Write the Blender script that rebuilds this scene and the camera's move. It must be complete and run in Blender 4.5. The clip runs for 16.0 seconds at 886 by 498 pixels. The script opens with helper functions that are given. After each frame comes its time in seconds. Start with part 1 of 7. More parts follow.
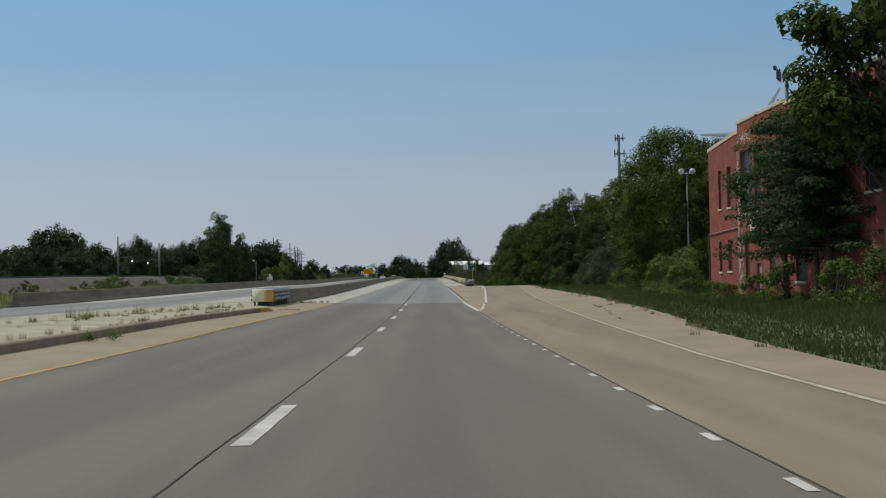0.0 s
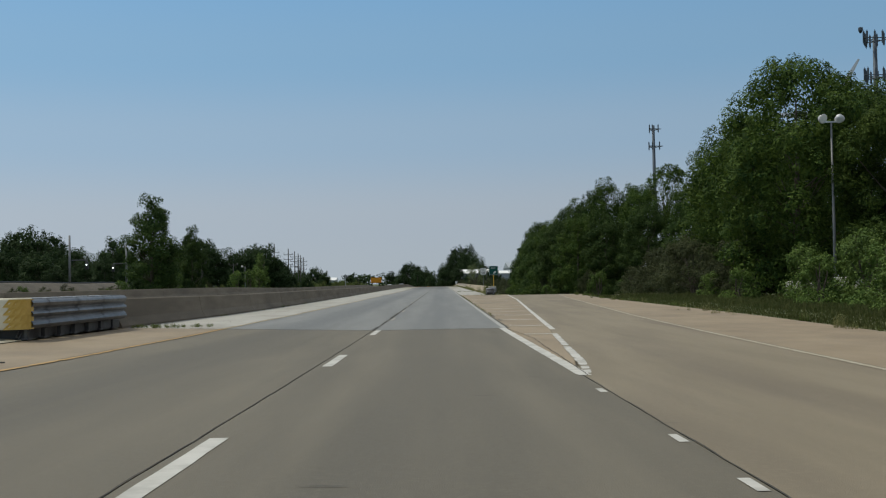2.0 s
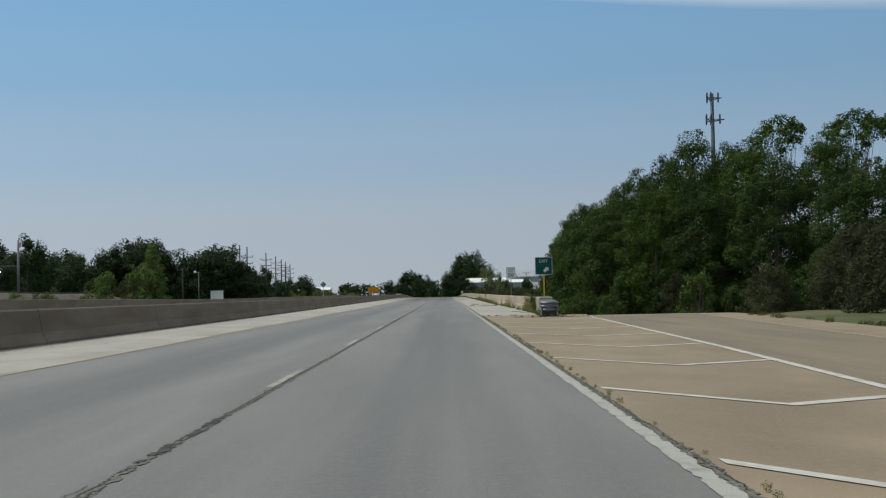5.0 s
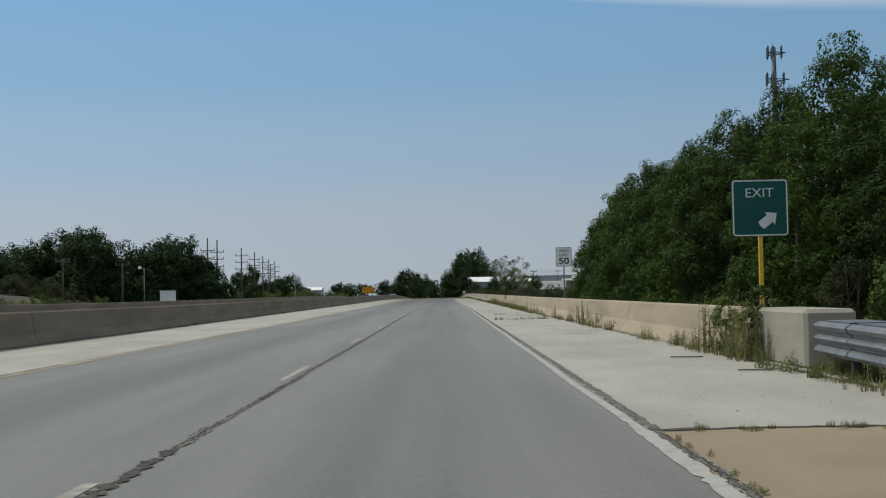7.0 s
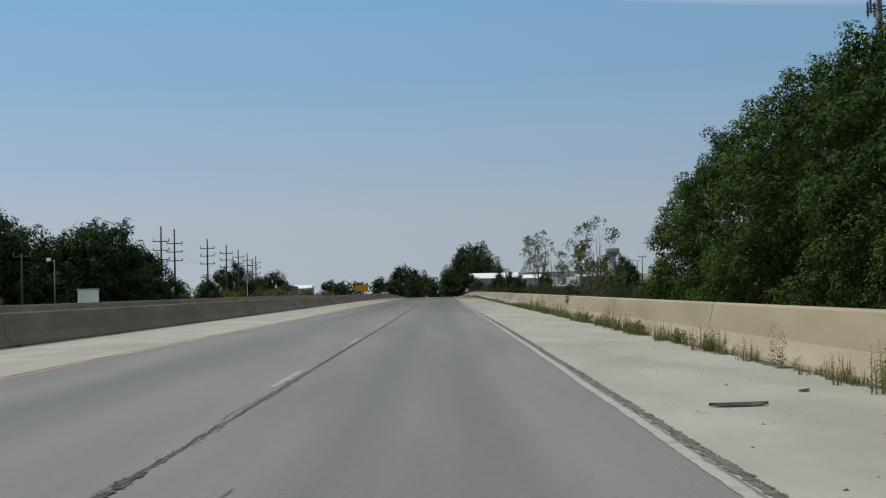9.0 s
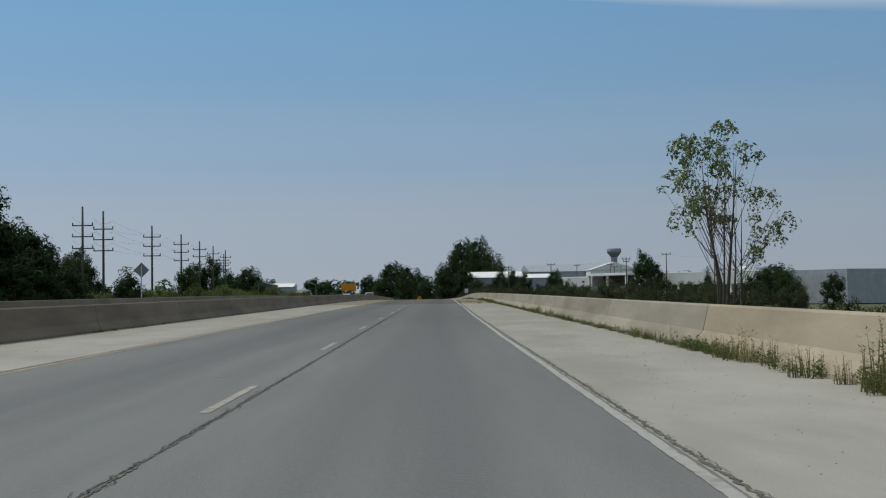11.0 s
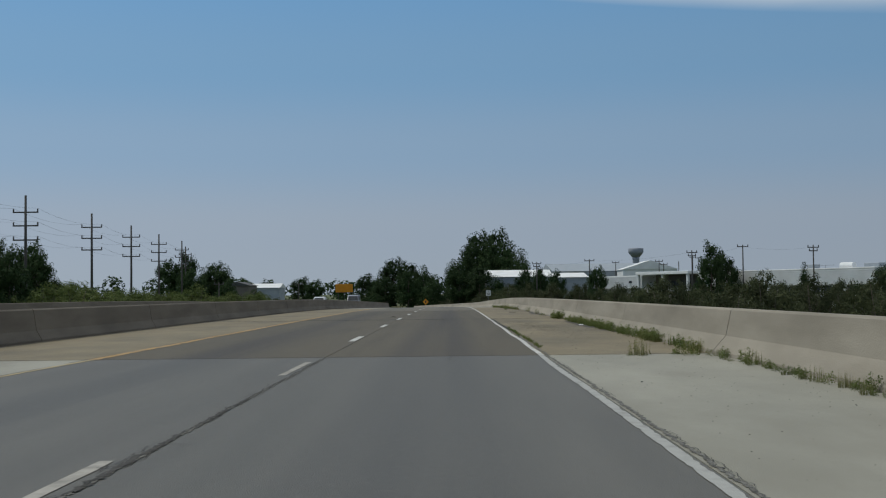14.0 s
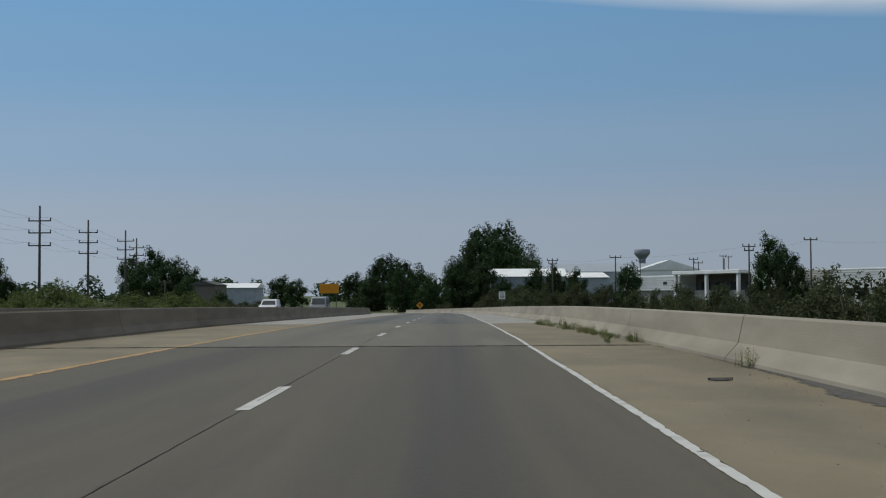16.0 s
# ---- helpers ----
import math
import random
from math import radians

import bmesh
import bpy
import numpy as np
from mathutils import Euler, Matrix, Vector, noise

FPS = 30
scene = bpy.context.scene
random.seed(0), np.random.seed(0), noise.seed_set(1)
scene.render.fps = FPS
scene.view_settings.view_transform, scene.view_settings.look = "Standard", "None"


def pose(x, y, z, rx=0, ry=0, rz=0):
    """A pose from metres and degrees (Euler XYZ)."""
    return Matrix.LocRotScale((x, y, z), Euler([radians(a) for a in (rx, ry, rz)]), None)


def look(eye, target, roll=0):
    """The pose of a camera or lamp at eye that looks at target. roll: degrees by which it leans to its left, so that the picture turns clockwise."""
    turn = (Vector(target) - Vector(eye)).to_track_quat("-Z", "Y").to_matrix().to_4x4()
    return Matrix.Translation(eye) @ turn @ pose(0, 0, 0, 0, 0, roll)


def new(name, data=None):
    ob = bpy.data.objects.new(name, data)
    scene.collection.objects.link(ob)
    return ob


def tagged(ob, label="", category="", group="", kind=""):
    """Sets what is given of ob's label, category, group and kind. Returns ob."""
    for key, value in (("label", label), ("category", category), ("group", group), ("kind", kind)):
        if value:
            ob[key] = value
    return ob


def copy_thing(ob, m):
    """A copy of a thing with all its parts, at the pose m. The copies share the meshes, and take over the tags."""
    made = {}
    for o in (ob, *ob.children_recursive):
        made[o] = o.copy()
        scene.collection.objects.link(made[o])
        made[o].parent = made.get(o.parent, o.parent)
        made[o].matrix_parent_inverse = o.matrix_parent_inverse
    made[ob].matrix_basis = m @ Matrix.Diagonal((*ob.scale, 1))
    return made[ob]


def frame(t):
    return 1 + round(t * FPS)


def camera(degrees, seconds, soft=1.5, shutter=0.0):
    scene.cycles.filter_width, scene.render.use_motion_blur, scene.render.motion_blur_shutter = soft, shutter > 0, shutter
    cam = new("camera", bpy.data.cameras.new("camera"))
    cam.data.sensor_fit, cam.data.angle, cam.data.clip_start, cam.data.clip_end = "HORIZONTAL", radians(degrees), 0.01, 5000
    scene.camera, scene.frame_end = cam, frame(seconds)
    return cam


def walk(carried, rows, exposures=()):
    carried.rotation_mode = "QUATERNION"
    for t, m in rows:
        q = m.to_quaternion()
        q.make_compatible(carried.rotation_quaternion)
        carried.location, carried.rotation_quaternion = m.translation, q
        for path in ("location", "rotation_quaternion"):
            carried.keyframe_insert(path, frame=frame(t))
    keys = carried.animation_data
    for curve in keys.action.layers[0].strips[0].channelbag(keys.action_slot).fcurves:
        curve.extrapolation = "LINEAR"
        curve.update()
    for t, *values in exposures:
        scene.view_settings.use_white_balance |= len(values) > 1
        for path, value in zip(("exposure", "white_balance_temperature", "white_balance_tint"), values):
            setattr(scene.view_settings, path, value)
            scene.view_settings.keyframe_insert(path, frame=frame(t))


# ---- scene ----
# ---------------- camera ----------------
cam = camera(40.0, 16.0, 1.15)
# seconds, x, y, z, yaw, pitch, roll
ROWS = [
    (0.0, -0.387, 0.00, 1.100, -0.666, 1.083, 1.228),
    (0.5, -0.293, 9.58, 0.949, -0.412, 1.182, 1.288),
    (1.0, -0.197, 19.19, 0.803, -0.298, 1.080, 1.280),
    (1.5, -0.110, 28.87, 0.672, -0.229, 1.400, 1.290),
    (2.0, -0.029, 38.72, 0.561, -0.127, 1.551, 1.076),
    (2.5, 0.049, 48.74, 0.466, -0.029, 1.685, 0.924),
    (3.0, 0.093, 59.06, 0.400, 0.044, 1.956, 0.792),
    (3.5, 0.128, 69.57, 0.362, 0.066, 2.039, 0.839),
    (4.0, 0.166, 80.25, 0.344, 0.077, 2.111, 0.949),
    (6.5, 0.243, 135.45, 0.342, 0.043, 1.925, 1.150),
    (7.0, 0.231, 147.13, 0.344, 0.055, 2.055, 1.120),
    (7.5, 0.214, 158.87, 0.348, 0.094, 2.036, 1.393),
    (8.0, 0.196, 170.65, 0.351, 0.088, 2.111, 1.090),
    (8.5, 0.207, 182.40, 0.355, 0.083, 2.061, 1.186),
    (9.0, 0.221, 194.30, 0.354, 0.050, 1.953, 1.346),
    (9.5, 0.234, 206.33, 0.349, 0.024, 1.949, 1.011),
    (12.0, 0.180, 269.91, 0.385, -0.208, 1.992, 0.814),
    (12.5, 0.215, 282.52, 0.391, -0.126, 2.016, 0.751),
    (13.0, 0.230, 295.09, 0.405, 0.077, 1.970, 1.094),
    (13.5, 0.231, 307.64, 0.414, 0.290, 1.906, 1.050),
    (14.0, 0.218, 320.21, 0.421, 0.329, 2.046, 0.644),
    (14.5, 0.196, 332.84, 0.423, 0.335, 1.772, 0.647),
    (15.0, 0.166, 345.47, 0.420, 0.340, 1.928, 0.137),
    (15.5, 0.131, 358.10, 0.418, 0.315, 1.804, 0.373),
    (16.0, 0.093, 370.71, 0.420, 0.251, 2.128, 0.320),
]
EXPOSURES = ((0.0, 0.0, 6760, 4), (3.0, 0.0, 6760, 4), (9.0, 0.02, 6780, 5), (9.7, 0.09, 6900, 7), (11.8, -0.30, 6360, 4), (16.0, -0.28, 6380, 5))
walk(cam, [(t, pose(x, y, z, 90 + pitch, roll, yaw)) for t, x, y, z, yaw, pitch, roll in ROWS], EXPOSURES)

# ---------------- light ----------------
SUN_ELEV, SUN_AZ = 58.0, -74.0  # azimuth from +y towards +x, degrees
world = bpy.data.worlds.new("sky")
scene.world = world
world.use_nodes = True
wn, wl = world.node_tree.nodes, world.node_tree.links
wn.clear()
w_out = wn.new("ShaderNodeOutputWorld")
w_bg = wn.new("ShaderNodeBackground")
w_bg.inputs["Strength"].default_value = 0.093
w_sky = wn.new("ShaderNodeTexSky")
w_sky.sky_type = "NISHITA"
w_sky.sun_disc = False
w_sky.sun_elevation = radians(SUN_ELEV)
w_sky.sun_rotation = radians(SUN_AZ)
w_sky.air_density, w_sky.dust_density, w_sky.ozone_density = 1.3, 2.0, 2.0
# thin summer haze towards the horizon and one faint bank of cloud high up
w_co = wn.new("ShaderNodeTexCoord")
w_sep = wn.new("ShaderNodeSeparateXYZ")
wl.new(w_co.outputs["Generated"], w_sep.inputs[0])
w_ramp = wn.new("ShaderNodeValToRGB")
w_ramp.color_ramp.interpolation = "EASE"
ramp = w_ramp.color_ramp.elements
ramp[0].position, ramp[0].color = 0.0, (0.430, 0.488, 0.585, 1)
ramp[1].position, ramp[1].color = 0.62, (0.182, 0.388, 0.690, 1)
for pos, col in ((0.12, (0.400, 0.468, 0.592, 1)), (0.27, (0.306, 0.440, 0.635, 1)), (0.42, (0.228, 0.408, 0.652, 1))):
    ramp.new(pos).color = col
w_z = wn.new("ShaderNodeMath")
w_z.operation = "MULTIPLY"
w_z.inputs[1].default_value = 2.3
wl.new(w_sep.outputs["Z"], w_z.inputs[0])
wl.new(w_z.outputs[0], w_ramp.inputs[0])
w_amp = wn.new("ShaderNodeVectorMath")
w_amp.operation = "SCALE"
w_amp.inputs["Scale"].default_value = 10.0
wl.new(w_ramp.outputs[0], w_amp.inputs[0])
w_hz = wn.new("ShaderNodeMapRange")
w_hz.interpolation_type = "SMOOTHSTEP"
for k, v in zip(("From Min", "From Max", "To Min", "To Max"), (0.25, 0.6, 0.92, 0.0)):
    w_hz.inputs[k].default_value = v
wl.new(w_sep.outputs["Z"], w_hz.inputs["Value"])
w_mix = wn.new("ShaderNodeMixRGB")
wl.new(w_hz.outputs["Result"], w_mix.inputs[0])
wl.new(w_sky.outputs[0], w_mix.inputs[1])
# the sky is paler on the sun's side
w_side = wn.new("ShaderNodeMapRange")
for k, v in zip(("From Min", "From Max", "To Min", "To Max"), (-0.4, 0.4, 11.25, 9.1)):
    w_side.inputs[k].default_value = v
wl.new(w_sep.outputs["X"], w_side.inputs["Value"])
wl.new(w_side.outputs["Result"], w_amp.inputs["Scale"])
wl.new(w_amp.outputs[0], w_mix.inputs[2])
w_map = wn.new("ShaderNodeMapping")
w_map.inputs["Scale"].default_value = (1.6, 1.6, 9.0)
wl.new(w_co.outputs["Generated"], w_map.inputs[0])
w_noise = wn.new("ShaderNodeTexNoise")
w_noise.inputs["Scale"].default_value = 2.1
w_noise.inputs["Detail"].default_value = 5.0
wl.new(w_map.outputs[0], w_noise.inputs["Vector"])
w_cr = wn.new("ShaderNodeMapRange")
for k, v in zip(("From Min", "From Max", "To Min", "To Max"), (0.30, 0.60, 0.1, 0.85)):
    w_cr.inputs[k].default_value = v
wl.new(w_noise.outputs["Fac"], w_cr.inputs["Value"])
w_hi = wn.new("ShaderNodeMapRange")
for k, v in zip(("From Min", "From Max", "To Min", "To Max"), (0.241, 0.256, 0.0, 1.0)):
    w_hi.inputs[k].default_value = v
w_tilt = wn.new("ShaderNodeMath")
w_tilt.operation = "MULTIPLY_ADD"
w_tilt.inputs[1].default_value = 0.10
wl.new(w_sep.outputs["X"], w_tilt.inputs[0])
wl.new(w_sep.outputs["Z"], w_tilt.inputs[2])
wl.new(w_tilt.outputs[0], w_hi.inputs["Value"])
w_mul = wn.new("ShaderNodeMath")
w_mul.operation = "MULTIPLY"
wl.new(w_cr.outputs[0], w_mul.inputs[0])
wl.new(w_hi.outputs[0], w_mul.inputs[1])
w_mix2 = wn.new("ShaderNodeMixRGB")
w_mix2.inputs[2].default_value = (7.5, 7.8, 8.4, 1)
wl.new(w_mul.outputs[0], w_mix2.inputs[0])
wl.new(w_mix.outputs[0], w_mix2.inputs[1])
wl.new(w_mix2.outputs[0], w_bg.inputs["Color"])
wl.new(w_bg.outputs[0], w_out.inputs["Surface"])

sun_data = bpy.data.lights.new("sun", "SUN")
sun_data.energy, sun_data.angle, sun_data.color = 2.35, radians(0.6), (1.0, 0.95, 0.87)
sun = new("sun", sun_data)
_e, _a = radians(SUN_ELEV), radians(SUN_AZ)
sun_dir = Vector((math.cos(_e) * math.sin(_a), math.cos(_e) * math.cos(_a), math.sin(_e)))
sun.matrix_world = look((0, 0, 80), Vector((0, 0, 80)) - sun_dir)

# ---------------- materials ----------------
def mat(name, a, b, scale=2.0, rough=0.85, bump=0.0, bscale=60.0, stretch=(1, 1, 1), metal=0.0, stain=None, sscale=0.35, spots=None, rnd=0.0, spec=0.35, oil=None, darker_y=None):
    """Two-scale procedural surface in world space: colours a and b by a stretched noise, stains, speckle, fine bump."""
    m = bpy.data.materials.new(name)
    m.use_nodes = True
    n, l = m.node_tree.nodes, m.node_tree.links
    bs = n["Principled BSDF"]
    bs.inputs["Roughness"].default_value, bs.inputs["Metallic"].default_value = rough, metal
    bs.inputs["Specular IOR Level"].default_value = spec
    geo = n.new("ShaderNodeNewGeometry")
    mp = n.new("ShaderNodeMapping")
    mp.inputs["Scale"].default_value = stretch
    l.new(geo.outputs["Position"], mp.inputs[0])
    n1 = n.new("ShaderNodeTexNoise")
    n1.inputs["Scale"].default_value, n1.inputs["Detail"].default_value, n1.inputs["Roughness"].default_value = scale, 6.0, 0.6
    l.new(mp.outputs[0], n1.inputs["Vector"])
    r1 = n.new("ShaderNodeMapRange")
    r1.inputs["From Min"].default_value, r1.inputs["From Max"].default_value = 0.32, 0.68
    l.new(n1.outputs["Fac"], r1.inputs["Value"])
    mx = n.new("ShaderNodeMixRGB")
    mx.inputs[1].default_value, mx.inputs[2].default_value = (*a, 1), (*b, 1)
    l.new(r1.outputs[0], mx.inputs[0])
    last = mx.outputs[0]
    if stain:
        n2 = n.new("ShaderNodeTexNoise")
        n2.inputs["Scale"].default_value, n2.inputs["Detail"].default_value = sscale, 4.0
        l.new(mp.outputs[0], n2.inputs["Vector"])
        r2 = n.new("ShaderNodeMapRange")
        r2.inputs["From Min"].default_value, r2.inputs["From Max"].default_value, r2.inputs["To Max"].default_value = 0.48, 0.72, 0.75
        l.new(n2.outputs["Fac"], r2.inputs["Value"])
        m2 = n.new("ShaderNodeMixRGB")
        m2.inputs[2].default_value = (*stain, 1)
        l.new(r2.outputs[0], m2.inputs[0])
        l.new(last, m2.inputs[1])
        last = m2.outputs[0]
    if oil:
        # traffic film along the middle of each lane
        sx = n.new("ShaderNodeSeparateXYZ")
        l.new(geo.outputs["Position"], sx.inputs[0])
        ph = n.new("ShaderNodeMath")
        ph.operation = "MULTIPLY_ADD"
        ph.inputs[1].default_value, ph.inputs[2].default_value = 2 * math.pi / 3.95, 0.1
        l.new(sx.outputs["X"], ph.inputs[0])
        co = n.new("ShaderNodeMath")
        co.operation = "COSINE"
        l.new(ph.outputs[0], co.inputs[0])
        rb = n.new("ShaderNodeMapRange")
        rb.interpolation_type = "SMOOTHSTEP"
        rb.inputs["From Min"].default_value, rb.inputs["From Max"].default_value = -0.1, 0.95
        l.new(co.outputs[0], rb.inputs["Value"])
        ms = n.new("ShaderNodeMapping")
        ms.inputs["Scale"].default_value = (1.6, 0.025, 1)
        l.new(geo.outputs["Position"], ms.inputs[0])
        no = n.new("ShaderNodeTexNoise")
        no.inputs["Scale"].default_value, no.inputs["Detail"].default_value = 1.0, 4.0
        l.new(ms.outputs[0], no.inputs["Vector"])
        ro = n.new("ShaderNodeMapRange")
        ro.inputs["From Min"].default_value, ro.inputs["From Max"].default_value, ro.inputs["To Min"].default_value = 0.35, 0.62, 0.35
        l.new(no.outputs["Fac"], ro.inputs["Value"])
        mo = n.new("ShaderNodeMath")
        mo.operation = "MULTIPLY"
        l.new(rb.outputs[0], mo.inputs[0])
        l.new(ro.outputs[0], mo.inputs[1])
        m4 = n.new("ShaderNodeMixRGB")
        m4.inputs[2].default_value = (*oil, 1)
        l.new(mo.outputs[0], m4.inputs[0])
        l.new(last, m4.inputs[1])
        last = m4.outputs[0]
    if spots:
        n3 = n.new("ShaderNodeTexNoise")
        n3.inputs["Scale"].default_value, n3.inputs["Detail"].default_value = 26.0, 3.0
        l.new(geo.outputs["Position"], n3.inputs["Vector"])
        r3 = n.new("ShaderNodeMapRange")
        r3.inputs["From Min"].default_value, r3.inputs["From Max"].default_value, r3.inputs["To Max"].default_value = 0.5, 0.70, 0.32
        l.new(n3.outputs["Fac"], r3.inputs["Value"])
        m3 = n.new("ShaderNodeMixRGB")
        m3.inputs[2].default_value = (*spots, 1)
        l.new(r3.outputs[0], m3.inputs[0])
        l.new(last, m3.inputs[1])
        last = m3.outputs[0]
    if darker_y:
        # the surface turns darker and browner along y
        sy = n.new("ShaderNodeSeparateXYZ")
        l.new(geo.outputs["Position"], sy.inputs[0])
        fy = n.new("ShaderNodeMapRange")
        for key, val in zip(("From Min", "From Max", "To Min", "To Max"), (darker_y[0], darker_y[1], 0.0, 1.0)):
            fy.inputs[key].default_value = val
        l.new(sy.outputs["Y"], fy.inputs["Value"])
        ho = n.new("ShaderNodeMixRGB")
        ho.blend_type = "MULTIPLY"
        ho.inputs[2].default_value = (*darker_y[2], 1)
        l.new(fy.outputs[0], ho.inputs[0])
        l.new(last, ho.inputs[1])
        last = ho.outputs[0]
    if rnd:
        oi = n.new("ShaderNodeObjectInfo")
        hs = n.new("ShaderNodeHueSaturation")
        mr = n.new("ShaderNodeMapRange")
        mr.inputs["To Min"].default_value, mr.inputs["To Max"].default_value = 1 - rnd, 1 + rnd
        l.new(oi.outputs["Random"], mr.inputs["Value"])
        l.new(mr.outputs[0], hs.inputs["Value"])
        l.new(last, hs.inputs["Color"])
        last = hs.outputs[0]
    l.new(last, bs.inputs["Base Color"])
    if bump:
        nb = n.new("ShaderNodeTexNoise")
        nb.inputs["Scale"].default_value, nb.inputs["Detail"].default_value = bscale, 4.0
        l.new(geo.outputs["Position"], nb.inputs["Vector"])
        bp = n.new("ShaderNodeBump")
        bp.inputs["Strength"].default_value, bp.inputs["Distance"].default_value = bump, 0.02
        l.new(nb.outputs["Fac"], bp.inputs["Height"])
        l.new(bp.outputs[0], bs.inputs["Normal"])
    return m


def leaf_mat(name, a, b, trans=0.16):
    m = bpy.data.materials.new(name)
    m.use_nodes = True
    n, l = m.node_tree.nodes, m.node_tree.links
    bs = n["Principled BSDF"]
    bs.inputs["Roughness"].default_value = 0.7
    bs.inputs["Specular IOR Level"].default_value = 0.12
    geo = n.new("ShaderNodeNewGeometry")
    nz = n.new("ShaderNodeTexNoise")
    nz.inputs["Scale"].default_value, nz.inputs["Detail"].default_value = 0.7, 4.0
    l.new(geo.outputs["Position"], nz.inputs["Vector"])
    ad = n.new("ShaderNodeMath")
    ad.operation = "MULTIPLY_ADD"
    ad.inputs[1].default_value = 0.40
    l.new(geo.outputs["Random Per Island"], ad.inputs[0])
    l.new(nz.outputs["Fac"], ad.inputs[2])
    mr = n.new("ShaderNodeMapRange")
    mr.inputs["From Min"].default_value, mr.inputs["From Max"].default_value = 0.42, 0.98
    l.new(ad.outputs[0], mr.inputs["Value"])
    mx = n.new("ShaderNodeMixRGB")
    mx.inputs[1].default_value, mx.inputs[2].default_value = (*a, 1), (*b, 1)
    l.new(mr.outputs[0], mx.inputs[0])
    oi = n.new("ShaderNodeObjectInfo")
    hs = n.new("ShaderNodeHueSaturation")
    ov = n.new("ShaderNodeMapRange")
    ov.inputs["To Min"].default_value, ov.inputs["To Max"].default_value = 0.8, 1.2
    l.new(oi.outputs["Random"], ov.inputs["Value"])
    l.new(ov.outputs[0], hs.inputs["Value"])
    l.new(mx.outputs[0], hs.inputs["Color"])
    l.new(hs.outputs[0], bs.inputs["Base Color"])
    tr = n.new("ShaderNodeBsdfTranslucent")
    l.new(hs.outputs[0], tr.inputs["Color"])
    ms = n.new("ShaderNodeMixShader")
    ms.inputs[0].default_value = trans
    l.new(bs.outputs[0], ms.inputs[1])
    l.new(tr.outputs[0], ms.inputs[2])
    l.new(ms.outputs[0], n["Material Output"].inputs["Surface"])
    return m


LANE_TAN = mat("lane_concrete", (0.106, 0.093, 0.068), (0.141, 0.123, 0.089), 1.0, 0.70, 0.3, 90, (1.3, 0.10, 1), stain=(0.080, 0.071, 0.053), sscale=0.8, spots=(0.167, 0.145, 0.105), oil=(0.091, 0.081, 0.061), spec=0.35)
LANE_WORN = mat("lane_dark_asphalt", (0.086, 0.082, 0.070), (0.120, 0.115, 0.098), 1.0, 0.70, 0.35, 90, (1.2, 0.09, 1), stain=(0.065, 0.062, 0.052), sscale=0.8, spots=(0.150, 0.144, 0.122), oil=(0.055, 0.054, 0.048), spec=0.35)
SHOULDER_WORN = mat("worn_shoulder_concrete", (0.231, 0.219, 0.191), (0.300, 0.285, 0.251), 0.8, 0.70, 0.3, 80, (1, 0.4, 1), stain=(0.187, 0.174, 0.150), sscale=0.6, spots=(0.209, 0.196, 0.174), spec=0.35)
BARRIER_BEIGE = mat("beige_barrier_concrete", (0.234, 0.209, 0.165), (0.312, 0.281, 0.226), 1.0, 0.9, 0.4, 40, (0.6, 0.3, 1.8), stain=(0.172, 0.152, 0.119), sscale=0.6, rnd=0.05)
LANE_EXIT = mat("exit_lane_concrete", (0.164, 0.135, 0.090), (0.214, 0.178, 0.122), 1.0, 0.70, 0.3, 90, (1.3, 0.12, 1), stain=(0.130, 0.105, 0.074), sscale=0.7, spots=(0.239, 0.198, 0.140), spec=0.35)
LANE_GREY = mat("lane_worn_asphalt", (0.127, 0.127, 0.118), (0.174, 0.172, 0.161), 1.0, 0.60, 0.35, 90, (1.2, 0.09, 1), stain=(0.104, 0.102, 0.095), sscale=0.8, spots=(0.228, 0.225, 0.207), oil=(0.098, 0.098, 0.094), spec=0.55, darker_y=(248, 290, (0.565, 0.53, 0.465)))
LANE_DARK = mat("lane_dark_concrete", (0.066, 0.055, 0.036), (0.105, 0.087, 0.056), 0.9, 0.70, 0.3, 90, (1.5, 0.08, 1), stain=(0.049, 0.042, 0.029), sscale=0.9, spots=(0.116, 0.097, 0.064), oil=(0.044, 0.037, 0.030), spec=0.35)
SHOULDER_PALE = mat("pale_shoulder_concrete", (0.292, 0.282, 0.251), (0.376, 0.362, 0.324), 0.8, 0.70, 0.3, 80, (1, 0.4, 1), stain=(0.244, 0.230, 0.198), sscale=0.6, spots=(0.264, 0.251, 0.223), spec=0.38, darker_y=(248, 290, (0.80, 0.795, 0.725)))
SHOULDER_TAN = mat("tan_shoulder_concrete", (0.213, 0.164, 0.106), (0.275, 0.216, 0.144), 0.9, 0.70, 0.35, 70, (1, 0.5, 1), stain=(0.169, 0.130, 0.088), sscale=0.5, spots=(0.296, 0.253, 0.190), spec=0.35)
ROADBED = mat("joint_filler", (0.03, 0.028, 0.025), (0.05, 0.046, 0.04), 6, 0.95)
SHOULDER_BROWN = mat("brown_shoulder_concrete", (0.158, 0.126, 0.074), (0.209, 0.171, 0.102), 0.9, 0.70, 0.35, 70, (1, 0.5, 1), stain=(0.100, 0.084, 0.053), sscale=0.5, spots=(0.209, 0.188, 0.129), spec=0.35)
JOINT_FILL = mat("crumbled_joint_filler", (0.075, 0.071, 0.062), (0.206, 0.200, 0.177), 38.0, 0.95, 0.8, 60, (1, 0.4, 1), stain=(0.050, 0.048, 0.043), sscale=9.0)
BROKEN_EDGE = mat("broken_grey_edge", (0.055, 0.054, 0.050), (0.125, 0.120, 0.108), 22.0, 0.95, 0.9, 40, (1, 0.5, 1))
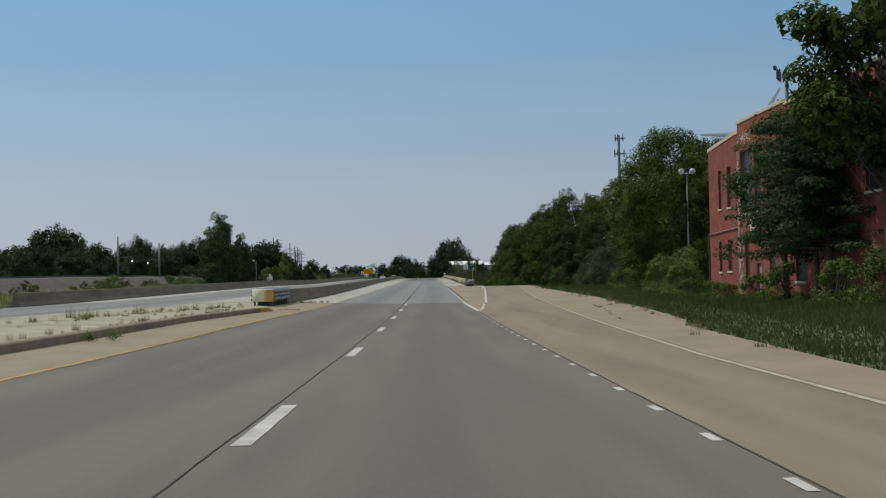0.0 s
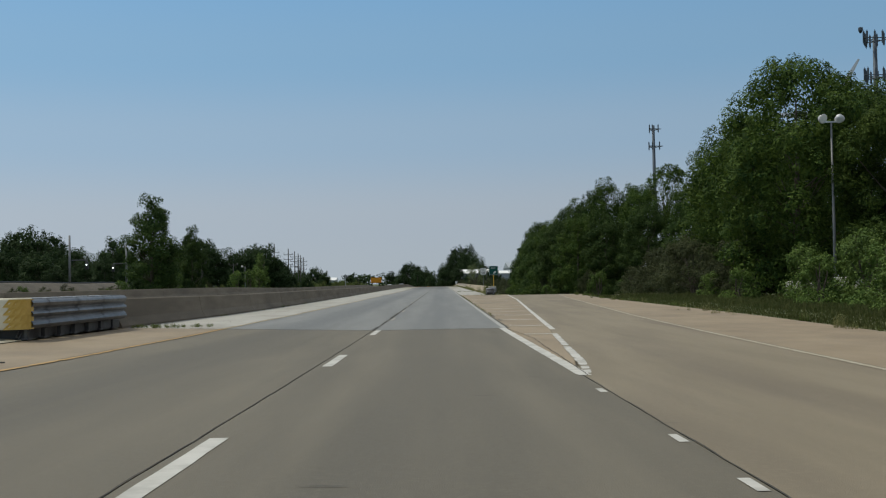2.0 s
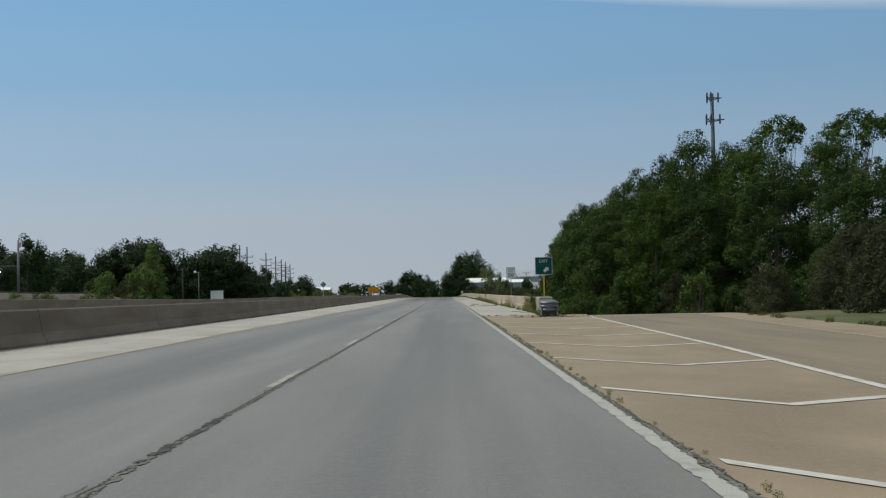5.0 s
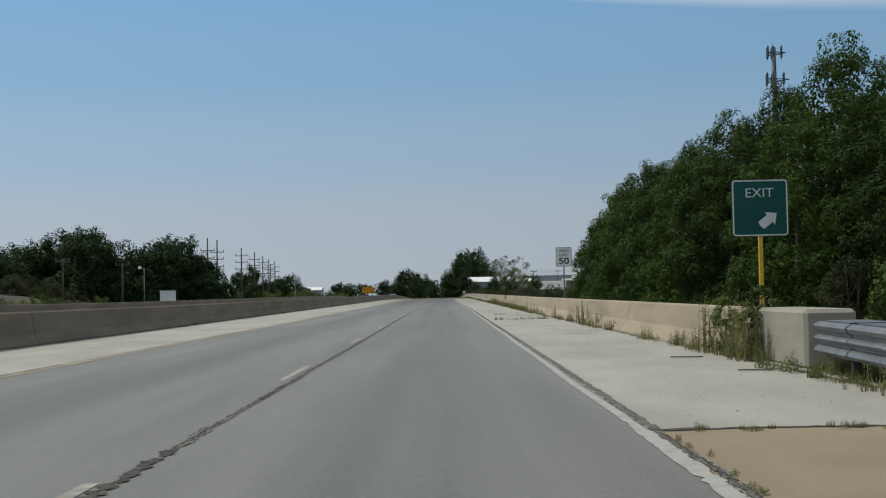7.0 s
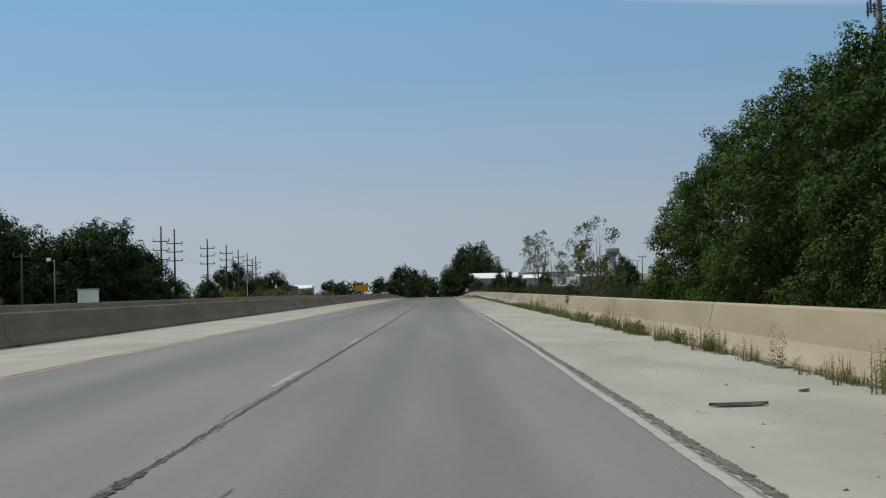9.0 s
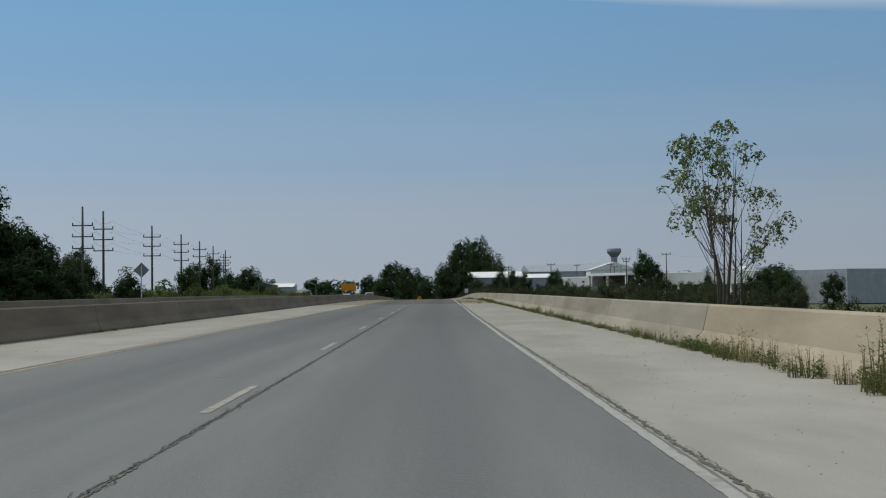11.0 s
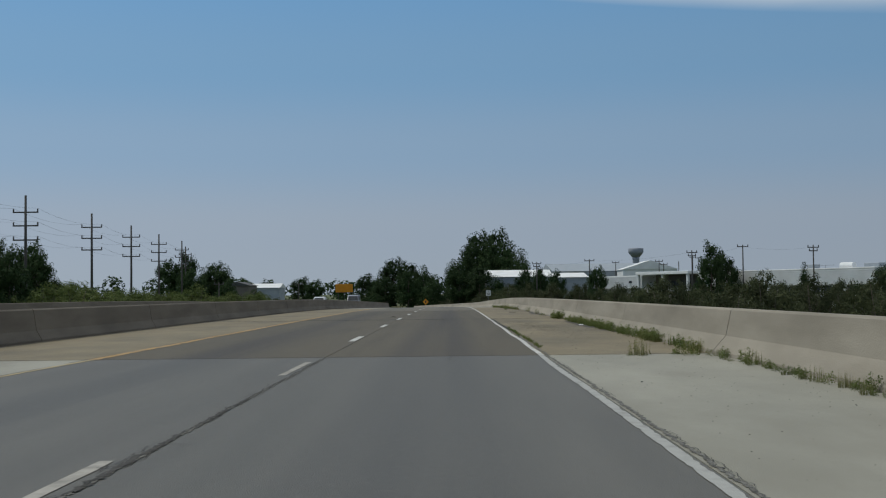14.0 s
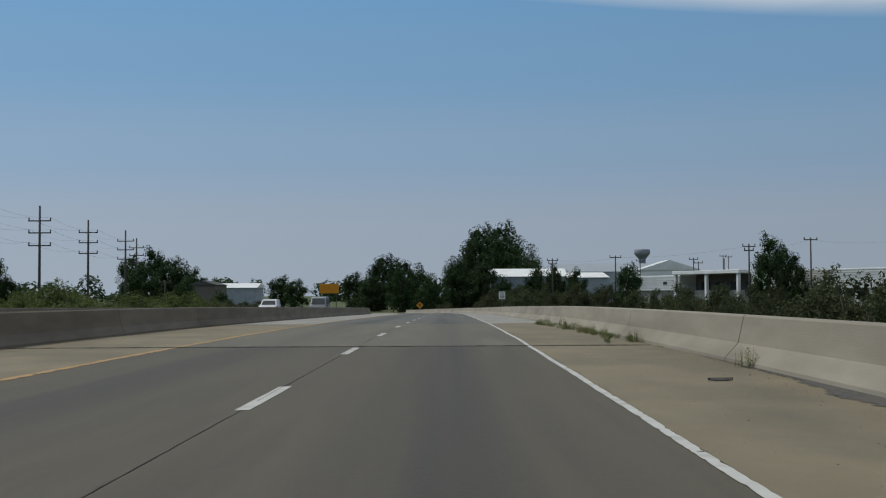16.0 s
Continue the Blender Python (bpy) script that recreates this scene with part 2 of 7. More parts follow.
GRAVEL_BED = mat("dark_washed_gravel", (0.048, 0.046, 0.044), (0.125, 0.115, 0.102), 14.0, 0.95, 0.9, 30, stain=(0.120, 0.105, 0.082), sscale=1.6)
VERGE_BLADE = leaf_mat("verge_grass_blades", (0.048, 0.062, 0.018), (0.082, 0.090, 0.032), 0.3)
# exit sign lettering, a greyer white than SIGN_WHITE
SIGN_DULL = mat("grey_white_sign_lettering", (0.50, 0.54, 0.54), (0.58, 0.62, 0.62), 2, 0.6)
TAR = mat("black_joint_tar", (0.008, 0.008, 0.007), (0.022, 0.021, 0.019), 9, 0.95, 0.3, 50)
CRACK = mat("weathered_joint_tar", (0.030, 0.028, 0.025), (0.075, 0.071, 0.063), 9, 0.95, 0.3, 50)
PAINT_WHITE = mat("worn_white_paint", (0.425, 0.416, 0.383), (0.527, 0.518, 0.484), 3, 0.7, 0.2, 80, stain=(0.281, 0.272, 0.246), sscale=2.5)
PAINT_FADED = mat("faded_white_paint", (0.254, 0.240, 0.210), (0.382, 0.356, 0.313), 5, 0.75, 0.2, 80, stain=(0.170, 0.158, 0.138), sscale=4.0)
PAINT_CREAM = mat("worn_cream_white_paint", (0.33, 0.295, 0.225), (0.43, 0.39, 0.31), 4, 0.75, 0.2, 80, stain=(0.24, 0.205, 0.145), sscale=3.0)
PAINT_YELLOW_PALE = mat("nearly_worn_yellow_paint", (0.30, 0.245, 0.15), (0.40, 0.32, 0.17), 4, 0.75, 0.2, 80, stain=(0.24, 0.225, 0.18), sscale=2.0)
PAINT_EDGE = mat("cracked_pale_paint", (0.310, 0.310, 0.288), (0.404, 0.402, 0.378), 5, 0.8, 0.4, 40, stain=(0.189, 0.185, 0.172), sscale=5.0)
PAINT_YELLOW = mat("worn_yellow_paint", (0.334, 0.206, 0.076), (0.392, 0.252, 0.103), 3, 0.75, 0.2, 80, stain=(0.300, 0.217, 0.129), sscale=1.2)
BARRIER = mat("barrier_concrete", (0.25, 0.235, 0.195), (0.34, 0.318, 0.268), 1.2, 0.9, 0.4, 40, (0.6, 0.6, 1.6), stain=(0.19, 0.178, 0.15), sscale=0.7, rnd=0.06)
# stained brown concrete; the lane side's shade is put into the colour too
BARRIER_SHADE_BROWN = mat("stained_shade_dark_barrier_concrete", (0.125, 0.104, 0.078), (0.185, 0.157, 0.120), 1.2, 0.9, 0.4, 40, (0.6, 0.25, 1.6), stain=(0.092, 0.077, 0.058), sscale=0.7, rnd=0.05)
BARRIER_TAN = mat("tan_barrier_concrete", (0.294, 0.244, 0.175), (0.386, 0.327, 0.241), 1.0, 0.9, 0.4, 40, (0.6, 0.3, 1.8), stain=(0.216, 0.179, 0.129), sscale=0.6, rnd=0.05)
ISLAND = mat("gritty_island_paving", (0.27, 0.25, 0.19), (0.36, 0.335, 0.265), 1.4, 0.95, 0.4, 40, stain=(0.19, 0.175, 0.125), sscale=0.5, spots=(0.30, 0.28, 0.2))
KERB = mat("kerb_concrete", (0.162, 0.134, 0.093), (0.264, 0.224, 0.162), 2.0, 0.9, 0.4, 50, stain=(0.119, 0.100, 0.075))
GRASS_GROUND = mat("mown_grass", (0.045, 0.066, 0.018), (0.088, 0.100, 0.036), 0.5, 0.95, 0.6, 12, stain=(0.14, 0.12, 0.065), sscale=0.12)
BALLAST = mat("railway_ballast", (0.074, 0.062, 0.049), (0.110, 0.097, 0.077), 1.5, 0.95, 0.8, 8, stain=(0.046, 0.041, 0.030), sscale=0.15)
GALV = mat("galvanised_steel", (0.42, 0.44, 0.46), (0.55, 0.57, 0.60), 3, 0.42, 0.1, 40, metal=0.75)
GALV_WORN = mat("weathered_galvanised_rail", (0.15, 0.157, 0.17), (0.25, 0.257, 0.27), 3, 0.45, 0.1, 40, metal=0.6)
STEEL_DARK = mat("dark_steel", (0.06, 0.063, 0.067), (0.11, 0.114, 0.12), 3, 0.55, 0.1, 40, metal=0.6)
STEEL_BLUE = mat("blue_grey_tower_steel", (0.05, 0.065, 0.085), (0.08, 0.10, 0.125), 2, 0.6, metal=0.2)
WOOD_POLE = mat("weathered_pole_wood", (0.050, 0.047, 0.043), (0.085, 0.080, 0.074), 4, 0.9, 0.4, 30, (4, 4, 0.4))
BARK = mat("bark", (0.06, 0.05, 0.038), (0.12, 0.10, 0.08), 6, 0.95, 0.8, 14, (3, 3, 0.6))
SIGN_GREEN = mat("green_sign_sheeting", (0.0, 0.060, 0.050), (0.002, 0.075, 0.062), 1.5, 0.6, spec=0.3)
SIGN_WHITE = mat("white_sign_sheeting", (0.68, 0.68, 0.66), (0.76, 0.76, 0.74), 2, 0.45)
SIGN_BLACK = mat("black_sign_lettering", (0.02, 0.02, 0.02), (0.03, 0.03, 0.03), 2, 0.5)
SIGN_ORANGE = mat("orange_sign_sheeting", (0.62, 0.24, 0.01), (0.68, 0.28, 0.015), 0.8, 0.5)
PAINT_ORANGE = mat("worn_orange_kerb_paint", (0.36, 0.20, 0.045), (0.44, 0.26, 0.07), 4, 0.8, 0.3, 50, stain=(0.24, 0.20, 0.14), sscale=3.0)
POST_YELLOW = mat("yellow_painted_post", (0.55, 0.34, 0.03), (0.62, 0.40, 0.05), 3, 0.55, stain=(0.35, 0.22, 0.05), sscale=2)
STONE_CAP = mat("limestone_coping", (0.42, 0.37, 0.29), (0.52, 0.46, 0.37), 2, 0.9, 0.4, 25)
GLASS_DARK = mat("dusty_window_glass", (0.022, 0.026, 0.030), (0.045, 0.05, 0.055), 1.5, 0.4, spec=0.25)
FRAME_DARK = mat("old_window_frame", (0.10, 0.09, 0.08), (0.17, 0.15, 0.13), 4, 0.8)
PAINT_PEEL = mat("peeling_white_paint", (0.50, 0.49, 0.47), (0.66, 0.65, 0.62), 5, 0.85, 0.5, 40, stain=(0.15, 0.05, 0.035), sscale=5.0, spots=(0.15, 0.045, 0.032))
ROOF_DARK = mat("tar_roof", (0.06, 0.06, 0.06), (0.10, 0.10, 0.10), 2, 0.95)
WALL_GREY = mat("old_concrete_wall", (0.30, 0.29, 0.26), (0.42, 0.41, 0.37), 1.5, 0.9, 0.5, 30, stain=(0.18, 0.18, 0.15))
METAL_WHITE = mat("white_metal_siding", (0.66, 0.67, 0.66), (0.76, 0.77, 0.77), 0.6, 0.6, stain=(0.56, 0.56, 0.54), sscale=0.3)
ROOF_GREY = mat("grey_metal_roof", (0.24, 0.27, 0.30), (0.32, 0.35, 0.38), 0.5, 0.6)
TANK = mat("faded_tank_paint", (0.20, 0.22, 0.26), (0.27, 0.29, 0.33), 0.3, 0.6)
RUBBER = mat("black_rubber", (0.015, 0.015, 0.015), (0.03, 0.03, 0.03), 6, 0.8)
NOSE_CREAM = mat("cream_plastic_nose", (0.58, 0.54, 0.42), (0.66, 0.62, 0.50), 3, 0.6, stain=(0.45, 0.40, 0.28), sscale=2)
CAR_WHITE = mat("white_car_paint", (0.62, 0.63, 0.64), (0.66, 0.67, 0.68), 1, 0.25, spec=0.5)
CAR_GREY = mat("silver_grey_car_paint", (0.22, 0.23, 0.25), (0.25, 0.26, 0.28), 1, 0.3, metal=0.5)
LAMP_GLASS = mat("lamp_lens", (0.75, 0.75, 0.72), (0.8, 0.8, 0.78), 2, 0.2, spec=0.35)
LITTER = mat("dark_rubble", (0.026, 0.025, 0.023), (0.090, 0.082, 0.070), 9, 0.95)
LEAF_A = leaf_mat("cottonwood_leaves", (0.017, 0.044, 0.011), (0.092, 0.138, 0.025), 0.26)
LEAF_B = leaf_mat("dark_leaves", (0.015, 0.037, 0.011), (0.066, 0.104, 0.024), 0.26)
LEAF_C = leaf_mat("bright_shrub_leaves", (0.044, 0.084, 0.018), (0.128, 0.187, 0.044))
LEAF_D = leaf_mat("far_leaves", (0.016, 0.036, 0.012), (0.042, 0.068, 0.024), 0.25)
LEAF_F = leaf_mat("spruce_needles", (0.018, 0.045, 0.018), (0.054, 0.098, 0.034), 0.2)
WEED = leaf_mat("dry_weeds", (0.106, 0.125, 0.044), (0.250, 0.237, 0.106), 0.3)
GRASS_BLADE = leaf_mat("grass_blades", (0.060, 0.102, 0.022), (0.168, 0.180, 0.060), 0.3)
STEEL_MID = mat("weathered_fender_steel", (0.10, 0.11, 0.125), (0.17, 0.18, 0.20), 3, 0.45, 0.1, 40, metal=0.7)
PAINT_YELLOW_NEW = mat("yellow_reflective_sheeting", (0.46, 0.31, 0.07), (0.54, 0.38, 0.11), 3, 0.5)
STEEL_LIGHT = mat("pale_lamp_housing", (0.45, 0.46, 0.47), (0.55, 0.56, 0.57), 3, 0.5, metal=0.3)
TURBINE_WHITE = mat("turbine_paint", (0.52, 0.55, 0.60), (0.58, 0.61, 0.66), 1, 0.4)
DOOR_BLUE = mat("faded_blue_door", (0.17, 0.20, 0.25), (0.24, 0.27, 0.32), 3, 0.7, stain=(0.2, 0.13, 0.1), sscale=2)
GALV_DULL = mat("dull_galvanised_mast", (0.16, 0.165, 0.17), (0.22, 0.225, 0.23), 2, 0.6, metal=0.3)
SIGNAL_LIT = bpy.data.materials.new("lit_signal_lamp")
SIGNAL_LIT.use_nodes = True
SIGNAL_LIT.node_tree.nodes["Principled BSDF"].inputs["Emission Color"].default_value = (1, 0.98, 0.95, 1)
SIGNAL_LIT.node_tree.nodes["Principled BSDF"].inputs["Emission Strength"].default_value = 6.0


def brick_mat(name):
    """Courses of brick in the plane of the wall, with soot and pale efflorescence."""
    m = mat(name, (0.165, 0.044, 0.031), (0.235, 0.068, 0.044), 1.2, 0.9, 0.4, 22, stain=(0.125, 0.047, 0.037), sscale=0.45)
    n, l = m.node_tree.nodes, m.node_tree.links
    bs = n["Principled BSDF"]
    src = bs.inputs["Base Color"].links[0].from_socket
    geo = n.new("ShaderNodeNewGeometry")
    sp = n.new("ShaderNodeSeparateXYZ")
    l.new(geo.outputs["Position"], sp.inputs[0])
    ad = n.new("ShaderNodeMath")
    l.new(sp.outputs["X"], ad.inputs[0])
    l.new(sp.outputs["Y"], ad.inputs[1])
    cb = n.new("ShaderNodeCombineXYZ")
    l.new(ad.outputs[0], cb.inputs["X"])
    l.new(sp.outputs["Z"], cb.inputs["Y"])
    br = n.new("ShaderNodeTexBrick")
    br.inputs["Scale"].default_value = 1.0
    br.inputs["Brick Width"].default_value, br.inputs["Row Height"].default_value, br.inputs["Mortar Size"].default_value = 0.21, 0.075, 0.008
    br.inputs["Color1"].default_value, br.inputs["Color2"].default_value, br.inputs["Mortar"].default_value = (0.78, 0.78, 0.78, 1), (1.15, 1.15, 1.15, 1), (1.2, 1.3, 1.3, 1)
    l.new(cb.outputs[0], br.inputs["Vector"])
    mu = n.new("ShaderNodeMixRGB")
    mu.blend_type = "MULTIPLY"
    mu.inputs[0].default_value = 1.0
    l.new(src, mu.inputs[1])
    l.new(br.outputs["Color"], mu.inputs[2])
    l.new(mu.outputs[0], bs.inputs["Base Color"])
    return m


BRICK_WALL = brick_mat("red_brick_wall")
BRICK_PALE = mat("brick_with_flaking_paint", (0.15, 0.050, 0.037), (0.42, 0.38, 0.35), 3.5, 0.9, 0.5, 30, (1, 1, 0.6), stain=(0.14, 0.045, 0.034), sscale=1.2)
LEAF_G = leaf_mat("scrub_leaves", (0.032, 0.042, 0.018), (0.078, 0.088, 0.040), 0.3)
LEAF_W = leaf_mat("pale_sparse_leaves", (0.075, 0.105, 0.045), (0.16, 0.19, 0.085), 0.3)

LEAF_H = leaf_mat("bank_scrub_leaves", (0.062, 0.092, 0.024), (0.140, 0.165, 0.055), 0.3)

# ---------------- mesh helpers ----------------
def mesh_of(name, verts, faces, material, smooth=False):
    me = bpy.data.meshes.new(name)
    me.from_pydata([tuple(v) for v in verts], [], faces)
    me.materials.append(material)
    if smooth:
        me.polygons.foreach_set("use_smooth", [True] * len(me.polygons))
    me.update()
    return me


def part(name, g, material, parent=None, label="", smooth=False):
    """One mesh object from g (verts, faces), under a thing or a part."""
    ob = new(name, mesh_of(name, g[0], g[1], material, smooth))
    if parent:
        ob.parent = parent
    if label:
        ob["label"] = label
    return ob


def thing(name, label, category, at=(0, 0, 0), rz=0.0, group="", kind=""):
    ob = new(name)
    ob.empty_display_size = 0.2
    ob.matrix_basis = pose(at[0], at[1], at[2], 0, 0, rz)
    return tagged(ob, label, category, group, kind)


def box(g, x0, x1, y0, y1, z0, z1, ch=0.0):
    """A box with chamfered edges (ch metres)."""
    v, f = g
    i = len(v)
    c = min(ch, (x1 - x0) / 3, (y1 - y0) / 3, (z1 - z0) / 3)
    if c <= 0:
        v += [(x, y, z) for z in (z0, z1) for y in (y0, y1) for x in (x0, x1)]
        f += [tuple(i + k for k in q) for q in ((0, 2, 3, 1), (4, 5, 7, 6), (0, 1, 5, 4), (2, 6, 7, 3), (0, 4, 6, 2), (1, 3, 7, 5))]
        return g
    bm = bmesh.new()
    bmesh.ops.create_cube(bm, size=1.0)
    for q in bm.verts:
        q.co = Vector(((x0 + x1) / 2 + q.co.x * (x1 - x0), (y0 + y1) / 2 + q.co.y * (y1 - y0), (z0 + z1) / 2 + q.co.z * (z1 - z0)))
    bmesh.ops.bevel(bm, geom=bm.edges[:] + bm.verts[:], offset=c, segments=1, affect="EDGES", profile=0.5)
    bm.verts.index_update()
    v += [tuple(q.co) for q in bm.verts]
    f += [tuple(i + q.index for q in p.verts) for p in bm.faces]
    bm.free()
    return g


def tube(g, pts, radii, n=8, cap=True):
    """A tapered tube along pts."""
    v, f = g
    i = len(v)
    pts = [Vector(p) for p in pts]
    for k, p in enumerate(pts):
        d = (pts[min(k + 1, len(pts) - 1)] - pts[max(k - 1, 0)]).normalized()
        a = d.orthogonal().normalized() if abs(d.z) < 0.95 else Vector((1, 0, 0)).cross(d).normalized()
        b = d.cross(a)
        r = radii[k] if hasattr(radii, "__len__") else radii
        v += [tuple(p + r * (math.cos(2 * math.pi * j / n) * a + math.sin(2 * math.pi * j / n) * b)) for j in range(n)]
    for k in range(len(pts) - 1):
        f += [(i + k * n + j, i + k * n + (j + 1) % n, i + (k + 1) * n + (j + 1) % n, i + (k + 1) * n + j) for j in range(n)]
    if cap:
        f += [tuple(i + j for j in reversed(range(n))), tuple(i + (len(pts) - 1) * n + j for j in range(n))]
    return g


def lathe(g, profile, n=24, cx=0.0, cy=0.0):
    """Turned shape from (radius, z) pairs."""
    v, f = g
    i = len(v)
    for r, z in profile:
        v += [(cx + r * math.cos(2 * math.pi * j / n), cy + r * math.sin(2 * math.pi * j / n), z) for j in range(n)]
    for k in range(len(profile) - 1):
        f += [(i + k * n + j, i + k * n + (j + 1) % n, i + (k + 1) * n + (j + 1) % n, i + (k + 1) * n + j) for j in range(n)]
    f += [tuple(i + j for j in reversed(range(n))), tuple(i + (len(profile) - 1) * n + j for j in range(n))]
    return g


def prism(g, outline, axis, a, b):
    """An outline of pairs pushed along an axis from a to b (axis x: pairs are y, z; y: x, z; z: x, y)."""
    v, f = g
    i, n = len(v), len(outline)
    for s in (a, b):
        for p, q in outline:
            v.append((s, p, q) if axis == "x" else (p, s, q) if axis == "y" else (p, q, s))
    f += [(i + j, i + (j + 1) % n, i + n + (j + 1) % n, i + n + j) for j in range(n)]
    f += [tuple(i + j for j in reversed(range(n))), tuple(i + n + j for j in range(n))]
    return g


def G():
    return [], []


def weld(g):
    """The same shape with shared corners made one."""
    index, verts, remap = {}, [], []
    for p in g[0]:
        key = tuple(round(c, 4) for c in p)
        if key not in index:
            index[key] = len(verts)
            verts.append(p)
        remap.append(index[key])
    return verts, [tuple(remap[i] for i in f) for f in g[1]]


# ---------------- the line of the road ----------------
PROFILE = ((-60, 0.9), (0, 0.0), (10, -0.152), (20, -0.308), (29, -0.428), (39, -0.539), (49, -0.634), (59, -0.70), (70, -0.738), (80, -0.756), (135, -0.758), (171, -0.749),
           (206, -0.751), (270, -0.715), (295, -0.695), (320, -0.679), (345, -0.68), (371, -0.69), (400, -0.74), (420, -0.85), (444, -1.1), (480, -1.5), (510, -1.87),
           (560, -2.5), (600, -3.1), (640, -3.8), (700, -4.3))
P_Y, P_Z = [p[0] for p in PROFILE], [p[1] for p in PROFILE]


def gz(y):
    return float((np.interp(y - 6, P_Y, P_Z) + np.interp(y, P_Y, P_Z) + np.interp(y + 6, P_Y, P_Z)) / 3)


def cross_rise(x, y):
    """The paving left of the lane joint climbs a little towards the median."""
    return float(np.interp(y, (0, 17, 38, 50, 60, 78, 88, 110, 153, 190), (0.03, 0.05, 0.165, 0.155, 0.125, 0.115, 0.085, 0.06, 0.035, 0.0))) * min(2.2, max(0.0, -1.9 - x) / 4.1)


def cx(y):
    """Sideways shift of the road: straight, then a long curve to the left."""
    return 0.0 if y < 508 else -((y - 508) ** 2) / (2 * 610.0)


def lerp(table):
    ys, xs = [p[0] for p in table], [p[1] for p in table]
    return lambda y: float(np.interp(y, ys, xs))


JOINT = lerp(((0, -1.93), (60, -1.93), (100, -1.85), (177, -1.71), (230, -1.71), (290, -1.85), (345, -1.95)))
SLAB_R = lerp(((-40, 1.68), (0, 1.68), (20, 1.72), (54, 1.78), (72, 1.78), (157, 1.80), (205, 1.87), (225, 1.89), (270, 1.74), (295, 1.71), (315, 1.79), (341, 1.84), (380, 1.91), (400, 1.95)))
MEDIAN = lerp(((70, -8.98), (97, -8.95), (158, -9.4), (195, -10.05), (220, -10.15)))
GORE = lerp(((54.4, 1.82), (57, 2.02), (67.7, 2.62), (71, 2.85), (124.6, 5.28), (151, 6.1), (160, 6.9), (170, 8.6), (185, 12.6), (200, 18.5), (240, 38)))
RAMP_R = lerp(((-40, 3.6), (0, 3.65), (11, 3.8), (19, 4.0), (57, 5.9), (83, 7.0), (131, 9.6), (150, 10.9), (170, 13.6), (185, 18.0), (200, 24.0), (240, 44)))
EDGE_R = lerp(((-40, 4.8), (14, 5.1), (33, 6.6), (38, 7.6), (54, 9.2), (79, 10.6), (131, 11.5), (150, 12.6), (170, 15.4), (185, 20.0), (200, 26.2), (240, 46)))


def ramp_drop(y):
    return 0.0 if y < 146 else -3.4 * (min(y - 146, 74) / 74) ** 2


def steps(y0, y1, d):
    n = max(1, int(math.ceil((y1 - y0) / d)))
    return [y0 + (y1 - y0) * k / n for k in range(n + 1)]


def strip(g, xa, xb, y0, y1, up=0.0, d=5.0, thick=0.0, drop=None, nx=1, shift=True):
    """A strip of paving between the lines xa(y) and xb(y); it follows the road's line."""
    v, f = g
    i = len(v)
    fa = xa if callable(xa) else (lambda y: xa)
    fb = xb if callable(xb) else (lambda y: xb)
    ys = steps(y0, y1, d)
    for y in ys:
        a, b, z = fa(y), fb(y), gz(y) + up + (drop(y) if drop else 0)
        s = cx(y) if shift else 0
        v += [(a + (b - a) * k / nx + s, y, z + cross_rise(a + (b - a) * k / nx, y)) for k in range(nx + 1)]
    w = nx + 1
    for k in range(len(ys) - 1):
        f += [(i + k * w + j, i + k * w + j + 1, i + (k + 1) * w + j + 1, i + (k + 1) * w + j) for j in range(nx)]
    if thick:
        j0 = len(v)
        for k, y in enumerate(ys):
            for e in (0, nx):
                p = v[i + k * w + e]
                v.append((p[0], p[1], p[2] - thick))
        for k in range(len(ys) - 1):
            f += [(i + k * w, i + (k + 1) * w, j0 + 2 * k + 2, j0 + 2 * k), (i + (k + 1) * w + nx, i + k * w + nx, j0 + 2 * k + 1, j0 + 2 * k + 3)]
        f += [(i + nx, i, j0, j0 + 1), (i + (len(ys) - 1) * w, i + (len(ys) - 1) * w + nx, j0 + 2 * len(ys) - 1, j0 + 2 * len(ys) - 2)]
    return g


def jagged(g, line, y0, y1, w, jag, d=0.1, up=0.007, seed=1, hole=0.0, lo=0.35):
    """A broken crack with two ragged edges along the road; it fades out in holes."""
    rr = random.Random(seed)
    v, f = g
    ys = steps(y0, y1, d)
    off, open_ = 0.0, 1.0
    for i, y in enumerate(ys):
        off = 0.6 * off + rr.gauss(0, jag * 1.3)
        open_ = (0.0 if rr.random() < hole else 1.0) if rr.random() < 0.12 else open_
        c = line(y) + off
        a, b = w * rr.uniform(lo, 1.0) * open_ / 2, w * rr.uniform(lo, 1.0) * open_ / 2
        z, s = gz(y) + up + cross_rise(c, y), cx(y)
        v += [(c - a + s, y, z), (c + b + s, y, z)]
        k = len(v)
        if i and (a > 0 or v[k - 3][0] > v[k - 4][0]):
            f.append((k - 4, k - 3, k - 1, k - 2))
    return g


def kerb_line(y):
    return float(np.interp(y, (-40, 22, 41, 50, 55), (-8.3, -8.1, -7.85, -7.6, -7.35)))


# ---------------- ground ----------------
def smooth(a, b, t):
    t = min(1.0, max(0.0, (t - a) / (b - a)))
    return t * t * (3 - 2 * t)


def opp(y):
    """Height of the opposite carriageway above ours."""
    return 0.36 * (1 - smooth(150, 240, y)) + 0.06


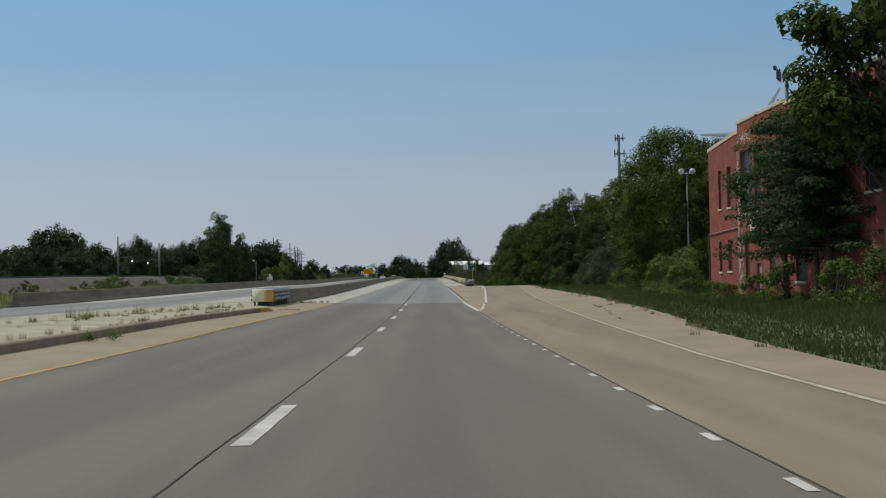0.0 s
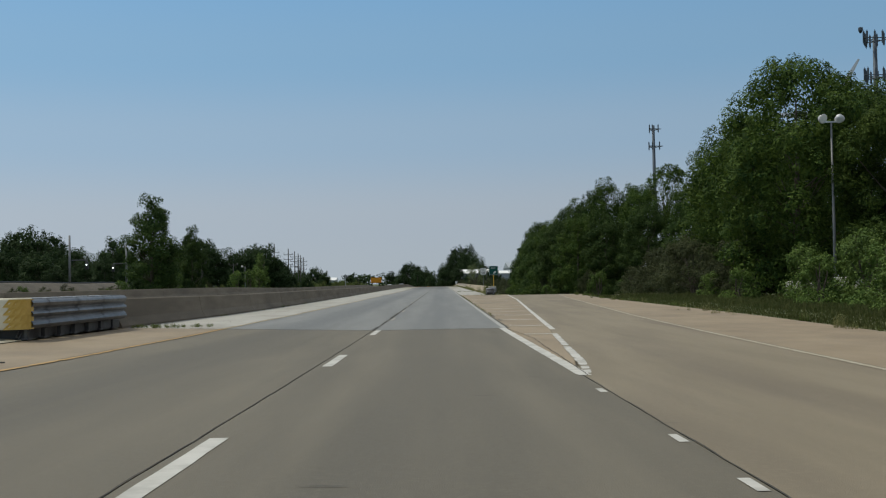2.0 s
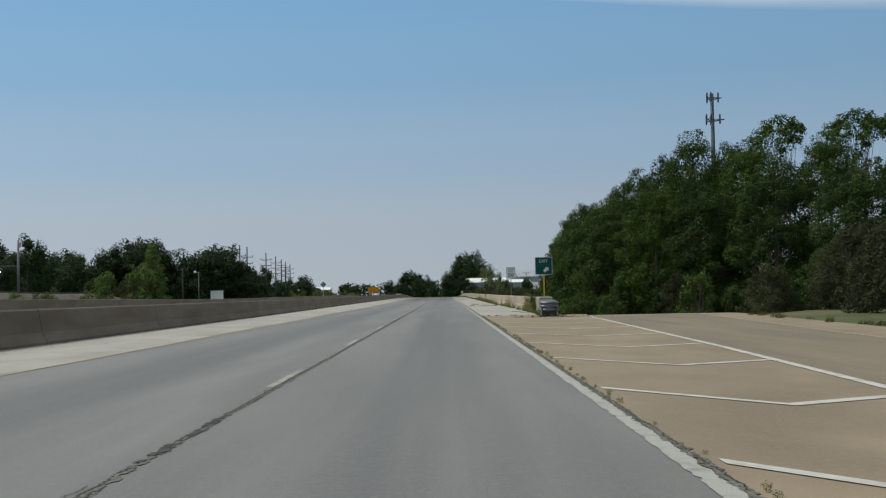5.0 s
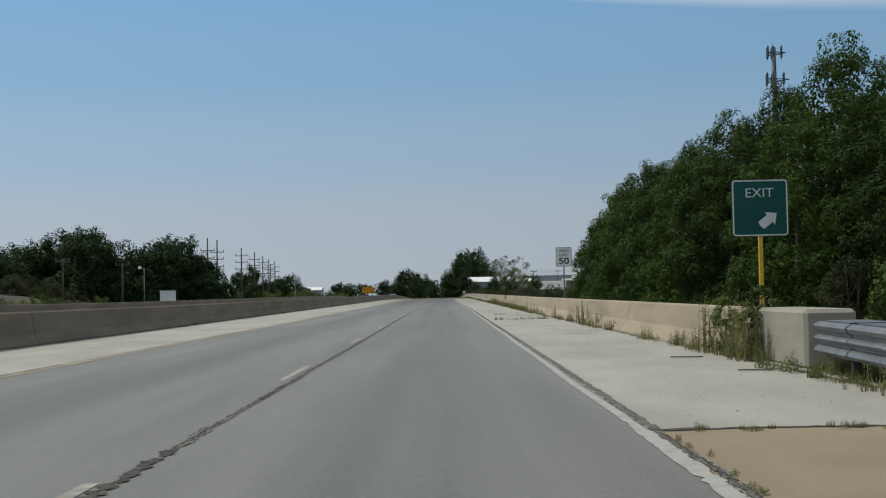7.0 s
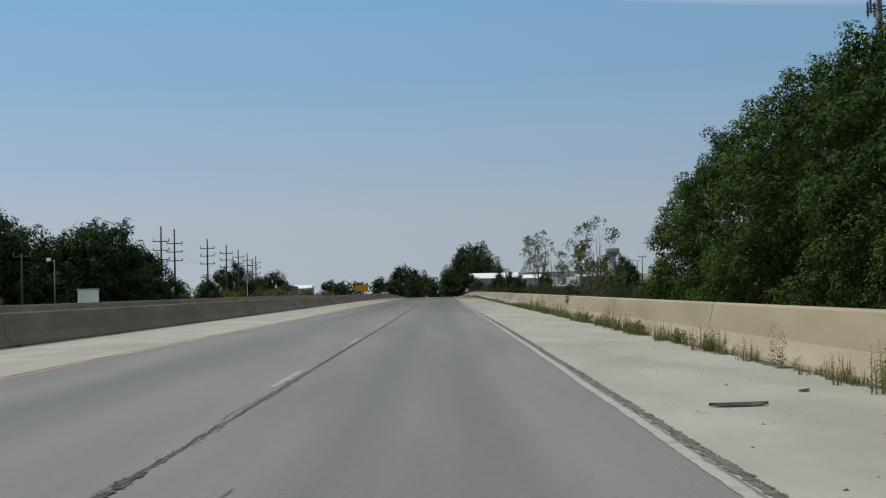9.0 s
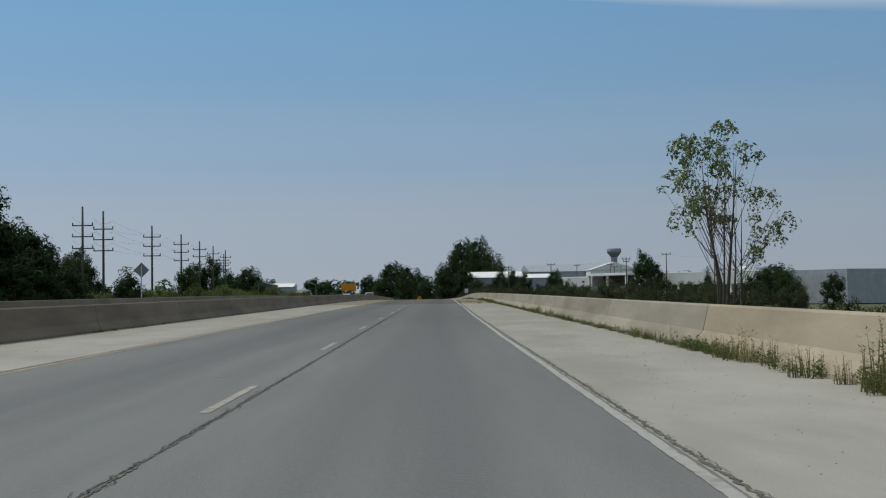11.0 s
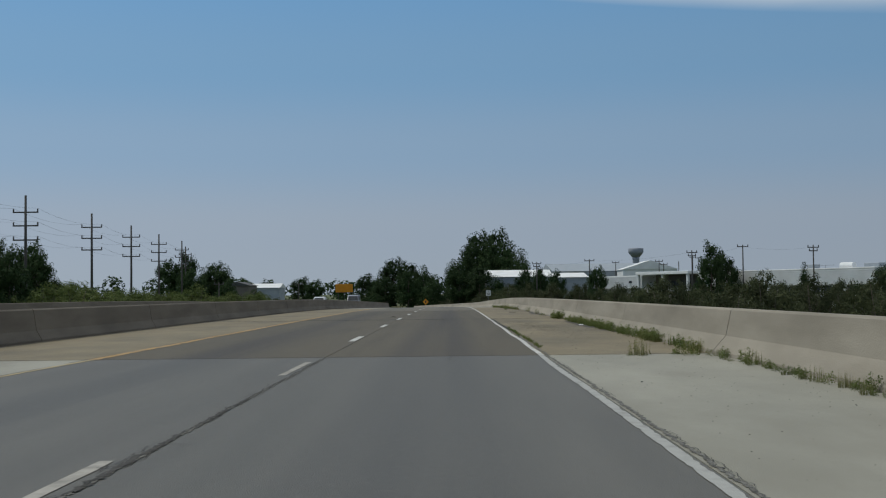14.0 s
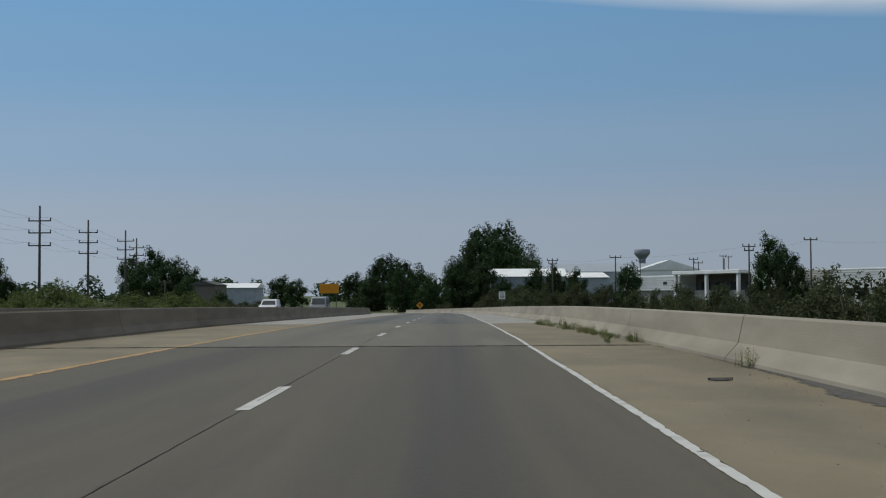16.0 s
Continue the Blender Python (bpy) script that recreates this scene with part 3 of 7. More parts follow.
def terrain(x, y):
    left = -0.9 - 1.4 * smooth(250, 420, y) - 1.6 * smooth(430, 620, y)
    right = gz(min(y, 60)) - 0.12 - 0.2 * smooth(40, 90, y) - 3.3 * smooth(165, 260, y)
    far = -3.9
    base = left if x < -20 else right
    if y > 520:
        base = base + (far - base) * smooth(520, 700, y)
    base += 0.35 * noise.noise((x * 0.03, y * 0.03, 2.0)) * smooth(24, 60, abs(x))
    s = cx(y)
    road = gz(y) - 0.22
    if x - s < -16:
        e = -24.0 + s - x
        z = road + opp(y) + (base - road - opp(y)) * smooth(0.0, 7.0, e)
    elif y < 205:
        e = x - EDGE_R(y)
        low = road + (ramp_drop(y) if x > 5.5 else 0)
        z = low + (base - low) * smooth(0.0, 6.0, e)
        if e > 0 and y < 140:
            z += 0.2 * smooth(0, 0.4, e)
    else:
        e = x - s - 5.9
        z = road + (base - road) * smooth(0.0, 8.0, e)
    # railway bank
    z += 2.3 * (1 - smooth(3.5, 9.5, abs(x + 66))) * (1 - smooth(330, 430, y)) if x < -50 else 0
    return z


def axis_steps(lo, hi, fine_lo, fine_hi, d):
    a = [fine_lo - 8 * (1.35 ** k) for k in range(40) if fine_lo - 8 * (1.35 ** k) > lo] + [lo]
    b = [fine_hi + 8 * (1.35 ** k) for k in range(40) if fine_hi + 8 * (1.35 ** k) < hi] + [hi]
    return sorted(set(a)) + list(np.arange(fine_lo, fine_hi + 0.01, d)) + sorted(set(b))


gx = axis_steps(-4500, 4500, -76, 40, 1.6)
gy = axis_steps(-400, 4800, -30, 640, 4.0)
ground = G()
for _y in gy:
    for _x in gx:
        ground[0].append((_x, _y, terrain(_x, _y)))
_w = len(gx)
for _k in range(len(gy) - 1):
    for _j in range(_w - 1):
        _p = _k * _w + _j
        ground[1].append((_p, _p + 1, _p + _w + 1, _p + _w))
tagged(part("ground", ground, GRASS_GROUND, smooth=True), "rough grassy ground with dry patches", "ground", kind="structure")

# ---------------- paving ----------------
road = thing("road", "worn concrete expressway lanes with dark joints", "road", kind="structure")
part("roadbed", strip(G(), -6.3, lambda y: JOINT(y), -40, 640, -0.045, 4, nx=2), ROADBED, road, "dark joint filler under the slabs")
part("roadbed", strip(G(), lambda y: JOINT(y), lambda y: 2.0 if y > 156 else GORE(y) - 0.3 if y > 120 else EDGE_R(y) - 0.3, -40, 640, -0.045, 4, nx=2), ROADBED, road)
J1, J2, J3, J4, J5, J6 = 72.3, 156.6, 341.3, 370.6, 398.0, 426.0  # cross joints
gap = 0.005
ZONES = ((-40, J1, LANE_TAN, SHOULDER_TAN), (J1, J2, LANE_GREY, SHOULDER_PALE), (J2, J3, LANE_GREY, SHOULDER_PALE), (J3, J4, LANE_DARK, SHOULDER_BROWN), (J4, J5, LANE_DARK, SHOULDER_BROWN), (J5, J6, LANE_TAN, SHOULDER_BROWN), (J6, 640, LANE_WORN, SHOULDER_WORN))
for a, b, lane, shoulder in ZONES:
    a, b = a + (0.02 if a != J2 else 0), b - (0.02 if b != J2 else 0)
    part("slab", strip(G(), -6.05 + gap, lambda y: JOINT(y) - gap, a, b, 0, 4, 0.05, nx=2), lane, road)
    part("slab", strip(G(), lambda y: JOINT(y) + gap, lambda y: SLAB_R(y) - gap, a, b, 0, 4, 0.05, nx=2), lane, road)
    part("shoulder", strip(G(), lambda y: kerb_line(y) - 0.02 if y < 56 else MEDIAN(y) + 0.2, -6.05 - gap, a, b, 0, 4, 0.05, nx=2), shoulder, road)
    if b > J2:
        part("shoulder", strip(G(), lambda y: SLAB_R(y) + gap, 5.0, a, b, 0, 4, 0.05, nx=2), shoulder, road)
part("exit_lane", strip(G(), lambda y: max(SLAB_R(y) + gap, GORE(y) if y > 55.5 else 0), lambda y: RAMP_R(y), -40, 159.4, 0.0, 3, 0.05, drop=ramp_drop, nx=2, shift=False), LANE_EXIT, road)
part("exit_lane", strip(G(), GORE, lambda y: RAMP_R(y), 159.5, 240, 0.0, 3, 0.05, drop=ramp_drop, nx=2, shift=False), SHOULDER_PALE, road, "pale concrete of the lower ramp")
part("gore", strip(G(), lambda y: SLAB_R(y) + gap, lambda y: GORE(y) - gap, 56, J2 - 0.02, 0, 3, 0.05, nx=2), SHOULDER_TAN, road, "tan gore area with painted chevrons")
part("exit_shoulder", strip(G(), lambda y: RAMP_R(y) + 0.02, EDGE_R, -40, 159.4, -0.005, 3, 0.05, drop=ramp_drop, nx=2, shift=False), SHOULDER_TAN, road)
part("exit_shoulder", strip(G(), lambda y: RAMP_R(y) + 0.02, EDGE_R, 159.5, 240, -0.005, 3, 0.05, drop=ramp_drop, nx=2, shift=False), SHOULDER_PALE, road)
opp_road = thing("opposite_road", "pale concrete carriageway for oncoming traffic", "road", kind="structure")


def opp_strip(xa, xb, y0, y1, up=0.0):
    g = G()
    ys = steps(y0, y1, 5)
    for y in ys:
        g[0].extend([(xa + cx(y), y, gz(y) + opp(y) + up), (xb + cx(y), y, gz(y) + opp(y) + up)])
    for k in range(len(ys) - 1):
        g[1].append((2 * k, 2 * k + 1, 2 * k + 3, 2 * k + 2))
    return g


part("slab", opp_strip(-22.4, -13.2, -60, 74.95), LANE_GREY, opp_road)


def tilted(xa, za, xb, zb, y0, y1, nx=3):
    """Paving between two lines, each with its own height above the road's line."""
    g = G()
    ys = steps(y0, y1, 3)
    for y in ys:
        for k in range(nx + 1):
            t = k / nx
            g[0].append((xa(y) * (1 - t) + xb(y) * t + cx(y), y, gz(y) + za(y) * (1 - t) + zb(y) * t))
    w = nx + 1
    for k in range(len(ys) - 1):
        g[1].extend([(k * w + j, k * w + j + 1, (k + 1) * w + j + 1, (k + 1) * w + j) for j in range(nx)])
    return g


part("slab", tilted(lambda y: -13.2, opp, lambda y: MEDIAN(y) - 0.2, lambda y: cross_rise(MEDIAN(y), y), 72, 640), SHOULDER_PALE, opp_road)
part("slab", opp_strip(-20.0, -13.23, 75, 640), LANE_GREY, opp_road)
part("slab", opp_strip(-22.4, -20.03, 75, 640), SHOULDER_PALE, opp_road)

# ---------------- concrete barriers ----------------
JERSEY = ((-0.30, 0.0), (-0.30, 0.08), (-0.17, 0.30), (-0.09, 0.78), (-0.06, 0.81), (0.06, 0.81), (0.09, 0.78), (0.17, 0.30), (0.30, 0.08), (0.30, 0.0))


JERSEY_WIDE = ((-0.44, 0.0), (-0.42, 0.09), (-0.20, 0.34), (-0.10, 0.78), (-0.07, 0.81), (0.07, 0.81), (0.10, 0.78), (0.20, 0.34), (0.42, 0.09), (0.44, 0.0))


def barrier(name, label, x0, y0, y1, panel, material, lift=None, height=0.81, curve=True, at=0.02, late=None, outline=JERSEY):
    b = thing(name, label, "barrier", group="concrete barriers")
    y = y0
    while y < y1 - 0.5:
        e = min(y + panel, y1)
        g = G()
        ys = steps(y + at, e - at, 4.0)
        n = len(outline)
        for q in ys:
            xq = x0(q) if callable(x0) else x0
            s, z = (cx(q) if curve else 0), gz(q) + (lift(q) if lift else cross_rise(xq, q)) - 0.03
            g[0].extend([(xq + p[0] + s, q, z + p[1] * height / 0.81) for p in outline])
        for k in range(len(ys) - 1):
            g[1].extend([(k * n + j, k * n + (j + 1) % n, (k + 1) * n + (j + 1) % n, (k + 1) * n + j) for j in range(n)])
        g[1].extend([tuple(reversed(range(n))), tuple((len(ys) - 1) * n + j for j in range(n))])
        part("panel", g, late if late and y > 262 else material, b)
        y = e
    return b


barrier("median_barrier", "brown-stained concrete median barrier, colour darkened for its shaded lane side", MEDIAN, 71.8, 640, 11.6, BARRIER_SHADE_BROWN, height=0.84)
barrier("bridge_barrier", "tan weathered concrete barrier along the shoulder", 5.15, 166.2, 640, 12.5, BARRIER_TAN, height=0.80, late=BARRIER_BEIGE, outline=JERSEY_WIDE)
barrier("opposite_barrier", "weathered concrete barrier beyond the opposite carriageway", -22.75, 66, 640, 12.0, BARRIER_SHADE_BROWN, lift=opp, height=0.8)

# kerbed island of the median
island = thing("median_island", "pale concrete median island with a dark kerb face", "kerb", kind="structure")


def kerb_strip(y0, y1, grow, d):
    g = G()
    ys = steps(y0, y1, d)
    for y in ys:
        k = kerb_line(y)
        z = gz(y) + cross_rise(k, y)
        h = 0.02 + 0.17 * (1 - smooth(53.2, 55.0, y)) + grow
        g[0].extend([(k + grow, y, z - 0.05), (k - 0.015 + grow, y, z + h - 0.03), (k - 0.05, y, z + h), (k - 0.35, y, z + h)])
    for i in range(len(ys) - 1):
        for j in range(3):
            g[1].append((4 * i + j, 4 * i + 4 + j, 4 * i + 5 + j, 4 * i + 1 + j))
    return g


def kerb_top(y):
    return cross_rise(kerb_line(y), y) + 0.17


part("kerb", kerb_strip(-40, 55, 0.0, 2.5), KERB, island, "weathered kerb stone with a dark face")
part("paving", tilted(lambda y: -13.2, lambda y: opp(y) + 0.1, lambda y: kerb_line(y) - 0.34, kerb_top, -40, 54), ISLAND, island, "pale gritty paving of the island")
part("far_kerb", tilted(lambda y: -13.22, lambda y: opp(y) - 0.1, lambda y: -13.2, lambda y: opp(y) + 0.1, -40, 54, 1), KERB, island)
part("apron", tilted(lambda y: -13.2, lambda y: opp(y) + 0.012, lambda y: MEDIAN(y) + 0.22, lambda y: cross_rise(MEDIAN(y), y) + 0.012, 53.9, 72), ISLAND, island)
part("painted_nose", kerb_strip(51.6, 54.8, 0.006, 0.4), PAINT_ORANGE, island, "orange painted kerb end")

# ---------------- road markings ----------------
def dash(xc, y0, y1, w=0.12, up=0.005, material=PAINT_WHITE, name="lane_dash", label="worn white lane dash on the concrete", group="lane dashes", seed=0):
    g = G()
    ys = steps(y0, y1, 0.5)
    fx = xc if callable(xc) else (lambda y: xc)
    for y in ys:
        j = 0.012 * noise.noise((y * 3.1, seed, 1)), 0.012 * noise.noise((y * 3.1, seed, 7))
        zz = gz(y) + up + cross_rise(fx(y) - w, y)
        g[0].extend([(fx(y) - w / 2 + j[0] + cx(y), y, zz), (fx(y) + w / 2 + j[1] + cx(y), y, zz)])
    for k in range(len(ys) - 1):
        g[1].append((2 * k, 2 * k + 1, 2 * k + 3, 2 * k + 2))
    return tagged(part(name, g, material), label, "road marking", group)


def line(xc, y0, y1, w, name, label, material=PAINT_WHITE, up=0.005, drop=None, wob=0.0, rag=0.0):
    g = G()
    ys = steps(y0, y1, 0.11 if rag else 2.0)
    fx = xc if callable(xc) else (lambda y: xc)
    for y in ys:
        c = fx(y) + wob * noise.noise((y * 0.2, 3, 3)) + cx(y)
        z = gz(y) + up + (drop(y) if drop else 0) + cross_rise(fx(y) - w, y)
        # worn, chipped edges: most of the chips are small, a few bite deep
        r0, r1 = [rag * w * max(0.0, 0.6 * noise.noise((y * 2.9, q, 5)) + 0.8 * noise.noise((y * 9.7, q, 8))) for q in (1, 9)]
        g[0].extend([(c - w / 2 + r0, y, z), (c + w / 2 - r1, y, z)])
    for k in range(len(ys) - 1):
        g[1].append((2 * k, 2 * k + 1, 2 * k + 3, 2 * k + 2))
    return tagged(part(name, g, material), label, "road marking", "road lines")


STARTS = [8.9 + 12.05 * k for k in range(-3, 8)] + [93.25 + 11.6 * k for k in range(1, 7)] + [162.9 + 11.46 * k for k in range(1, 6)] + [220.2 + 11.75 * k for k in range(1, 7)] + [290.7 + 11.5 * k for k in range(1, 28)]
DASH_X = lerp(((0, -1.79), (95, -1.74), (110, -1.9), (185, -1.88), (222, -1.82), (290, -2.12), (350, -2.06), (385, -1.93), (420, -1.9)))
for k, y in enumerate(STARTS):
    faded = J1 - 2 < y < 341
    dash(DASH_X, y, y + 3.15, 0.10 if faded else 0.15, seed=k, material=PAINT_FADED if faded else PAINT_WHITE, label="faded white lane dash beside a broken joint" if faded else "worn white lane dash on the concrete")
for k in range(-6, 22):
    y = 6.4 + 2.16 * k
    if k == 20:
        continue
    dash(SLAB_R(y) - 0.075, y, y + 0.46, 0.078, name="exit_dot", label="short white dotted exit lane mark", group="exit lane dots", seed=k + 90)
line(lambda y: SLAB_R(y) - 0.06, J1, J2, 0.15, "edge_line", "cracked pale edge line beside the shoulder joint", PAINT_EDGE, wob=0.02, rag=0.5)
line(lambda y: SLAB_R(y) - 0.075, J2, J3, 0.10, "edge_line", "faded grey-white edge line beside the shoulder joint", PAINT_EDGE, wob=0.04, rag=0.45)
line(lambda y: SLAB_R(y) - 0.055, J3, 640, 0.10, "edge_line", "worn white edge line beside the shoulder joint", wob=0.04, rag=0.45)
line(-6.0, -40, J1, 0.135, "yellow_edge_line", "faded yellow edge line along the inner shoulder", PAINT_YELLOW, wob=0.05, rag=1.0)
line(-6.0, J1, J3, 0.11, "yellow_edge_line", "nearly worn away yellow edge line", PAINT_YELLOW_PALE, wob=0.05, rag=0.6)
line(-6.0, J3, 640, 0.20, "yellow_edge_line", "broad faded yellow edge line along the inner shoulder", PAINT_YELLOW, wob=0.05, rag=1.0)
line(-6.19, 160, 300, 0.07, "yellow_edge_line", "pale worn strip beside the yellow line", PAINT_FADED, wob=0.05)
line(lambda y: RAMP_R(y) - 0.12, -40, 235, 0.10, "exit_edge_line", "worn cream-white edge line of the exit lane", PAINT_CREAM, up=0.006, drop=ramp_drop, rag=0.5)
line(lambda y: GORE(y) + 0.06, 70.6, 235, 0.155, "gore_line", "white gore line between exit lane and road", up=0.007, drop=ramp_drop, rag=0.35)
for ya, yb, w in ((54.7, 55.3, 0.10), (55.5, 56.1, 0.12), (56.3, 56.9, 0.13), (57.0, 61.7, 0.155), (62.1, 67.9, 0.14)):
    line(lambda y: GORE(y) + 0.05, ya, yb, w, "gore_line", "broken piece of white gore line", up=0.008, rag=0.7)
line(lambda y: 1.80 - 0.13 * (y - 54.4) / 16, 54.3, J1, 0.19, "gore_line", "broad white gore line on the lane edge", up=0.006, rag=0.3)
# chevrons of the gore
for k in range(15):
    y = (68.4 if k else 67.75) + 5.92 * k - (0.4 if 4 < k < 9 else 0)
    a, b = 1.95, GORE(y) - (0.1 if k else -0.08)
    m = a + (b - a) * 0.52
    dip = 1.6 * (m - a) if k else 0.0
    g = G()
    w = 0.25
    for x, dy in ((a, 0.0), (m, -dip), (b, -dip + 0.55 * (b - m) * (k > 0))):
        g[0].extend([(x, y + dy, gz(y + dy) + 0.007), (x, y + dy + w, gz(y + dy + w) + 0.007)])
    g[1].extend([(0, 2, 3, 1), (2, 4, 5, 3)])
    tagged(part("gore_chevron", g, PAINT_WHITE), "white chevron bar painted across the gore", "road marking", "gore chevrons")

# ---------------- joints and cracks ----------------
cr = thing("pavement_joints", "dark weathered joints and cracks between road slabs", "road joints", kind="structure")
part("joint", jagged(G(), JOINT, -10, J1, 0.015, 0.003, 0.3, seed=1, lo=0.7), CRACK, cr)
# a crumbling filled joint with one ragged crack, torn open in places
part("joint_filler", jagged(G(), lambda y: JOINT(y) + 0.01, 190, J3, 0.052, 0.006, 0.035, up=0.005, seed=8, lo=0.12), JOINT_FILL, cr)
part("joint_filler", jagged(G(), lambda y: JOINT(y) + 0.01, J1, 190, 0.095, 0.007, 0.035, up=0.005, seed=2, lo=0.12), JOINT_FILL, cr)
part("joint", jagged(G(), lambda y: JOINT(y) - 0.01, J1, J3, 0.030, 0.006, 0.035, seed=11, hole=0.10, lo=0.1), CRACK, cr)
part("joint", jagged(G(), lambda y: JOINT(y) + 0.05, J1, J3, 0.016, 0.008, 0.04, seed=12, hole=0.78, lo=0.1), CRACK, cr)
part("joint", jagged(G(), lambda y: JOINT(y) - 0.06, J1, J3, 0.014, 0.008, 0.04, seed=13, hole=0.84, lo=0.1), CRACK, cr)
for k, (ya, yb, w) in enumerate(((J1, J1 + 4, 0.16), (77, 80.5, 0.10), (83.5, 92, 0.15), (98, 101, 0.12), (110, 113, 0.10), (148, 156, 0.15), (160, 163, 0.10), (183, 186, 0.12), (194, 202, 0.11), (283, 290, 0.10), (320, 333, 0.07))):
    part("joint", jagged(G(), lambda y: JOINT(y), ya, yb, w, 0.010, 0.035, up=0.008, seed=60 + k, hole=0.3, lo=0.05), CRACK, cr)
part("joint", jagged(G(), JOINT, J3, 500, 0.013, 0.004, 0.1, seed=3, hole=0.55, lo=0.2), CRACK, cr)
part("joint", jagged(G(), lambda y: SLAB_R(y), -10, 54.3, 0.013, 0.003, 0.3, seed=4, lo=0.7), CRACK, cr)
part("joint", jagged(G(), lambda y: 1.84 + 0.0145 * (y - 54.3) if y < 66 else 2.01 - 0.045 * (y - 66), 54.3, J1, 0.018, 0.004, 0.2, up=0.009, seed=5, hole=0.25, lo=0.5), CRACK, cr)
part("joint_filler", jagged(G(), lambda y: SLAB_R(y) + 0.055, J2, 250, 0.11, 0.006, 0.04, up=0.005, seed=6, lo=0.45), JOINT_FILL, cr)
part("joint_filler", jagged(G(), lambda y: SLAB_R(y) + 0.045, 250, J4, 0.06, 0.006, 0.04, up=0.005, seed=9, lo=0.3), JOINT_FILL, cr)
for k, (ya, yb, off, w, j, hole) in enumerate(((J1, J2, 0.055, 0.022, 0.008, 0.2), (J1, J2, 0.01, 0.010, 0.008, 0.78), (J2, J4, 0.085, 0.009, 0.006, 0.55), (J4, 470, 0.03, 0.007, 0.005, 0.7))):
    part("joint", jagged(G(), lambda y: SLAB_R(y) + off, ya, yb, w, j, 0.04, up=0.009, seed=21 + k, hole=hole, lo=0.2), CRACK, cr)
part("joint_filler", jagged(G(), lambda y: SLAB_R(y) + 0.04, J1, J2, 0.10, 0.007, 0.04, up=0.0065, seed=26, lo=0.2), JOINT_FILL, cr)
part("joint", jagged(G(), lambda y: -6.09, -10, 470, 0.03, 0.006, 0.25, seed=7, hole=0.4), CRACK, cr)
# broken-out pieces beside the edge line
for k, (ya, yb, w) in enumerate(((357.7, 359.9, 0.20), (361.2, 363.2, 0.09), (364.8, 368.9, 0.08), (355.4, 356.6, 0.10), (83, 86, 0.08), (79, 80.5, 0.10))):
    part("hole", jagged(G(), lambda y: 1.93, ya, yb, w, 0.012, 0.07, up=0.010, seed=31 + k, lo=0.1), CRACK, cr)
part("joint_filler", jagged(G(), lambda y: 1.915 + 0.006 * max(0, 362 - y), 355.2, 369.4, 0.15, 0.010, 0.06, up=0.008, seed=47, lo=0.25), BROKEN_EDGE, cr)
# saw-cut patches and short cross cracks at the lane joint
for k, (x, y, a, b) in enumerate(((-2.55, 194.55, 0.5, 0.10), (-2.75, 193.7, 0.28, 0.16), (-2.3, 199.6, 0.34, 0.05), (-1.35, 99.4, 0.3, 0.3), (-1.45, 95.5, 0.2, 0.2), (-2.2, 297.4, 0.28, 0.09), (-2.05, 300.6, 0.2, 0.03))):
    g = G()
    rr = random.Random(500 + k)
    for q, yy, ln in ((x, y - b, a), (x, y + b, a * 0.8)):
        i0 = len(g[0])
        for i in range(7):
            px = q - ln / 2 + ln * i / 6
            h = 0.02 * rr.uniform(0.3, 1.0)
            py = yy + rr.uniform(-0.015, 0.015)
            zz = gz(yy) + 0.008 + cross_rise(px, yy)
            g[0].extend([(px, py - h, zz), (px, py + h, zz)])
            if i:
                g[1].append((i0 + 2 * i - 2, i0 + 2 * i, i0 + 2 * i + 1, i0 + 2 * i - 1))
    part("crack", g, CRACK, cr)


def cross(y, xa, xb, w, seed, wob=0.06, material=CRACK):
    g = G()
    for i, x in enumerate(np.arange(xa, xb + 0.01, 0.11)):
        c = y + wob * (noise.noise((x * 0.9, seed, 0)) + 0.8 * noise.noise((x * 5.0, seed, 3)))
        h = w * (0.25 + 1.3 * abs(noise.noise((x * 3.1, seed, 4))))
        zz = gz(y) + 0.007 + cross_rise(x, y)
        g[0].extend([(x, c - h / 2, zz), (x, c + h / 2, zz)])
        if i:
            g[1].append((2 * i - 2, 2 * i, 2 * i + 1, 2 * i - 1))
    part("joint", g, material, cr)


for i, (y, a, b, w) in enumerate(((J1, -8.6, 1.9, 0.2), (J2, 1.8, 5.0, 0.22), (J3, -9.8, 4.7, 0.10), (J4, -9.8, 4.8, 0.50), (J5, -9.8, 4.7, 0.45), (J6, -9.8, 4.7, 0.17), (194.6, 2.2, 4.75, 0.30), (J4 + 0.42, -9.8, 4.6, 0.10))):
    cross(y, a, b, w, i + 40, material=TAR if y in (J4, J5, J6) else CRACK)

# short cross cracks and patches in the lanes
RC = random.Random(77)
for k in range(60):
    y = RC.uniform(2, 410)
    x = RC.choice((RC.gauss(-1.8, 0.5), RC.uniform(-5.8, 1.6), RC.gauss(1.7, 0.4)))
    ln, w = RC.uniform(0.08, 0.4), RC.uniform(0.005, 0.013)
    g = G()
    n = 6
    skew = RC.uniform(-0.3, 0.3)
    for i in range(n + 1):
        px = x + ln * (i / n - 0.5)
        py = y + 0.07 * noise.noise((px * 3, k, 0)) + skew * (i / n - 0.5) * ln
        h = w * math.sin(math.pi * (0.06 + 0.88 * i / n))
        zz = gz(y) + 0.008 + cross_rise(px, y)
        g[0].extend([(px, py - h, zz), (px, py + h, zz)])
        if i:
            g[1].append((2 * i - 2, 2 * i, 2 * i + 1, 2 * i - 1))
    part("crack", g, CRACK, cr)
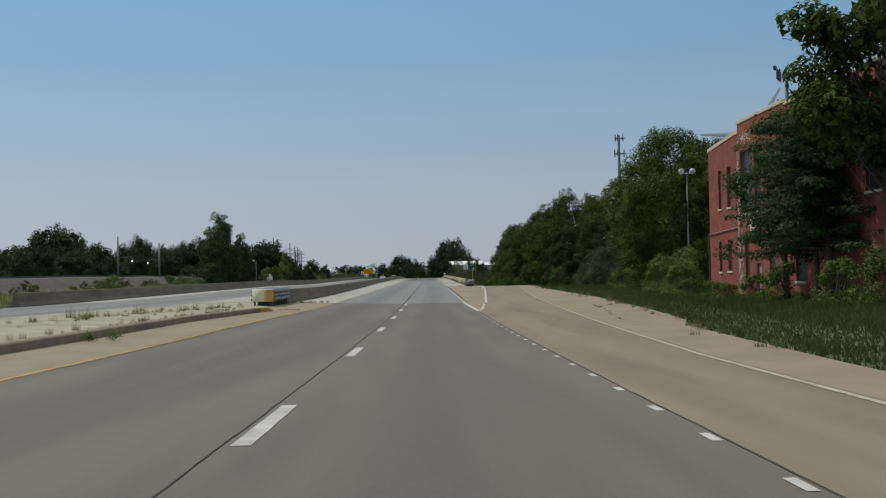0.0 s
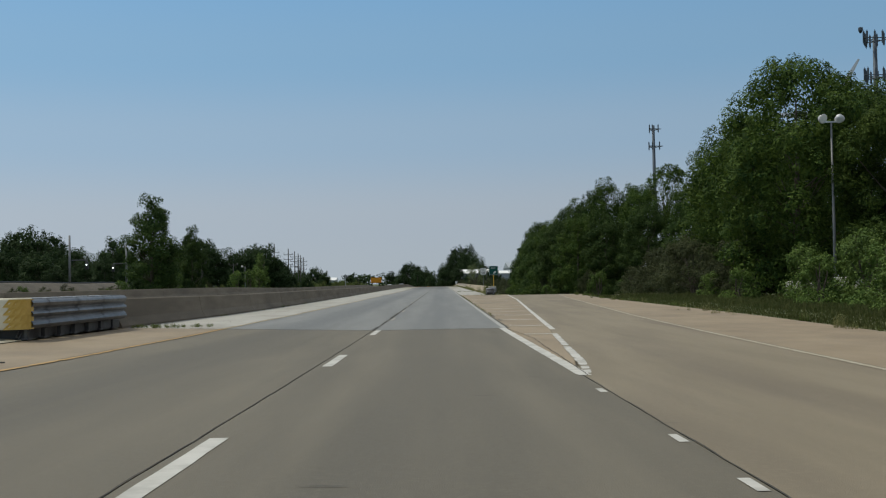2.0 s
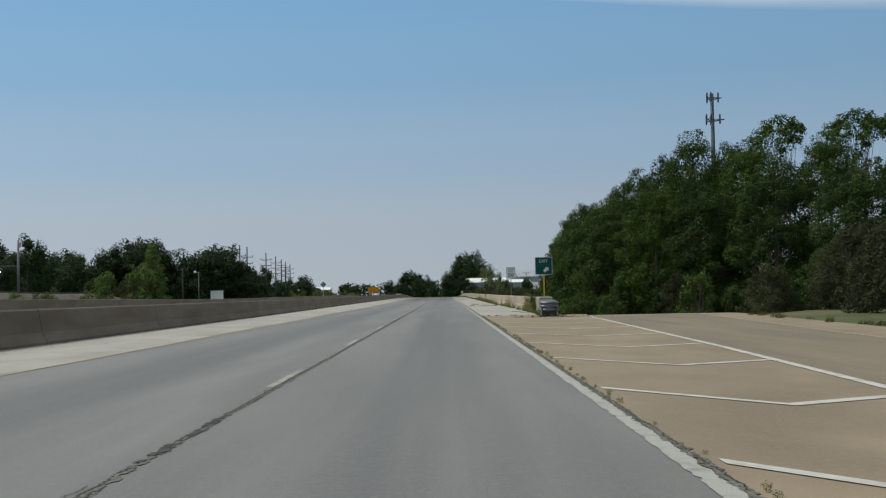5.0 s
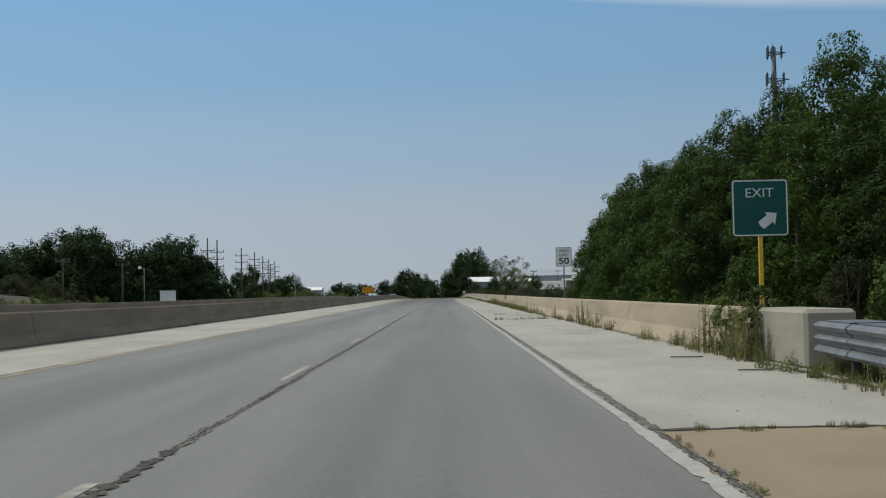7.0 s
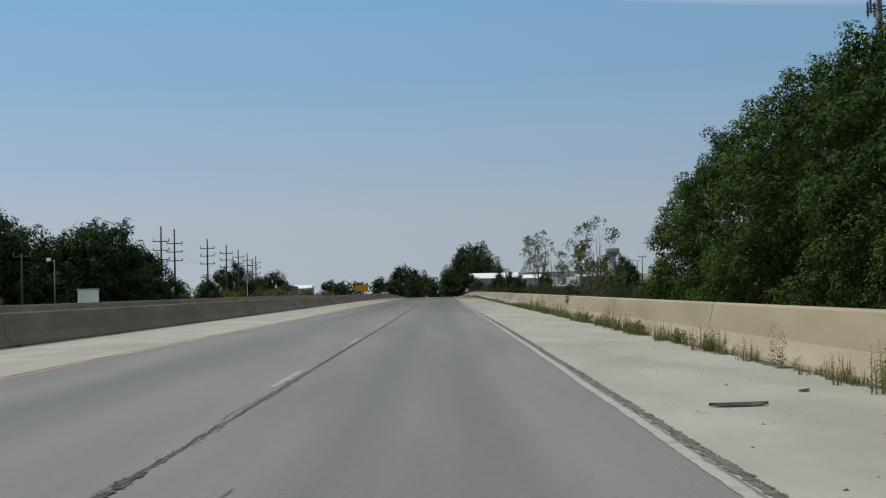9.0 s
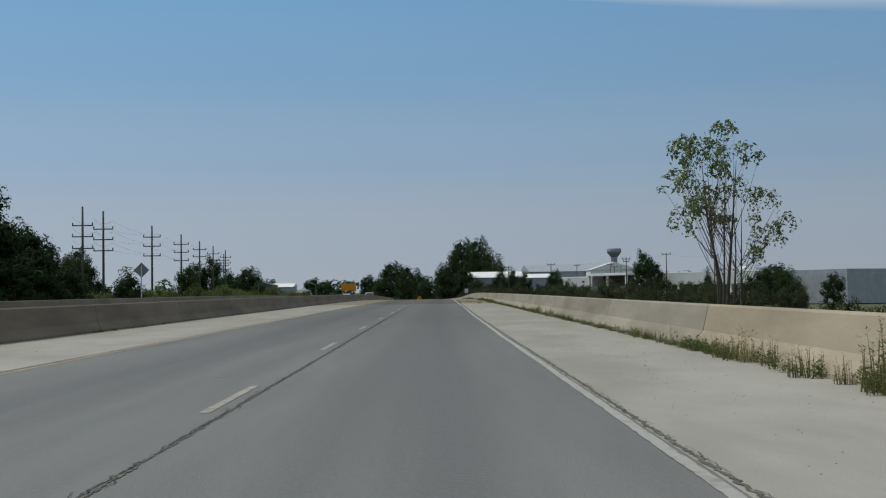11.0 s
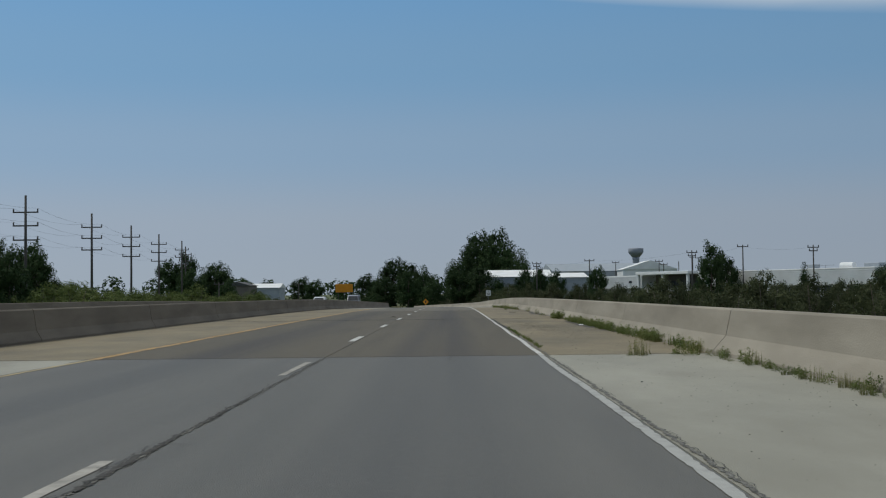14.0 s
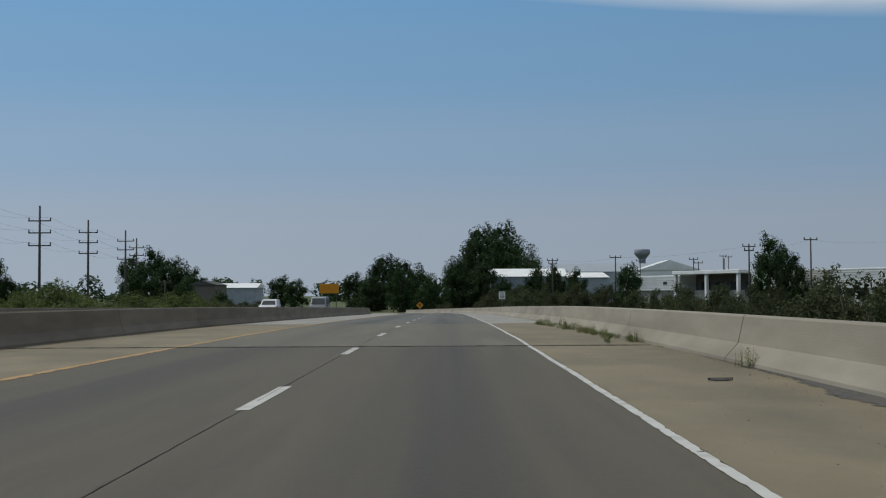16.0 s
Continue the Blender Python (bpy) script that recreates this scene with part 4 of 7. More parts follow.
for k, (x, y0, y1) in enumerate(((0.25, 84, 88), (0.3, 95, 103), (0.5, 182, 186), (-0.55, 189.5, 197), (-1.15, 192.5, 198.5), (-1.0, 200, 203), (-0.9, 283, 287), (-1.3, 279, 281.5), (-3.6, 86, 88), (0.2, 340, 346))):
    part("crack", jagged(G(), lambda y: x + 0.08 * noise.noise((y * 0.35, k, 2)), y0, y1, 0.012, 0.012, 0.10, up=0.008, seed=k + 200, hole=0.5), CRACK, cr)


# ---------------- plants ----------------
def leaf_mesh(name, clumps, density, size, material, seed, flat=0.0, aspect=0.62):
    """Leaves on the outside of small tufts (x, y, z, r): each leaf a folded three-sided blade that faces out and up from its tuft."""
    rr = np.random.RandomState(seed)
    P, N, S = [], [], []
    for x, y, z, r, *more in clumps:
        core = bool(more) and more[0] > 0
        lean = np.array(more[1:4]) if len(more) > 3 else np.zeros(3)
        n = int(more[0]) if core else max(6, int(density * r * r))
        d = rr.normal(size=(n, 3)) + (0 if core else 1) * (0.35 * lean + np.array([0, 0, 0.25]))
        d /= np.linalg.norm(d, axis=1)[:, None]
        rad = r * (0.3 + 0.65 * rr.rand(n) if core else 0.6 + 0.45 * rr.rand(n) ** 0.7)
        q = d * rad[:, None]
        q[:, 2] *= 1 - 0.35 * flat
        S.append(np.full(n, 1.7 if core else 1.0))
        P.append(q + np.array([x, y, z]))
        nn = 1.1 * d + 0.25 * lean + rr.normal(size=(n, 3)) * 0.30 + np.array([0, 0, 0.35])
        N.append(nn / np.linalg.norm(nn, axis=1)[:, None])
    P, N, S = np.concatenate(P), np.concatenate(N), np.concatenate(S)
    n = len(P)
    t = np.cross(N, rr.normal(size=(n, 3)))
    t /= np.linalg.norm(t, axis=1)[:, None] + 1e-9
    b = np.cross(N, t)
    s = (size * S * (0.6 + 0.8 * rr.rand(n)))[:, None]
    fold = N * s * 0.14
    V = np.stack([P - t * s * 0.5 - b * s * aspect * 0.5 + fold, P - t * s * 0.35 + b * s * aspect * 0.5 + fold, P + t * s * 0.6], 1).reshape(-1, 3)
    me = bpy.data.meshes.new(name)
    me.vertices.add(3 * n)
    me.vertices.foreach_set("co", V.astype(np.float32).ravel())
    me.loops.add(3 * n)
    me.loops.foreach_set("vertex_index", np.arange(3 * n, dtype=np.int32))
    me.polygons.add(n)
    me.polygons.foreach_set("loop_start", np.arange(0, 3 * n, 3, dtype=np.int32))
    me.polygons.foreach_set("loop_total", np.full(n, 3, dtype=np.int32))
    me.materials.append(material)
    me.update(calc_edges=True)
    return me


def crown_clumps(h0, h1, r, n, seed, shape="round", cr=0.3, core=0, tufts=13):
    """Clump centres of a crown between the heights h0 and h1 with half-width r: uneven boughs, and small tufts on the outer and upper side of each bough."""
    rr = random.Random(seed)
    boughs, out = [], []
    while len(boughs) < n:
        u = rr.random()
        a = rr.uniform(0, 2 * math.pi)
        if shape == "tall":
            env = math.sin(math.pi * (0.12 + 0.86 * u)) ** 0.7 * (1 - 0.35 * u)
        elif shape == "dome":
            env = math.sqrt(max(0, 1 - u * u))
        else:
            env = math.sqrt(max(0.02, 1 - (2 * u - 1) ** 2))
        c = r * cr * rr.uniform(0.62, 1.32)
        q = max(0.0, r * env - 0.75 * c) * math.sqrt(rr.uniform(0.25, 1.0)) * rr.uniform(0.86, 1.1)
        p = (q * math.cos(a), q * math.sin(a), h0 + (h1 - h0) * u)
        if all(sum((p[i] - o[i]) ** 2 for i in range(3)) > (0.62 * c) ** 2 for o in boughs):
            boughs.append((*p, c))
        elif rr.random() < 0.05:
            boughs.append((*p, c))
    for x, y, z, c in boughs:
        if core:
            out.append((x, y, z - 0.1 * c, 0.7 * c, core))
        e = math.hypot(x, y) + 1e-6
        for k in range(tufts):
            d = Vector((rr.gauss(0, 1) + 0.55 * x / e, rr.gauss(0, 1) + 0.55 * y / e, rr.gauss(0.45, 0.85))).normalized()
            w = c * rr.uniform(0.58, 0.98)
            t = c * rr.uniform(0.24, 0.44)
            out.append((x + d.x * w, y + d.y * w, max(0.15, z + d.z * w * 0.8), t, 0, d.x, d.y, d.z))
    return out


def tree(name, label, height, r, bare, n, density, leaf, material, seed, shape="round", cr=0.3, trunk_r=0.2, category="tree", stems=1, lean=0.0, core=46):
    t = thing(name, label, category)
    rr = random.Random(seed + 7)
    clumps = crown_clumps(bare, height - r * cr * 0.7, r, n, seed, shape, cr, core)
    g = G()
    for s in range(stems):
        a = 2 * math.pi * s / stems
        o = 0.25 * trunk_r * stems if stems > 1 else 0
        top = Vector((lean + 0.25 * r * math.cos(a) * (stems > 1), 0.25 * r * math.sin(a) * (stems > 1), height * 0.82))
        base = Vector((o * math.cos(a), o * math.sin(a), -0.3))
        pts = [base, base.lerp(top, 0.12) + Vector((0, 0, 0)), base.lerp(top, 0.4) + Vector((rr.uniform(-0.2, 0.2), rr.uniform(-0.2, 0.2), 0)), base.lerp(top, 0.7), top]
        tube(g, pts, [trunk_r * 1.35, trunk_r, trunk_r * 0.72, trunk_r * 0.42, trunk_r * 0.12], 8)
        for c in clumps[s::stems][:: 10][: 30]:
            k = min(0.92, max(0.15, (c[2] / height) * 0.75))
            p = base.lerp(top, k)
            q = Vector(c[:3])
            m = p.lerp(q, 0.5) + Vector((0, 0, -0.12 * (q - p).length * 0.4))
            tube(g, [p, m, q], [trunk_r * 0.2, trunk_r * 0.12, trunk_r * 0.04], 5, cap=False)
    part("trunk", g, BARK, t, smooth=True)
    ob = new("crown", leaf_mesh("crown", clumps, density, leaf, material, seed))
    ob.parent = t
    return t


def place(ob, x, y, z=None, rz=0.0, s=1.0, sz=None, first=[0]):
    z = terrain(x, y) if z is None else z
    m = Matrix.LocRotScale((x, y, z - 0.05), Euler((0, 0, radians(rz))), (s, s, sz or s))
    return copy_thing(ob, m)


def put(ob, x, y, z=None, rz=0.0, s=1.0, sz=None):
    z = terrain(x, y) if z is None else z
    ob.matrix_basis = Matrix.LocRotScale((x, y, z - 0.05), Euler((0, 0, radians(rz))), (s, s, sz or s))
    return ob


RT = random.Random(5)
# the tall trees beside the ramp
big = tree("cottonwood_tree", "tall full cottonwood tree with dark green leaves", 15.6, 6.4, 0.4, 104, 150, 0.185, LEAF_A, 11, "round", 0.25, 0.3, core=60)
put(big, 23.0, 116.5)
for x, y, s, sz in ((27.5, 110, 0.78, 0.78), (26.0, 139, 1.0, 0.96), (31, 126, 1.0, 1.0), (34, 117, 1.0, 1.0), (32, 146, 0.9, 0.98), (29.5, 155, 0.95, 1.0)):
    place(big, x, y, rz=RT.uniform(0, 360), s=s, sz=sz)
# open cottonwoods with bare trunks, farther back
open_tree = tree("cottonwood_tree", "tall open cottonwood with bare forked trunks", 22.5, 4.9, 11.8, 40, 110, 0.25, LEAF_A, 15, "round", 0.22, 0.24, stems=3, core=14)
put(open_tree, 36.5, 232)
for x, y, s, sz in ((46.0, 236, 1.15, 1.06), (53, 240, 1.1, 1.1), (32.5, 243, 0.6, 0.86), (60, 236, 1.2, 1.05)):
    place(open_tree, x, y, rz=RT.uniform(0, 360), s=s, sz=sz)
# the dense row beyond the ramp
big2 = tree("roadside_tree", "dense broadleaf tree with leaves down to the ground", 14.6, 5.0, 0.2, 100, 200, 0.165, LEAF_A, 12, "dome", 0.23, 0.22, core=40)
put(big2, 17.5, 258, s=1.0, sz=1.0)
big3 = tree("roadside_tree", "broad leafy tree in a thick roadside row", 14.6, 5.0, 0.2, 100, 200, 0.165, LEAF_B, 13, "dome", 0.25, 0.2, core=40)
put(big3, 17.2, 240)
ROW = ((17.3, 266.5, 1.0, 1.0, 3), (16.9, 274, 0.92, 0.84, 2), (17.4, 249, 1.02, 1.06, 3), (18.0, 231.5, 0.98, 0.95, 2), (18.3, 223, 0.96, 0.92, 3), (20.0, 215, 0.95, 0.9, 2), (23.5, 211.5, 0.95, 0.92, 3),
       (22.4, 262, 1.05, 1.16, 2), (22.5, 252, 1.05, 1.24, 3), (23.2, 242, 1.05, 1.26, 2), (24.0, 232, 1.05, 1.3, 3), (25.2, 222, 1.05, 1.32, 2), (29.5, 226, 1.05, 1.32, 3), (29.0, 214, 1.05, 1.16, 2),
       (28.5, 205, 0.95, 0.95, 3), (33.5, 206, 1.0, 1.1, 2), (32, 196, 0.95, 0.85, 3), (37, 192, 1.0, 0.9, 2), (33, 184, 0.85, 0.7, 2), (38, 180, 1.0, 0.82, 3), (32.5, 171, 0.85, 0.66, 3), (31.0, 163, 0.8, 0.62, 2), (22.5, 272, 0.95, 1.0, 3))
for x, y, s, sz, k in ROW:
    place(big2 if k == 2 else big3, x, y, rz=RT.uniform(0, 360), s=s, sz=sz)
bush = tree("shrub", "round bright green roadside shrub", 2.7, 1.5, 0.05, 26, 420, 0.10, LEAF_C, 21, "dome", 0.30, 0.06, "shrub", 3, core=30)
put(bush, 17.6, 95)
place(bush, 21.4, 203, rz=30, s=1.45, sz=1.95)
thicket = tree("thicket_bush", "dull green thicket bush in front of taller trees", 5.2, 3.0, 0.1, 40, 260, 0.13, LEAF_G, 22, "dome", 0.27, 0.08, "shrub", 4, core=40)
put(thicket, 26.0, 178)
for x, y, s, sz in ((23.6, 170, 1.0, 1.0), (22.0, 160, 1.0, 0.95), (25.5, 164, 1.1, 1.15), (21.6, 151, 1.0, 1.0), (24.2, 154, 1.1, 1.25), (20.6, 142, 0.95, 0.95), (19.6, 133, 0.95, 0.9), (21.5, 126, 1.0, 0.9), (20.5, 119, 0.9, 0.75), (28.5, 187, 1.0, 1.1), (24.5, 193, 0.9, 0.9), (15.4, 262, 0.6, 0.9), (15.2, 252, 0.6, 0.95), (15.2, 243, 0.6, 0.95), (15.4, 234, 0.6, 0.9), (16.0, 225, 0.6, 0.9), (17.4, 215, 0.65, 0.9), (21.0, 209, 0.7, 0.9)):
    place(thicket, x, y, rz=RT.uniform(0, 360), s=s, sz=sz)
for x, y, s, sz in ((18.6, 122, 0.8, 0.75), (18, 112, 0.9, 0.8), (19.5, 104, 1.1, 1.3), (20.5, 98, 1.2, 1.5), (19, 93, 1.2, 1.4), (18, 88, 1.1, 1.1), (17, 84, 0.8, 0.9), (16.5, 82, 0.9, 0.9), (16.2, 77.5, 0.7, 0.5), (16.3, 71.5, 0.7, 0.45), (15.8, 66, 0.7, 0.4), (21.0, 147, 0.7, 0.9), (12.6, 221, 0.7, 0.9), (13.4, 237, 0.8, 1.1), (13.0, 247, 0.7, 1.0), (15.2, 213, 0.8, 1.1)):
    place(bush, x, y, rz=RT.uniform(0, 360), s=s, sz=sz)

# ---------------- signs ----------------
def text_mesh(name, body, size, material, parent, x, y, z, depth=0.004, label="", bold=0.0, sx=1.0):
    """Upright lettering that faces -y, centred on x, z."""
    cu = bpy.data.curves.new(name, "FONT")
    cu.body, cu.size, cu.align_x, cu.align_y, cu.extrude, cu.offset = body, size, "CENTER", "CENTER", depth, bold
    tmp = bpy.data.objects.new(name, cu)
    scene.collection.objects.link(tmp)
    me = bpy.data.meshes.new_from_object(tmp.evaluated_get(bpy.context.evaluated_depsgraph_get()))
    bpy.data.objects.remove(tmp)
    me.materials.clear()
    me.materials.append(material)
    ob = new(name, me)
    ob.parent = parent
    ob.matrix_basis = pose(x, y, z, 90, 0, 0) @ Matrix.Diagonal((sx, 1, 1, 1))
    if label:
        ob["label"] = label
    return ob


def rounded(w, h, r, n=5):
    pts = []
    for cx_, cz_, a0 in ((w / 2 - r, h / 2 - r, 0), (-w / 2 + r, h / 2 - r, 90), (-w / 2 + r, -h / 2 + r, 180), (w / 2 - r, -h / 2 + r, 270)):
        pts += [(cx_ + r * math.cos(radians(a0 + 90 * k / n)), cz_ + r * math.sin(radians(a0 + 90 * k / n))) for k in range(n + 1)]
    return pts


def plate(g, w, h, r, y0, y1, zc=0.0):
    return prism(g, [(x, z + zc) for x, z in rounded(w, h, r)], "y", y0, y1)


def frame_ring(w, h, r, t, y0, y1, zc=0.0):
    g = G()
    o, q = rounded(w, h, r), rounded(w - 2 * t, h - 2 * t, max(0.005, r - t))
    n = len(o)
    for y in (y0, y1):
        g[0].extend([(x, y, z + zc) for x, z in o])
        g[0].extend([(x, y, z + zc) for x, z in q])
    for j in range(n):
        k = (j + 1) % n
        g[1].extend([(j, k, n + k, n + j), (2 * n + j, 3 * n + j, 3 * n + k, 2 * n + k), (j, 2 * n + j, 2 * n + k, k), (n + j, n + k, 3 * n + k, 3 * n + j)])
    return g


ex = thing("exit_sign", "green exit sign with white arrow on yellow post", "road sign", (5.63, 167.8, gz(167)), -2)
ZC = 2.43
part("panel", plate(G(), 0.94, 0.96, 0.06, -0.008, 0.008, ZC), SIGN_GREEN, ex)
part("border", frame_ring(0.93, 0.95, 0.055, 0.022, -0.014, -0.009, ZC), SIGN_DULL, ex, "white border")
text_mesh("lettering", "EXIT", 0.225, SIGN_DULL, ex, -0.01, -0.012, ZC + 0.25, label="white word EXIT", sx=1.06, bold=-0.001)
g = G()
arrow = ((-0.02, 0.0), (0.0, 0.11), (0.27, 0.11), (0.27, 0.2), (0.48, 0.0), (0.27, -0.2), (0.27, -0.11), (0.0, -0.11))
ca, sa = math.cos(radians(38)), math.sin(radians(38))
arrow_pts = [(0.01 + 0.70 * (x * ca - z * sa), ZC - 0.30 + 0.70 * (x * sa + z * ca)) for x, z in arrow]
part("arrow", prism(G(), list(reversed(arrow_pts)), "y", -0.014, -0.009), SIGN_DULL, ex, "white arrow to the upper right")
part("post", box(G(), -0.035, 0.035, 0.012, 0.07, -0.6, ZC + 0.3, 0.008), POST_YELLOW, ex, "yellow painted post")


def speed_sign(x, y, z, zc, rz):
    s = thing("speed_limit_sign", "white speed limit 50 sign on a steel post", "road sign", (x, y, z), rz, "speed limit signs")
    part("panel", plate(G(), 0.74, 0.90, 0.05, -0.006, 0.006, zc), SIGN_WHITE, s)
    part("border", frame_ring(0.715, 0.875, 0.045, 0.016, -0.011, -0.007, zc), SIGN_BLACK, s, "black border")
    text_mesh("lettering", "SPEED", 0.165, SIGN_BLACK, s, 0, -0.009, zc + 0.275, label="black word SPEED", bold=0.0, sx=1.12)
    text_mesh("lettering", "LIMIT", 0.165, SIGN_BLACK, s, 0, -0.009, zc + 0.085, label="black word LIMIT", bold=0.0, sx=1.12)
    text_mesh("lettering", "50", 0.40, SIGN_BLACK, s, 0, -0.009, zc - 0.2, label="black number 50", bold=0.007, sx=1.25)
    part("post", box(G(), -0.03, 0.03, 0.008, 0.05, -0.9, zc + 0.42, 0.006), GALV_DULL, s, "galvanised post")
    return s


speed_sign(5.8, 203.5, gz(203), 2.64, -2)
speed_sign(6.1, 507, gz(507), 2.1, 3)

wz = gz(640)
warn = thing("warning_sign", "orange diamond warning sign beside the curve", "road sign", (-6.2, 640, wz))
part("panel", prism(G(), [(0, 1.0), (0.8, 1.8), (0, 2.6), (-0.8, 1.8)], "y", -0.01, 0.01), SIGN_ORANGE, warn)
part("symbol", box(box(G(), -0.12, 0.12, -0.016, -0.011, 1.45, 2.0), -0.28, 0.28, -0.016, -0.011, 1.95, 2.1), SIGN_BLACK, warn, "dark symbol bars")
part("post", box(G(), -0.05, 0.05, 0.012, 0.1, -0.5, 2.4), GALV, warn)

oz = terrain(-38, 760)
board = thing("roadside_board", "large plain orange roadside board on dark posts", "billboard", (-38, 760, oz))
part("panel", box(G(), -3.1, 3.1, -0.08, 0.08, 0.9 - oz, 3.9 - oz, 0.03), SIGN_ORANGE, board)
part("lower_rail", box(G(), -3.1, 3.1, 0.08, 0.2, 0.75 - oz, 0.95 - oz, 0.02), STEEL_DARK, board)
for px in (-2.2, 0, 2.2):
    part("post", box(G(), px - 0.12, px + 0.12, 0.09, 0.3, -0.5, 3.6 - oz, 0.02), WOOD_POLE, board)
for px in (-2.4, 0.2, 2.4):
    part("lamp_arm", tube(G(), [(px, 0, 3.9 - oz), (px, -0.4, 4.5 - oz)], 0.06, 6), STEEL_DARK, board)

# ---------------- crash cushions ----------------
THRIE = [(0, 0), (0.05, 0.035), (0.075, 0.07), (0.05, 0.125), (0.0, 0.17), (0.0, 0.20), (0.05, 0.235), (0.075, 0.27), (0.05, 0.305), (0.0, 0.34), (0.0, 0.37), (0.05, 0.415), (0.075, 0.47), (0.05, 0.505), (0, 0.54)]


def wbeam(g, pts, z0, h, side, t=0.012):
    """A rail with three ridges along pts; side: +1 or -1, the way its ridges point in x."""
    prof = THRIE
    k = h / 0.54
    v, f = g
    i, n = len(v), len(prof)
    for x, y in pts:
        v += [(x + side * (a + 0.0), y, z0 + b * k) for a, b in prof]
        v += [(x + side * (a - t), y, z0 + b * k) for a, b in prof]
    w = 2 * n
    for s in range(len(pts) - 1):
        for j in range(n - 1):
            f.append((i + s * w + j, i + (s + 1) * w + j, i + (s + 1) * w + j + 1, i + s * w + j + 1))
            f.append((i + s * w + n + j, i + s * w + n + j + 1, i + (s + 1) * w + n + j + 1, i + (s + 1) * w + n + j))
        f.append((i + s * w + n - 1, i + (s + 1) * w + n - 1, i + (s + 1) * w + w - 1, i + s * w + w - 1))
        f.append((i + s * w, i + s * w + n, i + (s + 1) * w + n, i + (s + 1) * w))
    return g


def cushion(name, label, at, rz, length, w0, w1, bays, nose_mat, zb=0.24, h=0.62, nose=True):
    """Rows of fender panels on diaphragms and skids; the nose is at local y = 0."""
    c = thing(name, label, "crash cushion", at, rz)
    step = length / bays
    for k in range(bays):
        a, b = k * step, (k + 1) * step + 0.12
        wa, wb = w0 + (w1 - w0) * a / length, w0 + (w1 - w0) * b / length
        for s in (-1, 1):
            part("fender_panel", wbeam(G(), [(s * (wa + 0.012 * (k % 2)), a + 0.25), (s * (wb + 0.012 * (k % 2)), b + 0.2)], zb, h, s), GALV_WORN if name == "ramp_crash_cushion" else STEEL_MID, c)
        part("diaphragm", box(G(), -wa + 0.02, wa - 0.02, a + 0.3, a + 0.38, zb - 0.02, zb + h - 0.03, 0.01), STEEL_DARK, c)
        for s in (-1, 1):
            part("skid_leg", box(box(G(), s * wa * 0.8 - 0.05, s * wa * 0.8 + 0.05, a + 0.3, a + 0.38, 0.03, zb, 0.008), s * wa * 0.8 - 0.07, s * wa * 0.8 + 0.07, a + 0.2, a + 0.48, 0.005, 0.04, 0.006), STEEL_DARK, c)
        part("top_rail", box(G(), -wa * 0.9, wa * 0.9, a + 0.45, b - 0.05, zb + h - 0.02, zb + h + 0.015, 0.006), STEEL_MID, c)
    if nose:
        g = G()
        n = 14
        for z, r in ((zb + 0.0, 0.96), (zb + 0.03, 1.0), (zb + h - 0.02, 1.0), (zb + h + 0.03, 0.95), (zb + h + 0.03, 0.8)):
            for j in range(n + 1):
                a = math.pi * j / n
                g[0].append((-(w0 + 0.03) * math.cos(a) * r, 0.34 - (0.5 * math.sin(a)) * r, z))
        m = n + 1
        for k in range(4):
            for j in range(n):
                g[1].append((k * m + j, k * m + j + 1, (k + 1) * m + j + 1, (k + 1) * m + j))
        part("nose_cover", g, nose_mat, c, "cream plastic nose", smooth=True)
    return c


cz0 = gz(66) + cross_rise(-9.1, 66) + 0.014
lc = cushion("median_crash_cushion", "dark steel crash cushion with cream nose and yellow edge", (-9.15, 63.9, cz0), -1.4, 7.6, 0.55, 0.34, 7, NOSE_CREAM)
# dark box added below the fenders, standing in for the shadow there
part("underside_shade_box", box(G(), -0.30, 0.30, 0.7, 7.6, 0.0, 0.235, 0.02), STEEL_DARK, lc)
part("front_leg", tube(G(), [(0.25, 0.7, 0.3), (0.25, 0.3, 0.02)], 0.05, 6), STEEL_DARK, lc)
g = G()
for z, cut in ((0.235, 8), (0.37, 9), (0.38, 8), (0.53, 9), (0.54, 8), (0.69, 9), (0.70, 8), (0.86, 9)):
    for j in range(6):
        a = math.pi * (cut + (14.4 - cut) * j / 5) / 14
        g[0].append((-(0.55 + 0.036) * math.cos(a), 0.335 - 0.507 * math.sin(a), z))
for k in range(7):
    for j in range(5):
        g[1].append((6 * k + j, 6 * k + j + 1, 6 * k + 7 + j, 6 * k + 6 + j))
part("nose_stripe", g, PAINT_YELLOW_NEW, lc, "yellow reflective sheeting with notched edge")
rc = cushion("ramp_crash_cushion", "dented galvanised crash cushion with bare end", (4.62, 153.1, gz(155)), -4.2, 9.4, 0.34, 0.28, 6, GALV, 0.22, 0.42, nose=False)
g = G()
for j in range(15):
    a = math.pi * j / 14
    for o, z in THRIE:
        g[0].append((-(0.34 + o) * math.cos(a), 0.27 - (0.26 + o) * math.sin(a), 0.22 + z * 0.42 / 0.54))
for j in range(14):
    for k in range(14):
        p = 15 * j + k
        g[1].append((p, p + 1, p + 16, p + 15))
part("nose_rail", g, GALV_WORN, rc, "bent galvanised rail round the end", smooth=True)
part("end_diaphragm", box(G(), -0.34, 0.34, 0.22, 0.28, 0.10, 0.60, 0.01), STEEL_DARK, rc)
for s in (-1, 1):
    part("front_leg", tube(G(), [(s * 0.3, 0.25, 0.5), (s * 0.34, -0.2, 0.03)], 0.045, 6), STEEL_DARK, rc)
blk = thing("barrier_end_block", "weathered concrete end block behind the crash cushion", "barrier", (5.25, 163.2, gz(163) - 0.02))
